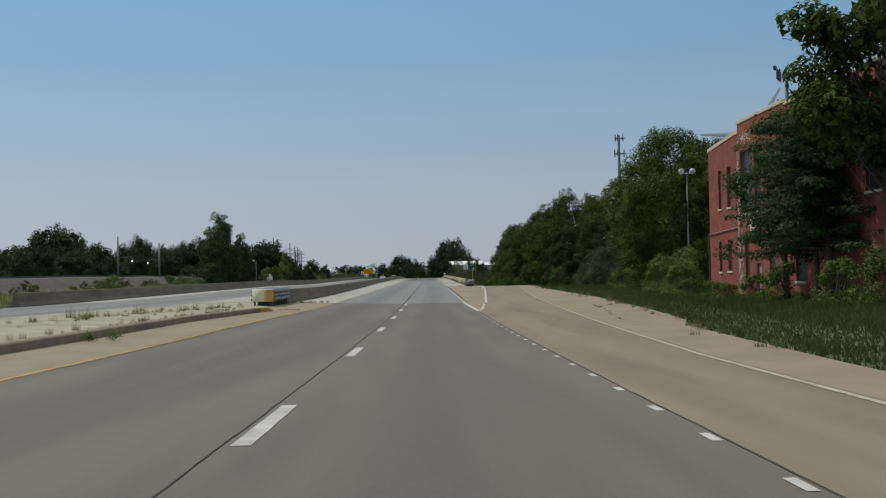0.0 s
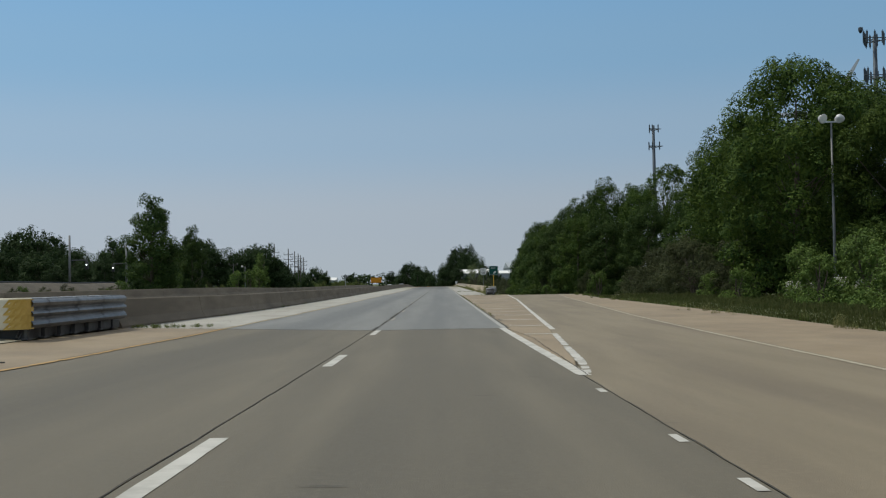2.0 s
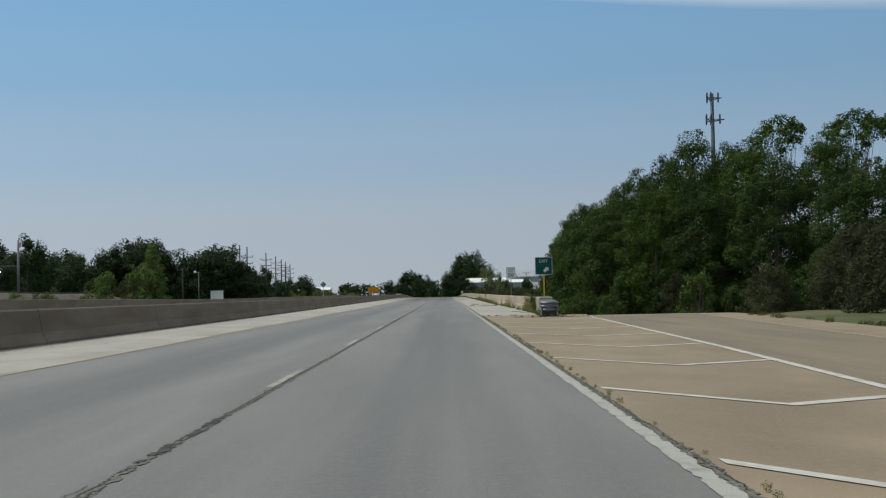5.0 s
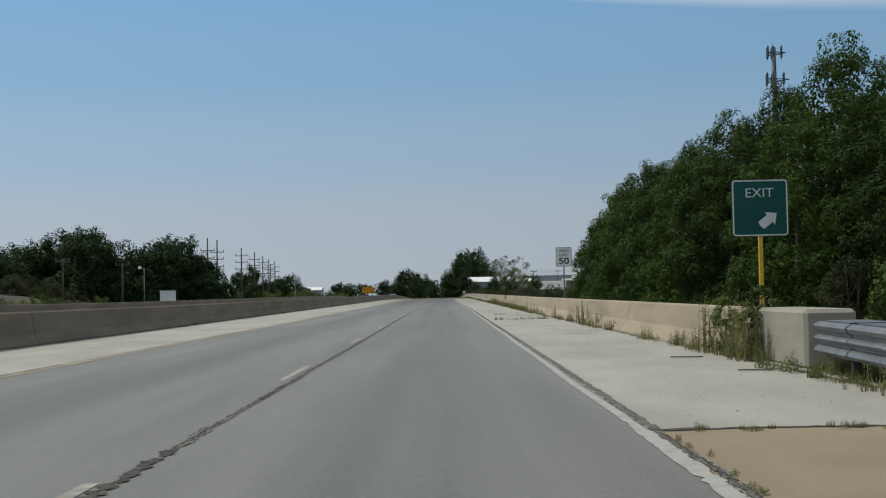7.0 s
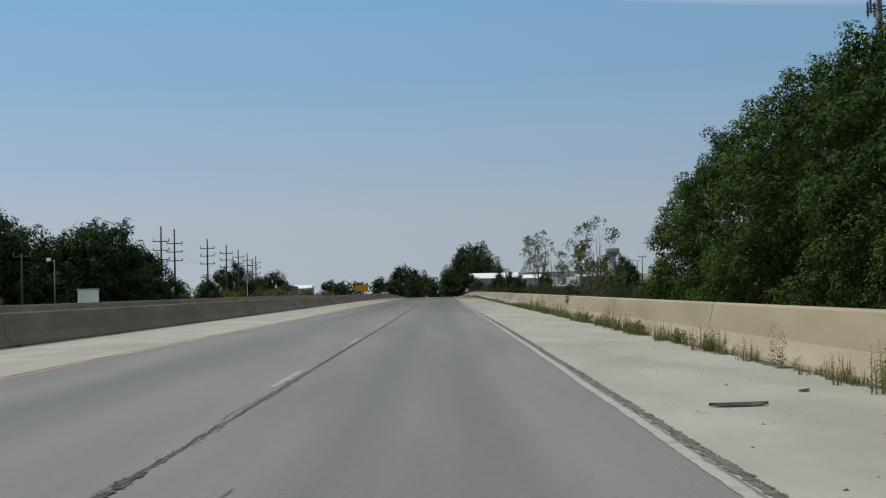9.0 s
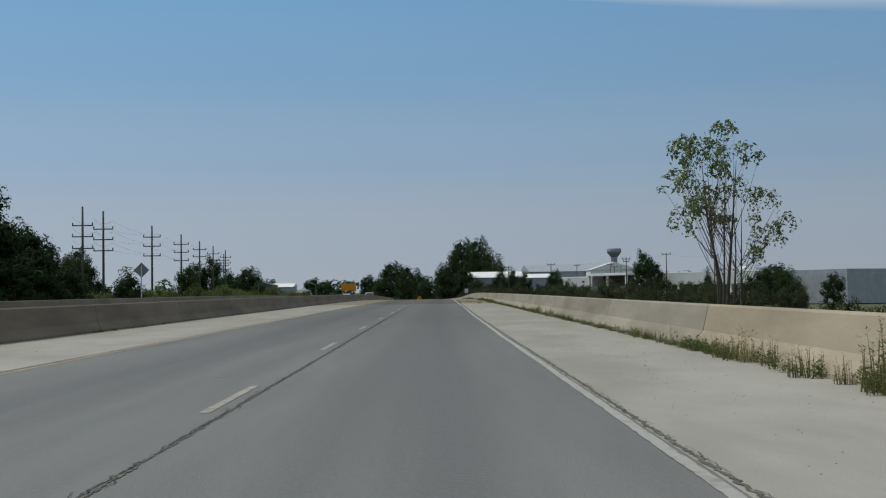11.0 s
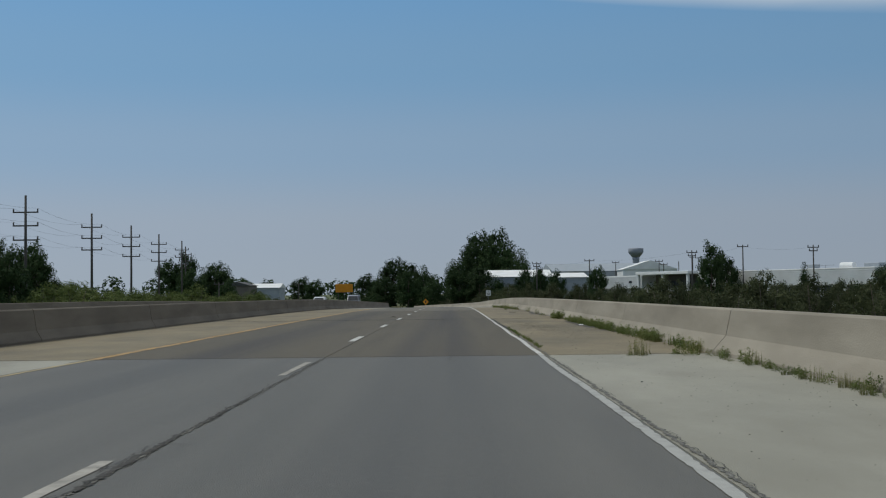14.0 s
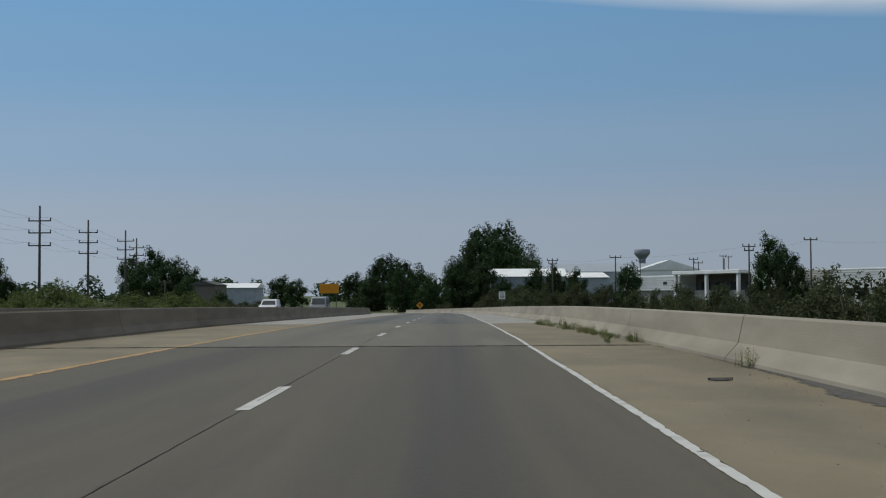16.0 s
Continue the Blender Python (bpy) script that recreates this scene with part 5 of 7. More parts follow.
part("block", box(G(), -0.28, 0.42, 0, 2.4, 0, 0.80, 0.05), BARRIER, blk)

# ---------------- brick building beside the ramp ----------------
def wall_with_holes(g, y0, y1, z0, z1, holes, x, t):
    """A wall in the plane x (outside at x, thickness t to +x), with rectangular openings (ya, yb, za, zb)."""
    ys = sorted({y0, y1, *[h[0] for h in holes], *[h[1] for h in holes]})
    zs = sorted({z0, z1, *[h[2] for h in holes], *[h[3] for h in holes]})
    for a, b in zip(ys, ys[1:]):
        for c, d in zip(zs, zs[1:]):
            my, mz = (a + b) / 2, (c + d) / 2
            if not any(h[0] < my < h[1] and h[2] < mz < h[3] for h in holes):
                i = len(g[0])
                g[0].extend([(x, a, c), (x, b, c), (x, b, d), (x, a, d)])
                g[1].append((i, i + 3, i + 2, i + 1))
    for a, b, c, d in holes:
        i = len(g[0])
        g[0].extend([(x, a, c), (x, b, c), (x, b, d), (x, a, d), (x + t, a, c), (x + t, b, c), (x + t, b, d), (x + t, a, d)])
        g[1].extend([(i, i + 1, i + 5, i + 4), (i + 1, i + 2, i + 6, i + 5), (i + 2, i + 3, i + 7, i + 6), (i + 3, i, i + 4, i + 7)])
    return g


bz = -0.9
bld = thing("brick_building", "old red brick building with stone coping and blank windows", "building")
BX = 17.3
win_b = [(65.9, 68.35, 4.0, 7.5), (64.2, 65.5, 4.0, 7.45), (61.6, 63.15, 4.0, 7.4), (56.5, 58.8, 4.0, 7.4), (51.5, 53.8, 4.0, 7.4), (46.5, 48.8, 4.0, 7.4), (66.9, 67.75, 0.2, 2.6), (61.8, 62.9, 0.3, 2.6), (56.8, 58.4, 0.3, 2.6)]
door_b = [(64.45, 65.4, bz, 1.2)]
win_a = [(74.2, 74.9, 4.6, 6.95), (71.75, 72.75, 4.6, 7.0), (74.3, 75.0, 0.75, 2.6), (71.85, 72.85, 0.8, 2.65)]
g = wall_with_holes(G(), 34, 68.9, bz, 9.1, win_b + door_b, BX, 0.25)
part("front_wall", weld(g), BRICK_WALL, bld)
g = wall_with_holes(G(), 68.9, 77.4, bz, 8.55, win_a, BX + 0.3, 0.25)
g[0].extend([(BX, 68.9, bz), (BX + 0.3, 68.9, bz), (BX + 0.3, 68.9, 9.1), (BX, 68.9, 9.1)])
i = len(g[0]) - 4
g[1].append((i, i + 1, i + 2, i + 3))
part("corner_wall", weld(g), BRICK_WALL, bld)
g = G()
for x0, y0, x1, y1, z in ((BX + 0.3, 77.4, BX + 15, 77.4, 8.55), (BX + 15, 77.4, BX + 15, 34, 8.55), (BX + 15, 34, BX, 34, 9.1)):
    i = len(g[0])
    g[0].extend([(x0, y0, bz), (x1, y1, bz), (x1, y1, z), (x0, y0, z)])
    g[1].append((i, i + 1, i + 2, i + 3))
part("rear_walls", g, BRICK_WALL, bld)
part("roof", box(G(), BX + 0.42, BX + 14.9, 34.2, 77.3, 7.9, 8.1), ROOF_DARK, bld)
# coping: level on the main part, stepped and sloping over the corner
part("coping", box(G(), BX - 0.05, BX + 0.35, 59.9, 69.0, 9.1, 9.32, 0.03), STONE_CAP, bld, "pale stone coping")
part("parapet", box(G(), BX + 0.01, BX + 0.3, 59.9, 68.88, 9.0, 9.1), BRICK_WALL, bld)
part("coping", box(G(), BX - 0.08, BX + 0.35, 34, 59.85, 8.95, 9.15, 0.03), STONE_CAP, bld, "pale stone coping")
g = G()
prism(g, [(69.02, 8.72), (70.9, 8.72), (77.5, 8.35), (77.5, 8.56), (70.9, 8.94), (69.02, 8.94)], "x", BX + 0.265, BX + 0.62)
part("coping", g, STONE_CAP, bld, "sloping stone coping over the corner")
part("pipe_band", tube(G(), [(BX + 0.24, 69.0, 3.35), (BX + 0.24, 77.3, 3.1)], 0.035, 6), BRICK_PALE, bld)
part("parapet", prism(G(), [(69.02, 8.5), (73.9, 8.5), (73.9, 8.57), (70.9, 8.725), (69.02, 8.725)], "x", BX + 0.31, BX + 0.55), BRICK_WALL, bld)
part("brick_pier", box(box(G(), BX - 0.04, BX + 0.05, 68.55, 69.0, 0.9, 7.6, 0.02), BX - 0.03, BX + 0.05, 68.4, 69.1, bz, 0.9, 0.02), BRICK_PALE, bld, "pier with the remains of white paint")
part("paint_patch", box(G(), BX - 0.012, BX + 0.01, 65.6, 66.6, 3.0, 4.0), PAINT_PEEL, bld, "patch of peeling white paint")
g = G()
RF = random.Random(3)
for k in range(430):
    fy, fzz = RF.gauss(67.6, 0.8), RF.gauss(8.15, 0.16)
    if k > 70:
        fzz = 7.3 * RF.random() ** 1.4 - 0.3
        fy = 68.95 - abs(RF.gauss(0, 0.16 + 0.04 * (7 - fzz)))
    if k > 340:
        fy, fzz = RF.uniform(65.4, 66.6), RF.uniform(3.0, 4.0)
    if fy < 68.92:
        big_ = 1.0 if k < 70 else 1.7
        fx = -0.044 if fy > 68.38 else 0.0
        box(g, BX + fx - 0.008, BX + fx + 0.004, fy, min(69.0, fy + big_ * RF.uniform(0.03, 0.16)), fzz, fzz + big_ * RF.uniform(0.03, 0.09))
tagged(part("paint_flakes", g, PAINT_PEEL, bld), "flakes of old white paint", kind="stuff")
for (a, b, c, d), ox in [(w, 0.0) for w in win_b] + [(w, 0.3) for w in win_a]:
    wd = thing("window", "", "")
    wd.parent = bld
    x = BX + ox
    part("frame", box(box(box(box(box(G(), x + 0.14, x + 0.2, a, a + 0.07, c, d), x + 0.14, x + 0.2, b - 0.07, b, c, d), x + 0.14, x + 0.2, a, b, d - 0.08, d), x + 0.14, x + 0.2, a, b, (c + d) / 2 - 0.03, (c + d) / 2 + 0.03), x + 0.14, x + 0.2, (a + b) / 2 - 0.025, (a + b) / 2 + 0.025, c, d), FRAME_DARK, wd)
    part("pane", box(G(), x + 0.165, x + 0.175, a + 0.05, b - 0.05, c + 0.03, d - 0.05), GLASS_DARK, wd)
    part("sill", box(G(), x - 0.06, x + 0.2, a - 0.08, b + 0.08, c - 0.13, c - 0.005, 0.015), STONE_CAP, wd)
dr = part("door", box(G(), BX + 0.12, BX + 0.18, 64.47, 65.38, bz, 1.18, 0.01), DOOR_BLUE, bld, "faded blue-grey steel door")
part("door_handle", tube(G(), [(BX + 0.06, 64.6, 0.15), (BX + 0.12, 64.6, 0.15)], 0.03, 6), STEEL_DARK, dr)
part("wall_lamp", box(G(), BX - 0.3, BX - 0.02, 64.7, 65.0, 3.3, 3.5, 0.03), STEEL_DARK, bld)
part("downpipe", tube(G(), [(BX - 0.05, 60.4, bz), (BX - 0.05, 60.4, 8.6)], 0.05, 6), FRAME_DARK, bld)

# low broken wall under the creepers, with an open gate frame behind it
lw = thing("low_wall", "low broken concrete wall overgrown with creepers", "wall", (0, 0, 0))
for y0, y1, h in ((95.5, 98.6, 1.15), (98.7, 101.6, 1.25), (105.6, 107.8, 0.95), (108.0, 110.4, 1.05)):
    part("panel", box(G(), 20.3, 20.55, y0, y1, terrain(20.4, y0) - 0.3, terrain(20.4, y0) + h, 0.04), WALL_GREY, lw)
gf = thing("gate_frame", "thin weathered timber gate frame among shrubs", "gate", (23.0, 101, terrain(23, 101)))
part("post", box(G(), -0.06, 0.06, -0.06, 0.06, -0.3, 4.6, 0.01), WOOD_POLE, gf)
part("post", tube(G(), [(0.0, 0, 3.9), (0.35, 0, 2.0)], 0.04, 6), WOOD_POLE, gf)
part("beam", box(G(), -0.1, 1.5, -0.05, 0.05, 4.5, 4.62, 0.01), WOOD_POLE, gf)

# floodlight pole
lz = terrain(23.3, 110.7)
fl = thing("floodlight_pole", "slim grey pole with two floodlights", "street lamp", (23.35, 110.7, lz), 0)
H = 9.6 - lz
part("pole", tube(G(), [(0, 0, -0.3), (0, 0, 3.5), (0, 0, H)], [0.11, 0.09, 0.055], 10), GALV_DULL, fl, smooth=True)
part("crossbar", box(G(), -0.45, 0.45, -0.035, 0.035, H - 0.02, H + 0.06, 0.01), GALV, fl)
for s, tilt in ((-1, 28), (1, -35)):
    hd = new("lamp_head", mesh_of("lamp_head", *lathe(G(), [(0.03, 0.30), (0.12, 0.28), (0.2, 0.18), (0.28, 0.0), (0.30, -0.02), (0.30, -0.06)], 18), STEEL_LIGHT, True))
    hd.parent = fl
    hd.matrix_basis = pose(s * 0.5, 0, H + 0.22, -72 if s < 0 else 60, 0, -28 * s)
    ln = new("lens", mesh_of("lens", *lathe(G(), [(0.0, -0.075), (0.27, -0.065), (0.28, -0.06), (0.27, -0.05)], 18), LAMP_GLASS))
    ln.parent = hd

# ---------------- antenna masts and the turbine ----------------
def mast(x, y, top, platforms, r, label, rz=0):
    z = terrain(x, y)
    m = thing("antenna_mast", label, "mast", (x, y, z), rz, "antenna masts")
    h = top - z
    part("pole", tube(G(), [(0, 0, -0.3), (0, 0, h * 0.5), (0, 0, h)], [r * 1.5, r * 1.15, r * 0.8], 10), STEEL_BLUE, m, smooth=True)
    for zz, w, ants in platforms:
        zz -= z
        pl = part("platform", G(), STEEL_BLUE, m)
        g = G()
        pts = [(w * math.cos(radians(a)), w * math.sin(radians(a))) for a in (90, 210, 330)]
        for k in range(3):
            a, b = pts[k], pts[(k + 1) % 3]
            tube(g, [(*a, zz), (*b, zz)], 0.07, 6)
            tube(g, [(0, 0, zz - 0.4), (*a, zz)], 0.06, 6)
            tube(g, [((a[0] + b[0]) / 2, (a[1] + b[1]) / 2, zz), (0, 0, zz)], 0.06, 6)
        pl.data = mesh_of("platform", *g, STEEL_BLUE)
        for k in range(3):
            a, b = pts[k], pts[(k + 1) % 3]
            for j in range(ants):
                q = (j + 0.5) / ants if ants > 1 else 0.02
                px, py = a[0] + (b[0] - a[0]) * q, a[1] + (b[1] - a[1]) * q
                part("panel_antenna", box(tube(G(), [(px, py, zz - 1.0), (px, py, zz + 1.2)], 0.04, 5), px - 0.13, px + 0.13, py - 0.08, py + 0.08, zz - 0.75, zz + 1.0, 0.02), STEEL_BLUE, m)
    return m


mast(53.7, 340.7, 38.5, ((37.6, 1.9, 2), (33.3, 2.3, 2)), 0.42, "blue-grey steel antenna mast with two platforms", 20)
tw = mast(63.9, 215, 35.2, ((34.7, 2.7, 4), (29.3, 2.7, 4), (26.2, 2.2, 3)), 0.36, "tall blue-grey antenna mast with three crowded platforms", 5)
part("dish", lathe(G(), [(0.1, 35.6 - terrain(63.9, 215)), (0.35, 36.0 - terrain(63.9, 215)), (0.35, 36.4 - terrain(63.9, 215)), (0.1, 36.5 - terrain(63.9, 215))], 10, -2.1, 0), STEEL_BLUE, tw)

tz = terrain(63, 240)
tb = thing("wind_turbine", "white three-bladed wind turbine behind trees", "wind turbine", (63.5, 238, tz))
hz = 26.6 - tz
part("tower", tube(G(), [(0, 0, -0.3), (0, 0, hz - 0.6)], [0.9, 0.5], 14), TURBINE_WHITE, tb, smooth=True)
part("nacelle", box(G(), -0.6, 0.6, -1.4, 2.0, hz - 0.6, hz + 0.6, 0.25), TURBINE_WHITE, tb)
part("hub", tube(G(), [(0, -1.4, hz), (0, -2.1, hz), (0, -2.5, hz)], [0.6, 0.55, 0.15], 12), TURBINE_WHITE, tb, smooth=True)
for ang in (59, 179, 299):
    a = radians(ang)
    g = G()
    d = Vector((math.cos(a), 0, math.sin(a)))
    q = Vector((-math.sin(a), 0, math.cos(a)))
    secs = ((0.4, 0.3, 0.25), (1.8, 0.85, 0.2), (5.0, 0.6, 0.12), (10.5, 0.2, 0.04))
    for r, w, t in secs:
        c = Vector((0, -1.9, hz)) + d * r
        g[0].extend([tuple(c + q * w), tuple(c + Vector((0, t, 0))), tuple(c - q * w * 0.7), tuple(c - Vector((0, t, 0)))])
    for k in range(3):
        g[1].extend([(4 * k + j, 4 * k + (j + 1) % 4, 4 * k + 4 + (j + 1) % 4, 4 * k + 4 + j) for j in range(4)])
    g[1].append((12, 13, 14, 15))
    part("blade", g, TURBINE_WHITE, tb)

# ---------------- industrial buildings in the distance ----------------
def siding_box(parent, name, x0, x1, y0, y1, z0, z1, course, material, label=""):
    """A clad box with horizontal ribs on the side that faces -y."""
    g = box(G(), x0, x1, y0, y1, z0, z1)
    n = int((z1 - z0) / course)
    for k in range(n):
        z = z0 + (k + 0.5) * (z1 - z0) / n
        part("siding_panel", box(G(), x0 - 0.05, x1 + 0.05, y0 - 0.32, y0 - 0.004, z - course * 0.3, z + course * 0.3), material, parent)
    return part(name, g, material, parent, label)


fz = -4.2
# one long works along a line that runs obliquely to the road; local x runs along its front, -y faces the road
WK = (38.4, 640.0, -62.0)
wb = thing("white_office", "low white office with a deep canopy over dark doors", "building", (WK[0], WK[1], 0), WK[2])
siding_box(wb, "wall", 0, 20.4, 0, 30, 0.9, 4.1, 0.5, METAL_WHITE)
part("base_wall", box(G(), 0.1, 40.4, 0.3, 30, fz, 0.9), WALL_GREY, wb)
part("canopy", box(G(), 20.4, 40.6, -2.2, 30, 4.15, 4.85, 0.06), METAL_WHITE, wb, "white canopy fascia")
part("door_wall", box(G(), 20.5, 40.4, 4.0, 29.9, fz, 4.14), FRAME_DARK, wb, "dark recessed entrance wall")
for px in (20.9, 30.5, 39.8):
    part("column", box(G(), px - 0.3, px + 0.3, -1.9, -1.3, fz, 4.14, 0.03), METAL_WHITE, wb)
for k in range(4):
    part("window", box(G(), 22.4 + 4.4 * k, 25.2 + 4.4 * k, 3.9, 3.99, 0.0, 2.6), GLASS_DARK, wb)
part("window", box(G(), 15.2, 16.4, -0.40, -0.34, 2.2, 2.8), GLASS_DARK, wb)
part("vent_pipe", tube(G(), [(27, 6, 4.8), (27, 6, 7.4)], 0.14, 8), GALV_DULL, wb)
wa = thing("white_warehouse", "long low white warehouse with ribbed metal siding", "building", (WK[0], WK[1], 0), WK[2])
siding_box(wa, "wall", 42, 94.5, 0, 40, 1.1, 4.2, 0.44, METAL_WHITE)
part("base_wall", box(G(), 42.1, 94.4, 0.4, 40, fz, 1.1), WALL_GREY, wa)
for k in range(17):
    part("pier", box(G(), 42.6 + 3.1 * k, 43.2 + 3.1 * k, 0.02, 0.39, fz, 1.08), METAL_WHITE, wa)
    if k < 16:
        part("window", box(G(), 43.5 + 3.1 * k, 45.4 + 3.1 * k, 0.3, 0.39, -0.6, 0.9), GLASS_DARK, wa)
part("roof_edge", box(G(), 41.8, 94.7, -0.36, 40, 4.21, 4.5, 0.05), METAL_WHITE, wa)
part("end_wall", box(G(), 94.72, 96.0, 0, 40, fz, 4.0, 0.05), ROOF_GREY, wa, "grey end wall")
part("end_block", box(G(), 96.0, 118, 6, 40, fz, 4.3, 0.05), ROOF_GREY, wa)
part("roof_unit", box(G(), 84, 88, 8, 11, 4.5, 5.5, 0.1), ROOF_GREY, wa)
part("roof_unit", box(G(), 68, 70, 8, 10, 4.5, 5.6, 0.1), ROOF_GREY, wa)
part("roof_tank", tube(G(), [(77.0, 9, 5.15), (80.5, 9, 5.15)], 0.65, 14), METAL_WHITE, wa)
part("roof_rail", box(box(G(), 71, 76, 7.96, 8.04, 5.25, 5.31), 73.4, 73.46, 7.97, 8.03, 4.5, 5.25), GALV_DULL, wa)


def shed(name, label, x0, x1, y0, y1, z1, peak, wall, roof, ridge="x"):
    s = thing(name, label, "building")
    part("wall", box(G(), x0, x1, y0, y1, fz, z1), wall, s)
    if ridge == "x":
        part("roof", prism(G(), [(y0 - 0.5, z1), (y1 + 0.5, z1), ((y0 + y1) / 2, peak)], "x", x0 - 0.5, x1 + 0.5), roof, s)
    else:
        part("roof", prism(G(), [(x0 - 0.5, z1), (x1 + 0.5, z1), ((x0 + x1) / 2, peak)], "y", y0 - 0.5, y1 + 0.5), roof, s)
    return s


shed("grey_hangar", "grey metal hangar with low pitched roof", 48, 100, 880, 960, 9.5, 13.8, ROOF_GREY, ROOF_GREY)
shed("white_hangar", "white hangar with pitched roof", 77, 101, 860, 879, 9.7, 13.7, METAL_WHITE, METAL_WHITE, "y")
shed("white_shed", "white roofed shed behind trees", 11, 30, 680, 700, 4.8, 7.0, ROOF_GREY, METAL_WHITE)
shed("grey_shed", "grey shed beside the white one", 30, 42, 690, 720, 4.6, 6.2, ROOF_GREY, METAL_WHITE)
shed("white_shed", "long white roofed shed beyond the railway", -80, -63, 770, 786, 2.9, 4.5, ROOF_GREY, METAL_WHITE)
shed("brown_shed", "dark gabled shed with shallow roof", -68.2, -61, 690, 706, 3.2, 4.4, FRAME_DARK, ROOF_DARK, "y")

# water tower
wt = thing("water_tower", "grey water tower with flared tank", "water tower", (196, 1600, -4))
TH = 48.0
part("shaft", lathe(G(), [(6.0, 0), (4.2, 5), (3.5, TH - 12), (3.8, TH - 9)], 20), TANK, wt, smooth=True)
part("tank", lathe(G(), [(3.8, TH - 9), (7.6, TH - 4.4), (8.0, TH - 3.6), (8.0, TH), (7.4, TH + 0.6), (1.5, TH + 1.2)], 24), TANK, wt, smooth=True)

# ---------------- poles and cables ----------------
def power_pole(x, y, top, arms, label, rz=0, group="transmission poles", r=0.2):
    z = terrain(x, y)
    p = thing("power_pole", label, "utility pole", (x, y, z), rz, group)
    h = top - z
    part("pole", tube(G(), [(0, 0, -0.5), (0, 0, h * 0.5), (0, 0, h)], [r * 1.15, r, r * 0.75], 8), WOOD_POLE, p, smooth=True)
    for zz, w in arms:
        zz -= z
        part("crossarm", box(G(), -w, w, -0.09, 0.09, zz - 0.09, zz + 0.09, 0.02), WOOD_POLE, p)
        for s in (-1, 1):
            part("insulator", lathe(G(), [(0.05, zz + 0.05), (0.12, zz + 0.12), (0.08, zz + 0.2), (0.12, zz + 0.28), (0.08, zz + 0.36), (0.12, zz + 0.42), (0.04, zz + 0.5)], 8, s * (w - 0.08), 0), STEEL_DARK, p)
    return p


POLES = [(-55.7, 435.6), (-55.5, 446.7), (-54.6, 477.2), (-56.6, 513.1), (-59.2, 547), (-62, 580.3), (-64.5, 614), (-71.0, 648)]
for k, (x, y) in enumerate(POLES):
    power_pole(x, y, 13.6 if k > 1 else 14.4, ((11.4, 1.65), (9.65, 1.65), (7.8, 1.65)), "tall wooden pole with three crossarms and insulators")


def cable(pts, sag, r, label):
    g = G()
    line_pts = []
    for a, b in zip(pts, pts[1:]):
        a, b = Vector(a), Vector(b)
        for k in range(8):
            t = k / 8
            p = a.lerp(b, t)
            p.z -= sag * 4 * t * (1 - t)
            line_pts.append(p)
    line_pts.append(Vector(pts[-1]))
    tube(g, line_pts, r, 4, cap=False)
    return tagged(part("power_cable", g, STEEL_DARK), label, "cable", "overhead cables")


for zz in (11.9, 10.15, 8.3):
    for s in (-1.57, 1.57):
        cable([(x + s, y, zz + (0.8 if k < 2 else 0)) for k, (x, y) in enumerate(POLES)], 0.7, 0.012, "thin dark overhead power cable between poles")
WP = [(22.5, 632, 8.0), (36, 632, 8.5), (52.3, 582, 8.9), (64.2, 586, 10.1), (71.8, 560, 9.0)]
for k, (x, y, top) in enumerate(WP):
    power_pole(x, y, top, ((top - 0.5, 1.2), (top - 1.2, 0.9)) if k % 2 == 0 else ((top - 0.4, 1.3),), "short wooden utility pole beside the warehouses", 12, "utility poles", 0.16)
for a, b in zip(WP, WP[1:]):
    cable([(a[0], a[1], a[2] - 0.4), (b[0], b[1], b[2] - 0.4)], 0.6, 0.011, "thin sagging cable by the warehouses")
for x, y, top in ((60, 668, 9.0), (62, 672, 8.2), (88, 760, 12.5), (92, 770, 12.5), (52, 700, 9.5), (-64, 359, 11.5), (-57, 330, 6.5), (-52, 345, 6.2), (-42, 660, 3.4), (-31, 790, 8), (-51, 590, 3.2)):
    power_pole(x, y, top, ((top - 0.4, 1.1),), "plain wooden utility pole with one crossarm", 0, "utility poles", 0.15)

# ---------------- railway beyond the left side ----------------
rail = thing("railway_track", "railway track on a stony bank", "railway", kind="structure")


BANK_X = (-75.6, -73.5, -72, -70.5, -69.5, -68, -64, -62.5, -61.5, -60, -58.5, -56.4)


def track_z(y):
    return terrain(-66, y) + 0.02


g = G()
ys = steps(60, 330, 6)
for y in ys:
    for x in BANK_X:
        g[0].append((x, y, track_z(y) + 0.14 - 2.3 * smooth(3.5, 9.5, abs(x + 66))))
for k in range(len(ys) - 1):
    for j in range(11):
        g[1].append((12 * k + j, 12 * k + j + 1, 12 * k + 13 + j, 12 * k + 12 + j))
part("ballast", g, BALLAST, rail, "grey-brown ballast bank")
for x in (-67.5, -66.0, -65.0, -63.6):
    g = G()
    for y in ys:
        g[0].extend([(x - 0.04, y, track_z(y) + 0.15), (x - 0.04, y, track_z(y) + 0.42), (x + 0.04, y, track_z(y) + 0.42), (x + 0.04, y, track_z(y) + 0.15)])
    for k in range(len(ys) - 1):
        for j in range(3):
            g[1].append((4 * k + j, 4 * k + j + 1, 4 * k + 5 + j, 4 * k + 4 + j))
    part("rail", g, STEEL_DARK, rail, "rusty dark rail")
g = G()
for y in np.arange(60, 330, 0.75):
    box(g, -68.2, -62.9, y, y + 0.25, track_z(y) + 0.1, track_z(y) + 0.22)
tagged(part("sleepers", g, WOOD_POLE, rail, "dark timber sleepers"), kind="stuff")


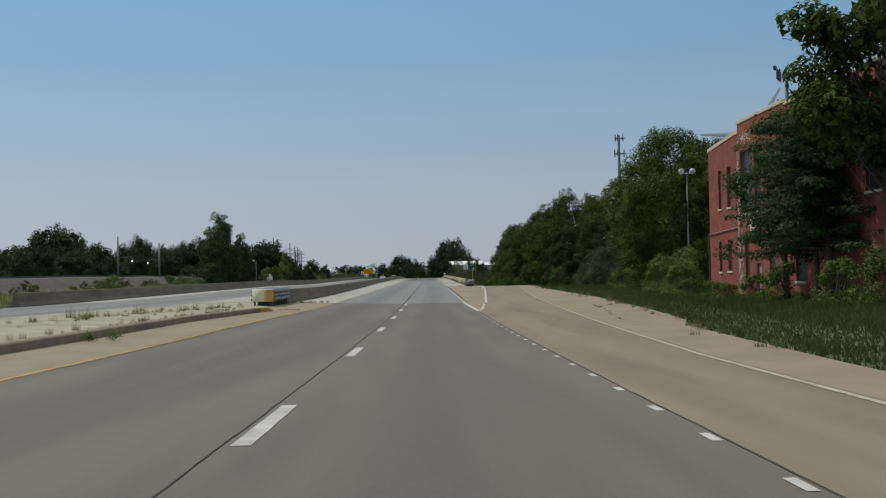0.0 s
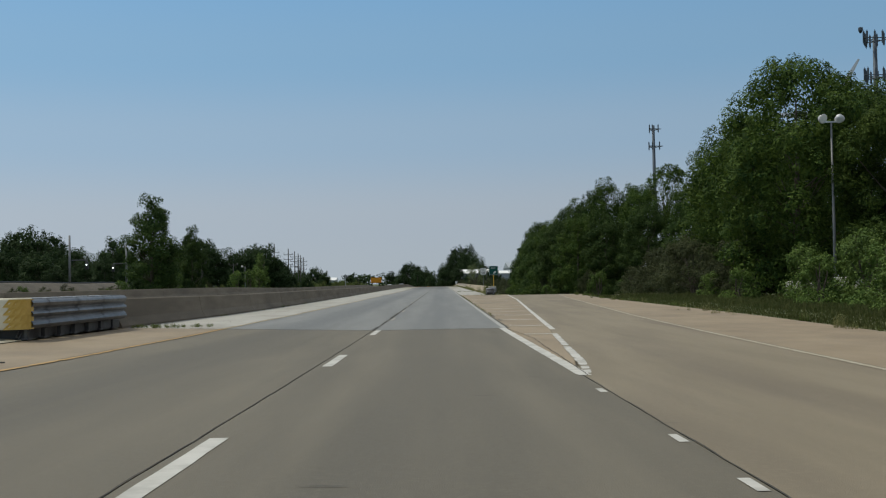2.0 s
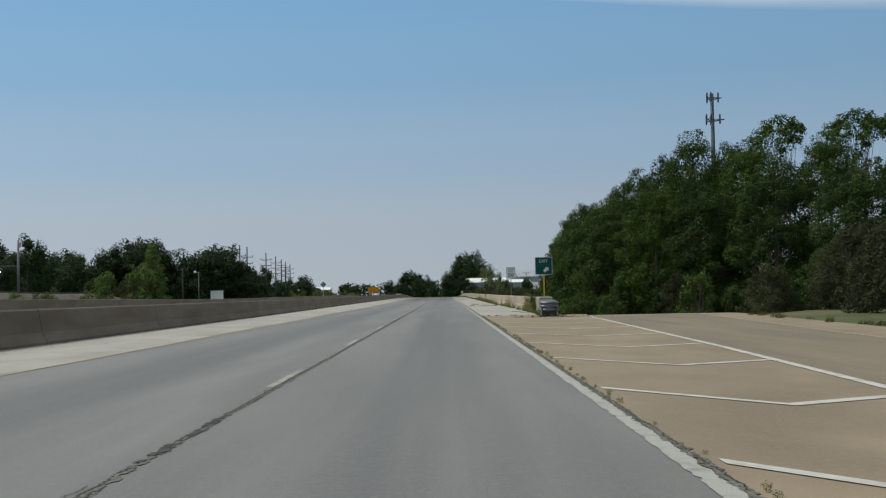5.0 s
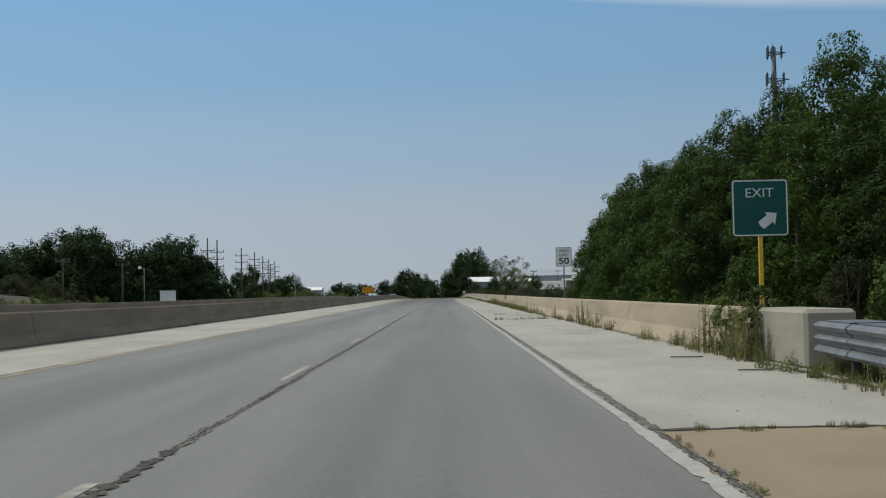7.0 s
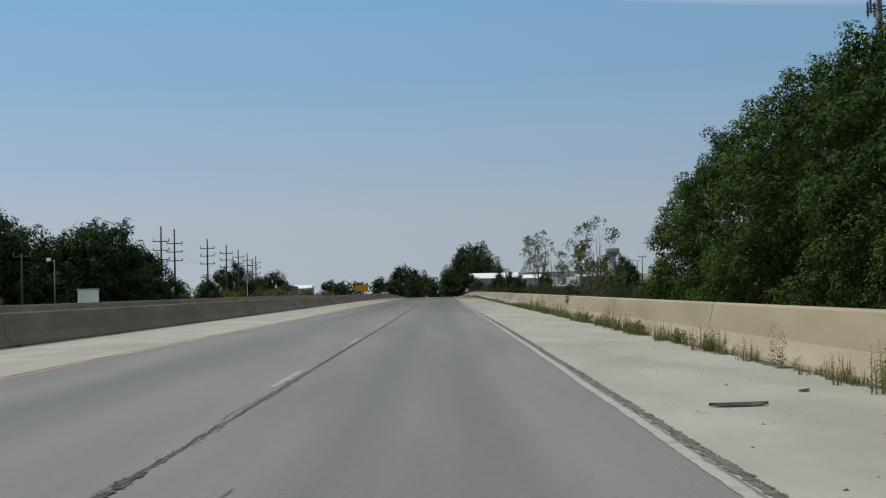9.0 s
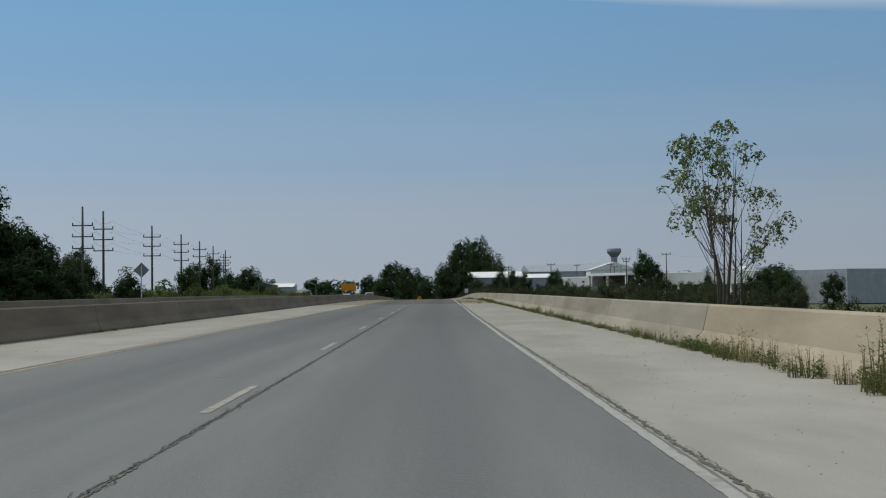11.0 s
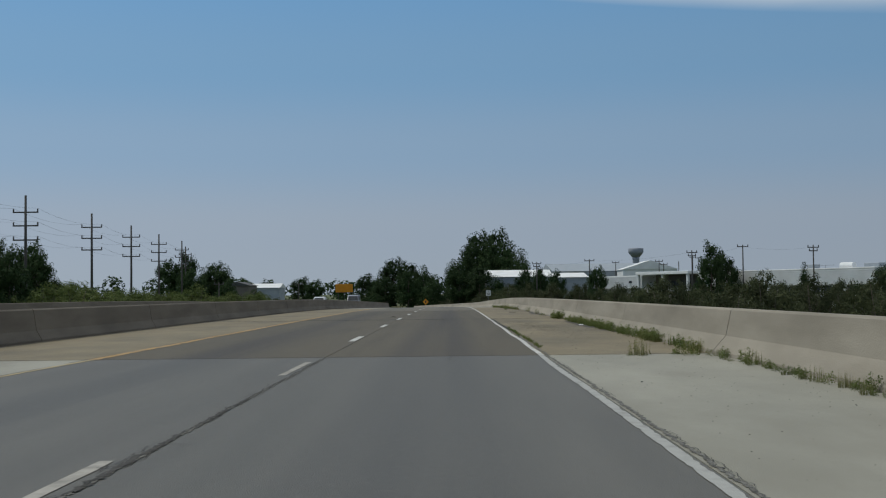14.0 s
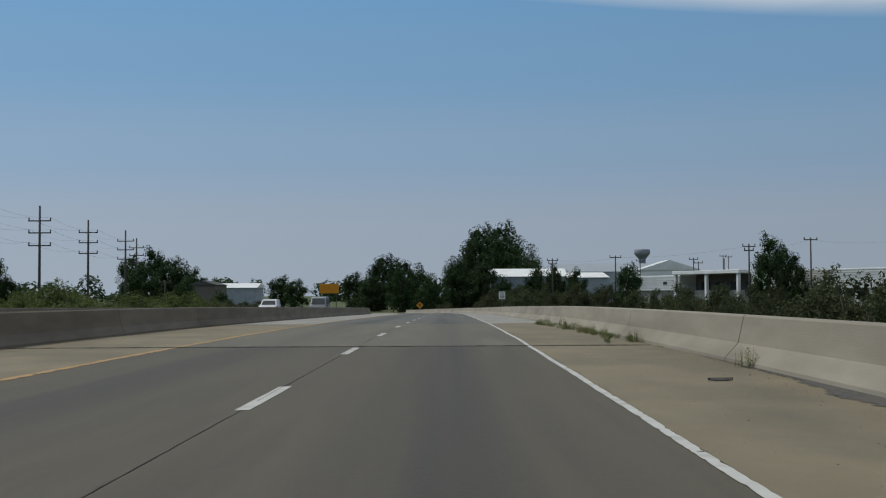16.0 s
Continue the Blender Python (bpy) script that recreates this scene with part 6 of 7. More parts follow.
def signal_mast(x, y, top, arm):
    z = terrain(x, y)
    s = thing("railway_signal", "grey railway signal mast with a lit lamp", "railway signal", (x, y, z), 0, "railway signals")
    h = top - z
    part("mast", tube(G(), [(0, 0, -0.3), (0, 0, h)], [0.22, 0.17], 8), GALV_DULL, s, smooth=True)
    if arm:
        part("bracket", box(G(), min(0, arm), max(0, arm), -0.08, 0.08, 5.3 - z, 5.5 - z, 0.02), STEEL_DARK, s)
        part("ladder", box(G(), arm - 0.1, arm + 0.1, -0.05, 0.05, 4.9 - z, 5.5 - z, 0.01), STEEL_DARK, s)
        hd = part("signal_head", box(G(), arm - 0.28, arm + 0.28, -0.25, 0.1, 3.8 - z, 5.1 - z, 0.08), SIGN_BLACK, s)
        part("lamp", lathe(G(), [(0.0, 0.0), (0.10, 0.0), (0.08, 0.04), (0.02, 0.05)], 12), SIGNAL_LIT, hd, "lit white lamp").matrix_basis = pose(arm, -0.26, 4.6 - z, 90, 0, 0)
    return s


signal_mast(-62.6, 244.6, 9.6, 2.9)
signal_mast(-62.3, 280.6, 9.2, -2.6)

# back of a diamond sign beside the opposite road
sb = thing("sign_back", "bare grey back of a diamond road sign on a post", "road sign", (-23.6, 341.8, terrain(-23.6, 341.8)), 4)
SZ = 2.35 - terrain(-23.6, 341.8)
part("panel", prism(G(), [(0, SZ - 0.62), (0.62, SZ), (0, SZ + 0.62), (-0.62, SZ)], "y", -0.006, 0.006), GALV_DULL, sb, "unpainted aluminium back")
part("post", box(G(), -0.04, 0.04, -0.06, -0.008, -0.4, SZ + 0.35, 0.006), GALV, sb)
part("brace", box(G(), -0.35, 0.35, -0.02, -0.007, SZ - 0.02, SZ + 0.03), GALV_DULL, sb)
# yard lamp before the dark trees
yl = thing("yard_lamp", "slim pole with a white floodlight before dark trees", "street lamp", (-50.2, 352, terrain(-50.2, 352)))
YH = 5.5 - terrain(-50.2, 352)
part("pole", tube(G(), [(0, 0, -0.3), (0, 0, YH)], [0.1, 0.07], 8), GALV_DULL, yl, smooth=True)
part("arm", tube(G(), [(0, 0, YH - 0.1), (-0.55, -0.1, YH)], 0.04, 6), GALV_DULL, yl)
part("lamp_head", box(G(), -0.95, -0.45, -0.35, 0.05, YH - 0.2, YH + 0.25, 0.08), LAMP_GLASS, yl, "white floodlight")

# equipment cabinet beyond the far barrier
ez = terrain(-47.6, 358)
cab = thing("equipment_cabinet", "pale grey metal equipment cabinet", "cabinet", (-47.6, 358, ez))
part("body", box(G(), -1.2, 1.2, -0.8, 0.8, 0.0, 1.55 - ez, 0.04), METAL_WHITE, cab)
part("roof", box(G(), -1.3, 1.3, -0.9, 0.9, 1.55 - ez, 1.68 - ez, 0.03), ROOF_GREY, cab)
part("door", box(G(), -0.55, 0.55, -0.84, -0.8, 0.3, 1.4 - ez, 0.01), METAL_WHITE, cab)

# ---------------- vehicles on the opposite carriageway ----------------
def car(name, label, x, y, rz, L, W, outline, glass, paint, cat):
    """Built facing -y. outline and glass: side views as (y, z) pairs."""
    c = thing(name, label, cat, (x + cx(y), y, gz(y) + opp(y)), rz)
    g = G()
    v, f = g
    n = len(outline)
    for s, inset in ((-1, 0.0), (1, 0.0)):
        for yy, zz in outline:
            k = 0.14 * smooth(0.95, 1.5, zz)
            v.append((s * (W / 2 - k), yy, zz))
    f += [(j, (j + 1) % n, n + (j + 1) % n, n + j) for j in range(n)]
    f += [tuple(reversed(range(n))), tuple(n + j for j in range(n))]
    body = part("body", g, paint, c)
    bv = body.modifiers.new("round", "BEVEL")
    bv.width, bv.segments = 0.06, 2
    (y0, z0), (y1, z1) = glass[0]
    part("windscreen", ([(-W / 2 + 0.16, y0 - 0.03, z0), (W / 2 - 0.16, y0 - 0.03, z0), (W / 2 - 0.26, y1 - 0.03, z1), (-W / 2 + 0.26, y1 - 0.03, z1)], [(0, 1, 2, 3)]), GLASS_DARK, c)
    for s in (-1, 1):
        g = G()
        g[0].extend([(s * (W / 2 - 0.02 - 0.1 * smooth(0.95, 1.5, z)), yy, z) for yy, z in glass[1]])
        g[1].append(tuple(range(len(glass[1]))))
        part("side_window", g, GLASS_DARK, c)
        part("headlight", box(G(), s * (W / 2 - 0.35) - 0.18, s * (W / 2 - 0.35) + 0.18, -L / 2 - 0.03, -L / 2 + 0.1, 0.62, 0.8, 0.03), LAMP_GLASS, c)
        part("mirror", box(G(), s * (W / 2 + 0.1) - 0.1, s * (W / 2 + 0.1) + 0.1, y0 + 0.2, y0 + 0.3, 0.98, 1.12, 0.02), paint, c)
        for wy in (-L / 2 + 0.85, L / 2 - 0.9):
            wh = part("wheel", tube(G(), [(s * (W / 2 - 0.22), wy, 0.33), (s * (W / 2 + 0.01), wy, 0.33)], 0.33, 18), RUBBER, c)
            part("rim", tube(G(), [(s * (W / 2), wy, 0.33), (s * (W / 2 + 0.025), wy, 0.33)], 0.2, 14), GALV, wh)
    part("bumper", box(G(), -W / 2 + 0.05, W / 2 - 0.05, -L / 2 - 0.08, -L / 2 + 0.08, 0.28, 0.55, 0.04), STEEL_DARK, c)
    part("grille", box(G(), -0.5, 0.5, -L / 2 - 0.035, -L / 2 + 0.02, 0.58, 0.78, 0.02), SIGN_BLACK, c)
    return c


SUV = [(-2.3, 0.3), (-2.35, 0.75), (-2.2, 0.95), (-1.1, 1.08), (-0.4, 1.62), (0.2, 1.72), (1.9, 1.68), (2.3, 1.1), (2.35, 0.6), (2.3, 0.3)]
car("car", "silver-grey car coming the other way behind the barrier", -19.6, 505, 0, 4.7, 1.85, SUV, [((-1.05, 1.12), (-0.45, 1.58)), [(-0.75, 1.1), (-0.3, 1.52), (1.7, 1.52), (2.0, 1.1)]], CAR_WHITE, "car")
VAN = [(-2.5, 0.3), (-2.55, 0.8), (-2.4, 1.05), (-1.8, 1.2), (-1.2, 1.95), (-0.6, 2.1), (2.6, 2.1), (2.75, 1.9), (2.75, 0.4), (2.65, 0.3)]
car("van", "dark grey van coming the other way behind the barrier", -15.3, 517, 0, 5.2, 1.95, VAN, [((-1.8, 1.25), (-1.22, 1.9)), [(-1.45, 1.2), (-1.0, 1.85), (2.2, 1.85), (2.2, 1.2)]], CAR_GREY, "van")

# ---------------- trees by the brick building ----------------
near = tree("cottonwood_tree", "tall cottonwood tree with large glossy leaves beside the building", 13.8, 4.6, 5.8, 36, 150, 0.26, LEAF_A, 31, "round", 0.29, 0.3)
put(near, 17.0, 45.5, s=0.97)
wall_tree = tree("roadside_tree", "leafy tree before the brick wall", 9.2, 2.9, 2.4, 44, 240, 0.14, LEAF_B, 33, "round", 0.28, 0.14, core=36)
put(wall_tree, 16.4, 57.0)
place(wall_tree, 16.6, 53.0, rz=140, s=0.95, sz=0.86)


def layered_tree(name, label, height, r, seed):
    """A tree with flat horizontal sprays in tiers and a bare lower trunk."""
    t = thing(name, label, "tree")
    rr = random.Random(seed)
    g = G()
    tube(g, [(0, 0, -0.3), (0.1, 0, 1.5), (0.0, 0.1, 4.0), (0, 0, height)], [0.26, 0.19, 0.13, 0.04], 9)
    clumps = []
    for k in range(60):
        z = 2.3 + (height - 2.6) * (k / 59)
        reach = r * (1.05 - 0.5 * (k / 59)) * rr.uniform(0.6, 1.0)
        a = k * 2.4 + rr.uniform(-0.3, 0.3)
        tip = Vector((reach * math.cos(a), reach * math.sin(a), z - 0.25 + rr.uniform(-0.2, 0.2)))
        tube(g, [(0, 0, z), tuple(tip.lerp(Vector((0, 0, z + 0.35)), 0.5)), tuple(tip)], [0.06, 0.035, 0.012], 5, cap=False)
        for j in range(8):
            q = 0.3 + 0.7 * j / 7
            p = Vector((0, 0, z + 0.2 * math.sin(q * 3))).lerp(tip, q)
            clumps.append((p.x + rr.uniform(-0.7, 0.7) * (0.5 + q), p.y + rr.uniform(-0.7, 0.7) * (0.5 + q), p.z + rr.uniform(-0.1, 0.1), rr.uniform(0.4, 0.75)))
    part("trunk", g, BARK, t, smooth=True)
    me = leaf_mesh("crown", clumps, 330, 0.15, LEAF_F, seed, flat=1.9, aspect=0.4)
    ob = new("crown", me)
    ob.parent = t
    return t


put(layered_tree("layered_tree", "dark tree with flat layered sprays before the brick wall", 8.6, 4.7, 41), 16.6, 51.5)
for x, y, s, sz in ((16.2, 61.5, 0.7, 0.6), (16.2, 56.5, 0.9, 0.8), (15.6, 47, 0.9, 0.8), (16, 43, 1.0, 1.0)):
    place(bush, x, y, rz=RT.uniform(0, 360), s=s, sz=sz)

# ---------------- left side ----------------
mid = tree("roadside_tree", "tall narrow dark tree standing beyond the far barrier", 9.9, 3.3, 0.2, 74, 260, 0.15, LEAF_B, 51, "tall", 0.26, 0.18, core=50)
put(mid, -25.3, 145.5, s=1.0, sz=0.97)
place(mid, -26.0, 150.5, rz=120, s=0.7, sz=0.56)
place(mid, -26.0, 166.4, rz=200, s=0.62, sz=0.82)
place(mid, -28.5, 172, rz=20, s=0.7, sz=0.5)
for x, y, s, sz in ((-24.6, 203, 1.2, 1.6), (-26.3, 207, 1.3, 1.5), (-25.6, 157, 0.65, 1.15), (-27, 200, 1.0, 1.4), (-31, 118, 1.0, 1.0), (-33, 122, 0.9, 0.8), (-30, 115, 0.8, 0.7), (-52, 160, 0.8, 0.7), (-50, 170, 0.7, 0.6), (-52, 190, 0.9, 0.8), (-46, 214, 1.2, 1.0)):
    place(bush, x, y, rz=RT.uniform(0, 360), s=s, sz=sz)
slim = tree("roadside_tree", "slender light green tree by the far barrier", 5.9, 1.5, 0.1, 46, 330, 0.12, LEAF_C, 53, "tall", 0.26, 0.1, stems=2, core=14)
put(slim, -24.3, 204.5)
place(slim, -24.9, 206.5, rz=130, s=0.9, sz=1.02)
place(slim, -25.6, 211.0, rz=60, s=0.9, sz=0.80)
wood = tree("woodland_tree", "dark full tree in a distant wood", 12.5, 5.2, 0.3, 34, 24, 0.38, LEAF_D, 61, "round", 0.36, 0.3, core=72)
wood2 = tree("woodland_tree", "broad dark tree in a distant wood", 10.8, 5.8, 0.2, 34, 24, 0.38, LEAF_D, 62, "dome", 0.35, 0.3, core=72)
put(wood, -52, 372, s=1.15, sz=1.15)
put(wood2, -60, 366, s=1.0, sz=1.05)
RW = random.Random(9)
rows = [(-56, 372, 1.0, 1.0), (-50, 370, 0.9, 0.95), (-69, 371, 1.0, 1.0), (-76, 369, 1.0, 0.95), (-47, 380, 0.7, 0.75), (-45, 378, 0.75, 0.72), (-42.5, 384, 0.6, 0.6), (-66, 374, 1.1, 1.05), (-72, 368, 1.0, 0.95), (-56, 364, 1.0, 1.1), (-48, 374, 0.9, 1.0), (-63, 362, 1.0, 0.95), (-80, 366, 1.1, 1.0), (-88, 372, 1.1, 0.9), (-44, 371, 0.6, 0.5), (-40, 402, 0.5, 0.55), (-36, 420, 0.4, 0.5)]
rows += [(-80 - 7.5 * k + RW.uniform(-2, 2), 330 + RW.uniform(-12, 40) + 2.0 * k, RW.uniform(0.8, 1.15), RW.uniform(0.75, 1.1)) for k in range(8)]
rows += [(-128, 412, 1.6, 1.6), (-121, 405, 1.4, 1.35), (-95, 395, 1.2, 1.0), (-72, 300, 0.55, 0.5), (-78, 285, 0.5, 0.45)]
rows += [(-166 + 5.3 * k, 452 + 7 * (k % 2), 1.1, 0.95 + 0.12 * (k % 3)) for k in range(15)]
rows += [(-168, 470, 1.3, 1.2), (-160, 476, 1.3, 1.25), (-150, 470, 1.35, 1.6), (-144, 474, 1.4, 1.75), (-138, 470, 1.35, 1.7), (-131, 478, 1.2, 1.3), (-125, 470, 1.2, 1.35), (-119, 476, 1.2, 1.25), (-113, 470, 1.2, 1.3), (-107, 478, 1.1, 1.15), (-101, 470, 1.1, 1.1), (-95, 476, 1.1, 1.1)]
# ahead, where the road bends away
rows += [(-8, 716, 1.0, 1.15), (-13, 722, 0.9, 1.05), (-18, 716, 1.0, 1.15), (-23, 722, 0.9, 0.95), (-28, 730, 0.7, 0.8), (3, 690, 0.9, 1.0), (-5, 684, 0.8, 0.85), (9, 680, 0.8, 0.9), (-12, 676, 0.7, 0.8), (14, 676, 0.8, 0.8), (-20, 700, 0.8, 0.7), (20, 668, 0.7, 0.6), (25, 660, 0.6, 0.55)]
# left distance
rows += [(-106, 778, 1.0, 1.3), (-100, 781, 1.1, 1.5), (-93, 785, 1.0, 1.3), (-87, 788, 0.9, 1.05), (-80, 792, 0.8, 0.8), (-58, 640, 0.8, 0.75), (-63, 648, 0.9, 0.95), (-68, 640, 0.8, 0.8), (-53, 655, 0.6, 0.5), (-47, 745, 0.8, 0.72), (-52, 750, 0.9, 0.8)]
rows += [(-168 + 5.2 * k, 790 + RW.uniform(-6, 6), 1.3, 2.0 - 0.10 * (k - 0) ** 2) for k in range(-3, 4)]
# right distance, by the warehouses
rows += [(58.6, 592, 0.72, 1.12), (61.3, 588, 0.55, 0.88), (70.2, 561, 0.34, 0.86), (61, 482, 0.42, 0.5), (66, 476, 0.45, 0.55), (71, 484, 0.45, 0.56), (76, 478, 0.45, 0.52), (57, 490, 0.35, 0.4), (22.0, 668, 0.6, 1.15), (26.5, 676, 0.4, 0.85), (34, 600, 0.5, 0.75), (38.5, 598, 0.25, 0.45), (24, 640, 0.45, 0.7), (27.5, 632, 0.5, 0.72), (33, 640, 0.35, 0.5), (80, 540, 0.7, 0.7), (85, 548, 0.8, 0.75)]
for i, (x, y, s, sz) in enumerate(rows):
    place(wood if i % 3 else wood2, x, y, rz=RW.uniform(0, 360), s=s, sz=sz)
for x, y, sc, sz in ((6.5, 716, 1.15, 1.72), (12.5, 712, 1.25, 1.80), (18.5, 709, 1.25, 1.78), (23.0, 704, 0.9, 1.55), (9.5, 722, 1.2, 1.78), (15.5, 720, 1.2, 1.82), (1.5, 712, 0.8, 1.30)):
    place(wood if y > 718 else wood2, x, y, rz=RW.uniform(0, 360), s=sc, sz=sz)
# low scrub filling the lower ground
scrub = tree("scrub_bush", "dark green scrub bush on low ground", 4.2, 2.6, 0.1, 26, 170, 0.13, LEAF_G, 71, "dome", 0.28, 0.07, "shrub", 3, core=40)
put(scrub, 30, 470, s=1.15)
for k in range(64):
    y = RW.uniform(400, 560)
    x = 12 + (y - 390) * 0.10 + RW.uniform(0, 34)
    place(scrub, x, y, rz=RW.uniform(0, 360), s=RW.uniform(0.8, 1.3), sz=RW.uniform(0.95, 1.3))
for k in range(34):
    y = RW.uniform(245, 400)
    place(scrub, 13 + RW.uniform(0, 26), y, rz=RW.uniform(0, 360), s=RW.uniform(0.7, 1.1), sz=RW.uniform(0.55, 0.85))
bank_scrub = tree("scrub_bush", "mid green scrub bush on the low bank", 4.2, 2.8, 0.1, 26, 170, 0.13, LEAF_H, 72, "dome", 0.28, 0.07, "shrub", 3, core=50)
put(bank_scrub, -34, 455, s=1.0, sz=0.75)
for k in range(96):
    y = RW.uniform(395, 545)
    place(bank_scrub, -28.5 - RW.uniform(0, 24), y, rz=RW.uniform(0, 360), s=RW.uniform(0.9, 1.3), sz=RW.uniform(0.95, 1.35))
for k in range(16):
    y = RW.uniform(240, 345)
    place(bank_scrub, -47 - RW.uniform(0, 12), y, rz=RW.uniform(0, 360), s=RW.uniform(0.5, 0.8), sz=RW.uniform(0.5, 0.9))
for k in range(26):
    y = RW.uniform(550, 660)
    place(scrub, RW.choice((-24 - RW.uniform(0, 14) + cx(y), 12 + RW.uniform(0, 20) + cx(y))), y, rz=RW.uniform(0, 360), s=RW.uniform(1.0, 1.5), sz=RW.uniform(0.5, 0.72))
for k in range(26):
    place(scrub, RW.uniform(8, 46), RW.uniform(570, 660), rz=RW.uniform(0, 360), s=RW.uniform(1.0, 1.5), sz=RW.uniform(1.0, 1.45))
for k in range(46):
    y = RW.uniform(105, 335)
    place(bank_scrub if k % 3 else scrub, -56.5 + RW.uniform(-2.2, 2.5), y, rz=RW.uniform(0, 360), s=RW.uniform(0.3, 0.6), sz=RW.uniform(0.25, 0.5))
for k in range(9):
    place(scrub, RW.uniform(-71, -57), 333 + RW.uniform(-2, 5), rz=RW.uniform(0, 360), s=RW.uniform(0.7, 1.0), sz=RW.uniform(0.7, 0.95))
# thin young trees beside the barrier
wisp = tree("young_tree", "thin young tree with sparse light foliage", 5.0, 1.5, 2.5, 15, 300, 0.10, LEAF_W, 81, "round", 0.25, 0.05, stems=2, core=0)
put(wisp, 6.3, 270.5, s=1.0)
for x, y, s, sz in ((5.95, 239.2, 0.72, 0.80), (7.3, 273, 0.8, 0.85), (5.9, 269.0, 0.6, 0.95), (7.4, 249, 0.8, 0.62)):
    place(wisp, x, y, rz=RW.uniform(0, 360), s=s, sz=sz)
sapling = tree("young_tree", "leafy young tree leaning over the barrier", 3.4, 1.15, 0.5, 20, 420, 0.09, LEAF_W, 82, "round", 0.28, 0.05, stems=2, core=12)
put(sapling, 5.75, 241.2, z=-1.0)
place(sapling, 6.6, 244.5, z=-1.1, rz=80, s=0.8, sz=0.8)
# far woods along the horizon
g_cl = []
for k in range(420):
    x = RW.uniform(-900, 900)
    g_cl.append((x, 1150 + RW.uniform(-60, 200), -4 + RW.uniform(1, 11) + 2.5 * noise.noise((x * 0.01, 0, 0)), RW.uniform(4, 8)))
fw = new("far_woods", leaf_mesh("far_woods", g_cl, 2.2, 2.6, LEAF_D, 91))
tagged(fw, "dark band of far woods on the horizon", "woods", kind="stuff")

# ---------------- weeds and grass ----------------
def weed_mesh(h, n, seed, leafy, spread=0.25):
    rr = random.Random(seed)
    g = G()
    for k in range(n):
        a, r = rr.uniform(0, 6.28), spread * math.sqrt(rr.random())
        x, y = r * math.cos(a), r * math.sin(a)
        hh = h * rr.uniform(0.45, 1.0)
        lx, ly = rr.uniform(-0.12, 0.12) * hh, rr.uniform(-0.12, 0.12) * hh
        w = 0.012
        i = len(g[0])
        g[0].extend([(x - w, y, -0.03), (x + w, y, -0.03), (x + lx, y + ly, hh)])
        g[1].append((i, i + 1, i + 2))
        for j in range(leafy):
            t = rr.uniform(0.08, 1.0)
            px, py, pz = x + lx * t, y + ly * t, hh * t
            b = rr.uniform(0, 6.28)
            L = rr.uniform(0.5, 1.0) * (0.028 + 0.035 * h) * (1.25 - 0.6 * t)
            dx, dy = math.cos(b), math.sin(b)
            i = len(g[0])
            g[0].extend([(px, py, pz), (px + dx * L - dy * L * 0.25, py + dy * L + dx * L * 0.25, pz + L * 0.6), (px + dx * L * 1.6, py + dy * L * 1.6, pz + L * 0.9), (px + dx * L + dy * L * 0.25, py + dy * L - dx * L * 0.25, pz + L * 0.5)])
            g[1].append((i, i + 1, i + 2, i + 3))
    return g


WEEDS = []
for k, (h, n, leafy, m, lab) in enumerate(((0.30, 26, 10, GRASS_BLADE, "low green weed tuft in a pavement joint"), (0.55, 20, 14, WEED, "knee-high pale weed tuft at the barrier foot"), (0.95, 14, 22, WEED, "tall dry weed stems at the barrier foot"), (0.22, 26, 5, WEED, "short dry grass tuft in a joint"))):
    w = part("weed_tuft", weed_mesh(h, n, 300 + k, leafy), m)
    tagged(w, lab, "weeds", "weed tufts")
    WEEDS.append(w)
    w.matrix_basis = pose(4.72, 180 + 3.3 * k, gz(180))


# a leafy cushion of weeds
me = leaf_mesh("weed_tuft", [(0, 0, 0.10, 0.13), (0.10, 0.03, 0.12, 0.11), (-0.09, -0.05, 0.11, 0.12), (0.02, 0.10, 0.17, 0.10), (-0.02, -0.09, 0.2, 0.09), (0.05, 0.0, 0.26, 0.08)], 2600, 0.042, GRASS_BLADE, 77)
w = tagged(new("weed_tuft", me), "leafy green weed cushion at the barrier foot", "weeds", "weed tufts")
WEEDS.append(w)
w.matrix_basis = pose(4.72, 300, gz(300))
WEED_COUNT = [0]
LOOSE = {0: G(), 1: G(), 2: G(), 3: G(), 4: G()}


def weed(k, x, y, z, s=1.0, loose=False):
    """A tuft as an object of its own, or, where it is small and far, as part of the joined growth."""
    m = Matrix.LocRotScale((x, y, z), Euler((0, 0, RW.uniform(0, 6.28))), (s, s, s * RW.uniform(0.8, 1.2)))
    if not loose and WEED_COUNT[0] < 290:
        WEED_COUNT[0] += 1
        return copy_thing(WEEDS[k], m)
    me, (v, f) = WEEDS[k].data, LOOSE[k]
    i = len(v)
    v += [tuple(m @ q.co) for q in me.vertices]
    f += [tuple(i + j for j in p.vertices) for p in me.polygons]


y = 157.5
while y < 430:
    dens = 1.3 if y < 200 else 0.7 if y < 262 else 0.9 if y < 345 else 1.9
    k = RW.choice((1, 1, 4, 3, 2)) if y < 262 else RW.choice((4, 4, 4, 1, 3))
    weed(k, 4.62 + RW.uniform(-0.12, 0.06), y, gz(y), RW.uniform(0.35, 0.85) * (0.85 if y > 262 else 1.1 if y > 200 else 1))
    y += RW.expovariate(1.0 / dens)
for k in range(90):
    yy = RW.uniform(214, 268)
    weed(RW.choice((4, 4, 1)), 4.60 + RW.uniform(-0.10, 0.08), yy, gz(yy), RW.uniform(0.45, 1.0), k > 30)
y = 262.0
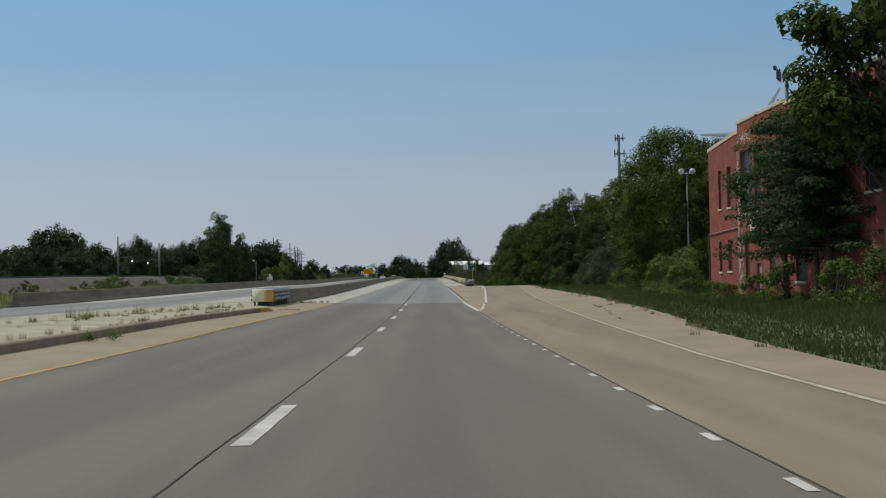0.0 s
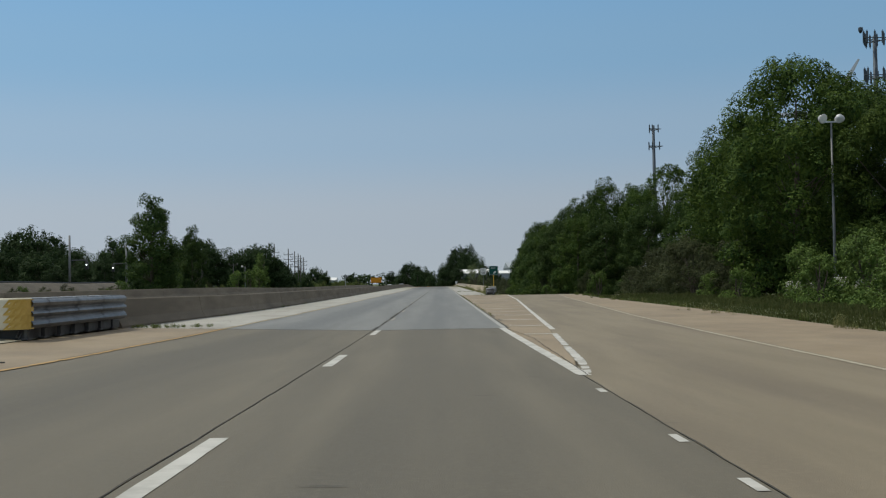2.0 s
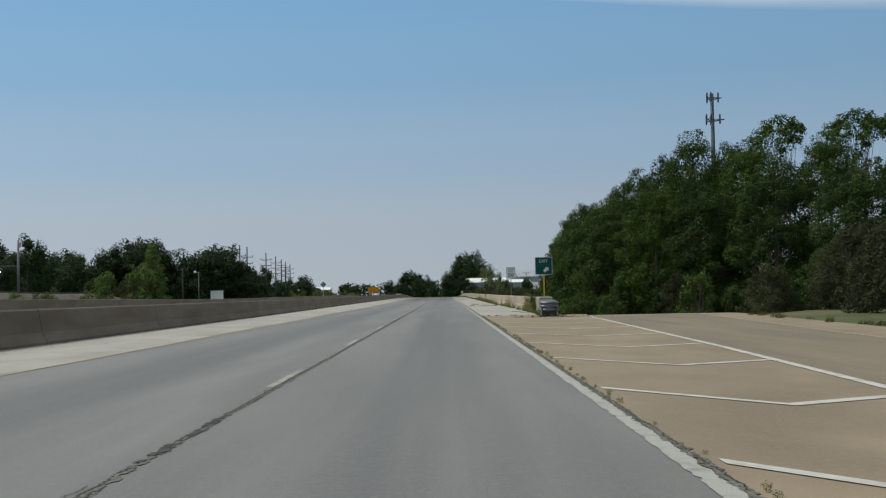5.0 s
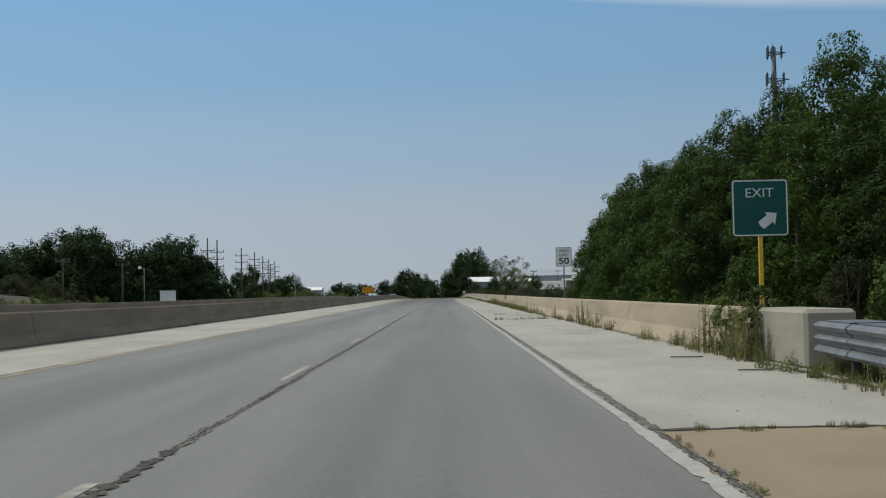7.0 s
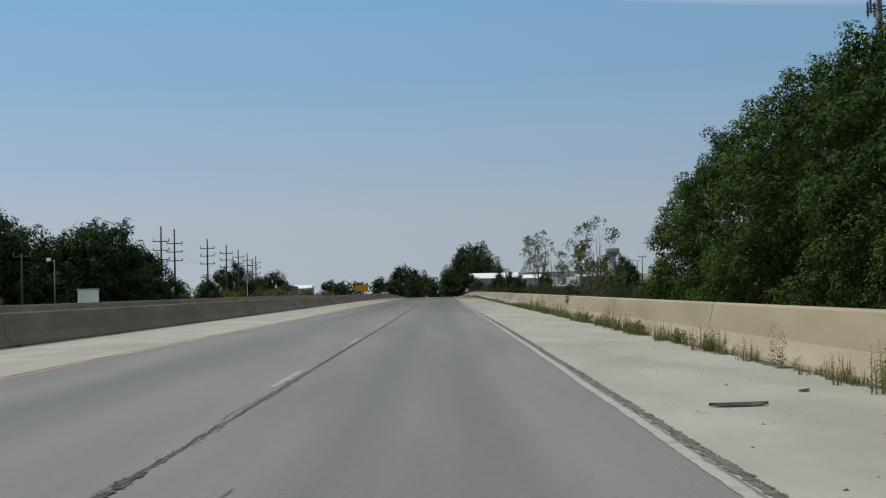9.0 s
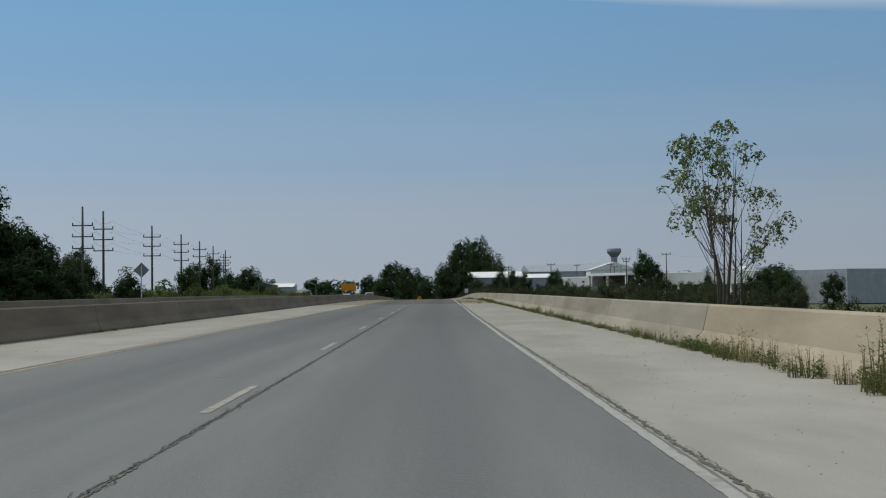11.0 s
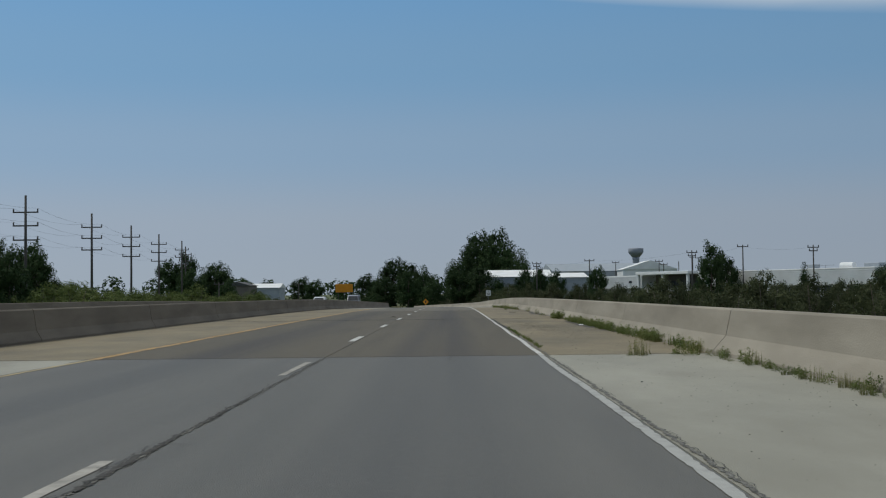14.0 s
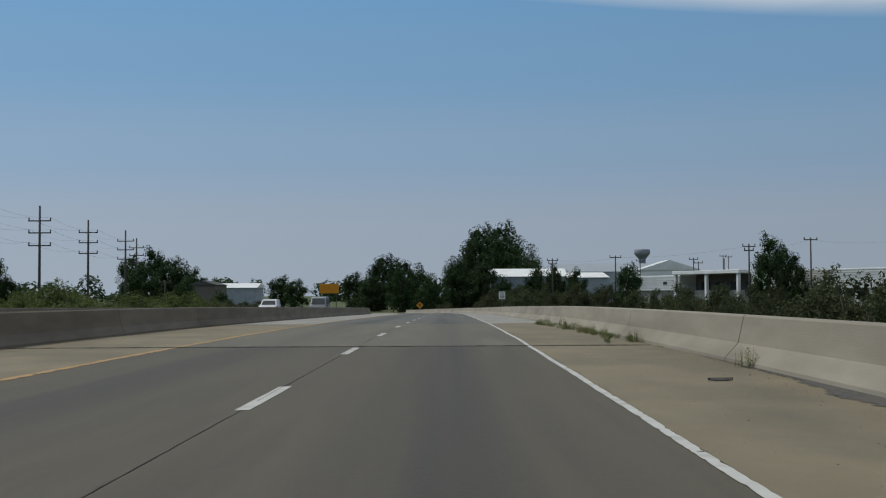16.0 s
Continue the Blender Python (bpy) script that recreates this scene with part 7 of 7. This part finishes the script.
while y < 341:
    weed(RW.choice((4, 1, 3, 4)), 4.60 + RW.uniform(-0.12, 0.08), y, gz(y), RW.uniform(0.18, 0.45), True)
    y += RW.expovariate(4.0)
for k in range(16):
    weed(RW.choice((1, 2, 2, 1)), 4.95 + RW.uniform(-0.35, 0.25), 166.6 + RW.uniform(-1.6, 1.6), gz(167), RW.uniform(0.7, 1.3))
for k in range(40):
    yy = RW.uniform(158, 171)
    weed(RW.choice((0, 1, 3)), 4.95 + RW.gauss(0, 0.12) + (166 - yy) * 0.05, yy, gz(yy), RW.uniform(0.5, 0.9))
for k in range(30):
    xx = RW.uniform(2.2, 4.7)
    weed(RW.choice((4, 3)), xx, 194.6 - 0.02 * xx + RW.uniform(-0.1, 0.1), gz(196), RW.uniform(0.15, 0.35) + 0.3 * (xx > 3.9), True)
for k in range(26):
    xx = RW.uniform(1.95, 5.0)
    weed(RW.choice((0, 3)), xx, J2 - 0.02 * xx + RW.uniform(-0.12, 0.12), gz(J2), RW.uniform(0.12, 0.28), True)
for k in range(22):
    xx = RW.uniform(3.2, 4.75)
    jy = RW.choice((J5 + 1.5, J3 - 0.2, J4 + 0.1))
    weed(RW.choice((4, 4, 1)), xx if jy != J4 + 0.1 else RW.uniform(4.35, 4.75), jy + RW.uniform(-0.4, 0.4), gz(J5), RW.uniform(0.4, 0.8))
for k in range(110):
    yy = RW.uniform(342, 365)
    weed(RW.choice((4, 4, 4, 0)), 4.64 + RW.uniform(-0.08, 0.06), yy, gz(yy), RW.uniform(0.45, 0.85), k > 50)
for k in range(9):
    weed(4, 4.5 + RW.uniform(-0.15, 0.2), 369 + RW.uniform(-0.3, 0.5), gz(369), RW.uniform(0.8, 1.1))
for k in range(70):
    yy = RW.uniform(344, 357)
    weed(4, 1.96 + RW.gauss(0, 0.025), yy, gz(yy), RW.uniform(0.10, 0.26), True)
for k in range(60):
    yy = RW.uniform(398.5, 424)
    weed(RW.choice((4, 4, 4, 1)), 4.55 - 0.028 * (yy - 398) + RW.uniform(-0.18, 0.16), yy, gz(yy), RW.uniform(0.3, 0.62), k > 30)
for k in range(150):
    yy = RW.uniform(118, 156) if k < 110 else RW.uniform(84, 118)
    weed(4, 1.90 + RW.gauss(0, 0.02), yy, gz(yy), RW.uniform(0.08, 0.22), True)
for k in range(60):
    xx = RW.uniform(3.0, 6.2)
    weed(RW.choice((4, 3)), xx, 151.9 + RW.gauss(0, 0.05), gz(152), RW.uniform(0.12, 0.3), True)
for k in range(60):
    yy = RW.uniform(153, 163)
    weed(RW.choice((4, 0, 3)), 4.35 + 0.045 * (yy - 153) + RW.gauss(0, 0.14), yy, gz(yy), RW.uniform(0.2, 0.5), True)
weed_bush = tree("weed_bush", "tall leafy weed growing at the sign post", 1.25, 0.42, 0.05, 16, 900, 0.055, LEAF_H, 83, "round", 0.3, 0.015, "weeds", 4, core=6)
put(weed_bush, 5.0, 165.6, z=gz(166) - 0.02)
place(weed_bush, 4.85, 166.9, z=gz(166) - 0.02, rz=70, s=0.9, sz=0.85)
place(weed_bush, 5.1, 168.4, z=gz(168) - 0.02, rz=150, s=0.8, sz=0.7)
# weeds along the median island and at the median barrier's foot
for k in range(300):
    yy = RW.uniform(10, 54)
    row = RW.random()
    xx = kerb_line(yy) - (0.45 + RW.gauss(0, 0.06) if row < 0.2 else 1.9 + 0.045 * (54 - yy) + RW.gauss(0, 0.28) if row < 0.85 else RW.uniform(0.5, 4.4))
    weed(RW.choice((4, 1, 3, 3, 1)), xx, yy, gz(yy) + kerb_top(yy) - 0.01 + (0.05 if xx < -11 else 0), RW.uniform(0.25, 0.75) * (0.6 if row < 0.2 or row > 0.85 else 1), k > 40)
for k in range(60):
    yy = RW.uniform(84, 330)
    weed(RW.choice((0, 3)), MEDIAN(yy) + 0.32 + RW.uniform(0, 0.12), yy, gz(yy) + cross_rise(-8.5, yy), RW.uniform(0.2, 0.5), True)
for k in range(50):
    weed(4, -8.4 + RW.uniform(-0.2, 2.0), 72.6 + RW.uniform(-0.3, 0.4), gz(73) + cross_rise(-8, 73), RW.uniform(0.2, 0.4), True)
for k in range(6):
    weed(4, kerb_line(27) + 0.2 + RW.uniform(-0.1, 0.5), 27 + RW.uniform(-0.5, 0.6), gz(27) + cross_rise(-8, 27), RW.uniform(0.6, 0.9))
# weeds in the cracks and along the edge of the exit shoulder
for k in range(90):
    yy = RW.uniform(20, 150)
    xx = EDGE_R(yy) + RW.gauss(-0.1, 0.25)
    weed(RW.choice((0, 3, 0, 1)), xx, yy, gz(yy) + ramp_drop(yy), RW.uniform(0.3, 0.8), True)
for x0, y0, x1, y1 in ((5.6, 38, 7.2, 56), (7.0, 55, 8.6, 60), (8.0, 48, 9.4, 62)):
    for k in range(16):
        t = RW.random()
        weed(RW.choice((0, 3)), x0 + (x1 - x0) * t + RW.uniform(-0.12, 0.12), y0 + (y1 - y0) * t, gz(y0) - 0.01, RW.uniform(0.1, 0.26), True)

for k, lab in ((0, "low green weeds in joints and edges"), (1, "pale weeds in joints and edges"), (2, "tall dry weeds at the barrier"), (3, "short dry grass in joints"), (4, "low leafy weeds along the road edges")):
    if LOOSE[k][1]:
        tagged(part("joint_weeds", LOOSE[k], WEEDS[k].data.materials[0]), lab, "weeds", kind="stuff")

# blades of grass on the verge
def blade_field(name, label, n, pick, hmin, hmax, seed, material=GRASS_BLADE):
    rr = random.Random(seed)
    g = G()
    v, f = g
    for k in range(n):
        x, y, z, s = pick(rr)
        h = rr.uniform(hmin, hmax) * s
        a = rr.uniform(0, 6.28)
        w = 0.012 + 0.018 * rr.random()
        lx, ly = rr.uniform(-0.5, 0.5) * h, rr.uniform(-0.5, 0.5) * h
        i = len(v)
        dx, dy = w * math.cos(a), w * math.sin(a)
        v += [(x - dx, y - dy, z - 0.02), (x + dx, y + dy, z - 0.02), (x + dx * 0.6 + lx * 0.4, y + dy * 0.6 + ly * 0.4, z + h * 0.6), (x + lx, y + ly, z + h)]
        f.append((i, i + 1, i + 2, i + 3))
    return tagged(part(name, g, material), label, "grass", kind="stuff")


def verge(rr):
    y = 12 + 125 * rr.random() ** 1.4
    e = EDGE_R(y)
    x = e + (18.5 - e) * rr.random() ** 1.2 + abs(rr.gauss(0, 0.10))
    if y > 80:
        x = e + (21.5 - e) * rr.random()
    return x, y, terrain(x, y), (0.5 if x < e + 2.5 else 1.2 + 0.8 * noise.noise((x * 0.2, y * 0.2, 0)))


blade_field("verge_grass", "long uneven grass on the verge", 90000, verge, 0.06, 0.22, 401, VERGE_BLADE)


def bank(rr):
    y = 70 + 280 * rr.random()
    x = -23.6 - 30 * rr.random() ** 1.5
    return x, y, terrain(x, y), 1.0 + 0.8 * noise.noise((x * 0.1, y * 0.1, 4))


blade_field("field_grass", "rough dry grass beyond the far barrier", 16000, bank, 0.3, 0.9, 402, WEED)

def drift(y0, y1, width, seed):
    """A thin ragged spread of dark washed gravel that thins out from the barrier's foot."""
    g = G()
    n = int((y1 - y0) / 0.07)
    rr = random.Random(seed)
    for k in range(n + 1):
        t = k / n
        yy = y0 + (y1 - y0) * t
        w = width * math.sin(math.pi * min(1, 0.06 + 0.94 * t)) * (0.7 + 0.6 * noise.noise((yy * 0.6, seed, 1))) + 0.07 * rr.uniform(-1, 1)
        g[0].extend([(4.80 - max(0.03, w), yy, gz(yy) + 0.004), (4.80, yy, gz(yy) + 0.010)])
        if k:
            g[1].append((2 * k - 2, 2 * k - 1, 2 * k + 1, 2 * k))
    tagged(part("gravel_drift", g, GRAVEL_BED), "dark drift of washed gravel along the barrier", "gravel", kind="stuff")


drift(160, 262, 0.30, 13)
drift(262, 341, 0.34, 15)
drift(352, 369, 0.70, 3)
drift(371, 396, 0.30, 5)
drift(376, 388, 0.75, 7)
drift(399, 424, 0.22, 9)

# grit, pebbles and small litter on the shoulders
RG = random.Random(31)
g = G()
for k in range(6500):
    zone = RG.random()
    if zone < 0.08:
        yy = RG.uniform(342, 400)
        xx = RG.uniform(2.3, 4.8)
    elif zone < 0.40:
        yy = RG.gauss(358.0, 3.6)
        xx = min(4.8, 3.0 - 0.04 * (yy - 357.0) + RG.gauss(0, 0.42))
    elif zone < 0.52:
        yy = RG.uniform(352, 424)
        xx = 4.85 - abs(RG.gauss(0, 0.35))
    elif zone < 0.85:
        yy = RG.uniform(157, 341)
        xx = RG.uniform(2.2, 4.7)
    else:
        yy = RG.uniform(75, 330)
        xx = RG.uniform(-8.5, -6.4)
    r = RG.uniform(0.003, 0.009) * (2.0 if RG.random() < 0.05 else 1)
    i = len(g[0])
    z = gz(yy) + cross_rise(xx, yy)
    g[0].extend([(xx - r, yy - r, z), (xx + r, yy - r * 0.7, z), (xx + r * 0.8, yy + r, z), (xx - r, yy + r, z), (xx + RG.uniform(-0.4, 0.4) * r, yy, z + r * 0.75)])
    g[1].extend([(i, i + 1, i + 4), (i + 1, i + 2, i + 4), (i + 2, i + 3, i + 4), (i + 3, i, i + 4)])
tagged(part("grit", g, LITTER), "scattered grit and pebbles on the shoulder", "gravel", kind="stuff")


def scrap(x, y, L, w, rz, label, material=LITTER):
    g = G()
    n = 7
    for i in range(n + 1):
        t = i / n - 0.5
        h = w * (1 - (2 * t) ** 4) + 0.004
        b = 0.25 * w * noise.noise((t * 5, x, y))
        g[0].extend([(t * L, -h + b, 0.005), (t * L, h + b, 0.005), (t * L, b, 0.012 + 0.3 * w)])
    for i in range(n):
        a = 3 * i
        g[1].extend([(a, a + 3, a + 5, a + 2), (a + 2, a + 5, a + 4, a + 1)])
    o = part("road_debris", g, material)
    o.matrix_basis = pose(x, y, gz(y) + cross_rise(x, y) + 0.006, 0, 0, rz)
    return tagged(o, label, "debris", "road debris")


scrap(2.85, 205.3, 0.55, 0.07, 4, "dark flat scrap of rubber on pale shoulder")
scrap(3.82, 206.6, 0.16, 0.04, 40, "small twisted dark scrap near the barrier")
scrap(3.6, 386.5, 0.34, 0.08, 10, "dark scrap of tyre rubber on the shoulder")
scrap(1.62, 318.9, 0.3, 0.05, 2, "dark patch of rubber at the edge line")
scrap(-2.45, 377.3, 0.12, 0.03, 20, "small black scrap in the lane")
scrap(-2.4, 376.2, 0.25, 0.03, 10, "flattened dark scrap of litter in the lane")
scrap(4.45, 359.7, 0.17, 0.045, 25, "crushed white drink can in the gravel", SIGN_WHITE)
scrap(4.0, 166.2, 0.5, 0.04, -8, "flat dark scrap of wood near weeds")
scrap(4.3, 163.0, 0.55, 0.03, 5, "thin dark stick on the shoulder")
scrap(-6.9, 56.5, 1.0, 0.05, 2, "long dark patch of tar on the shoulder")
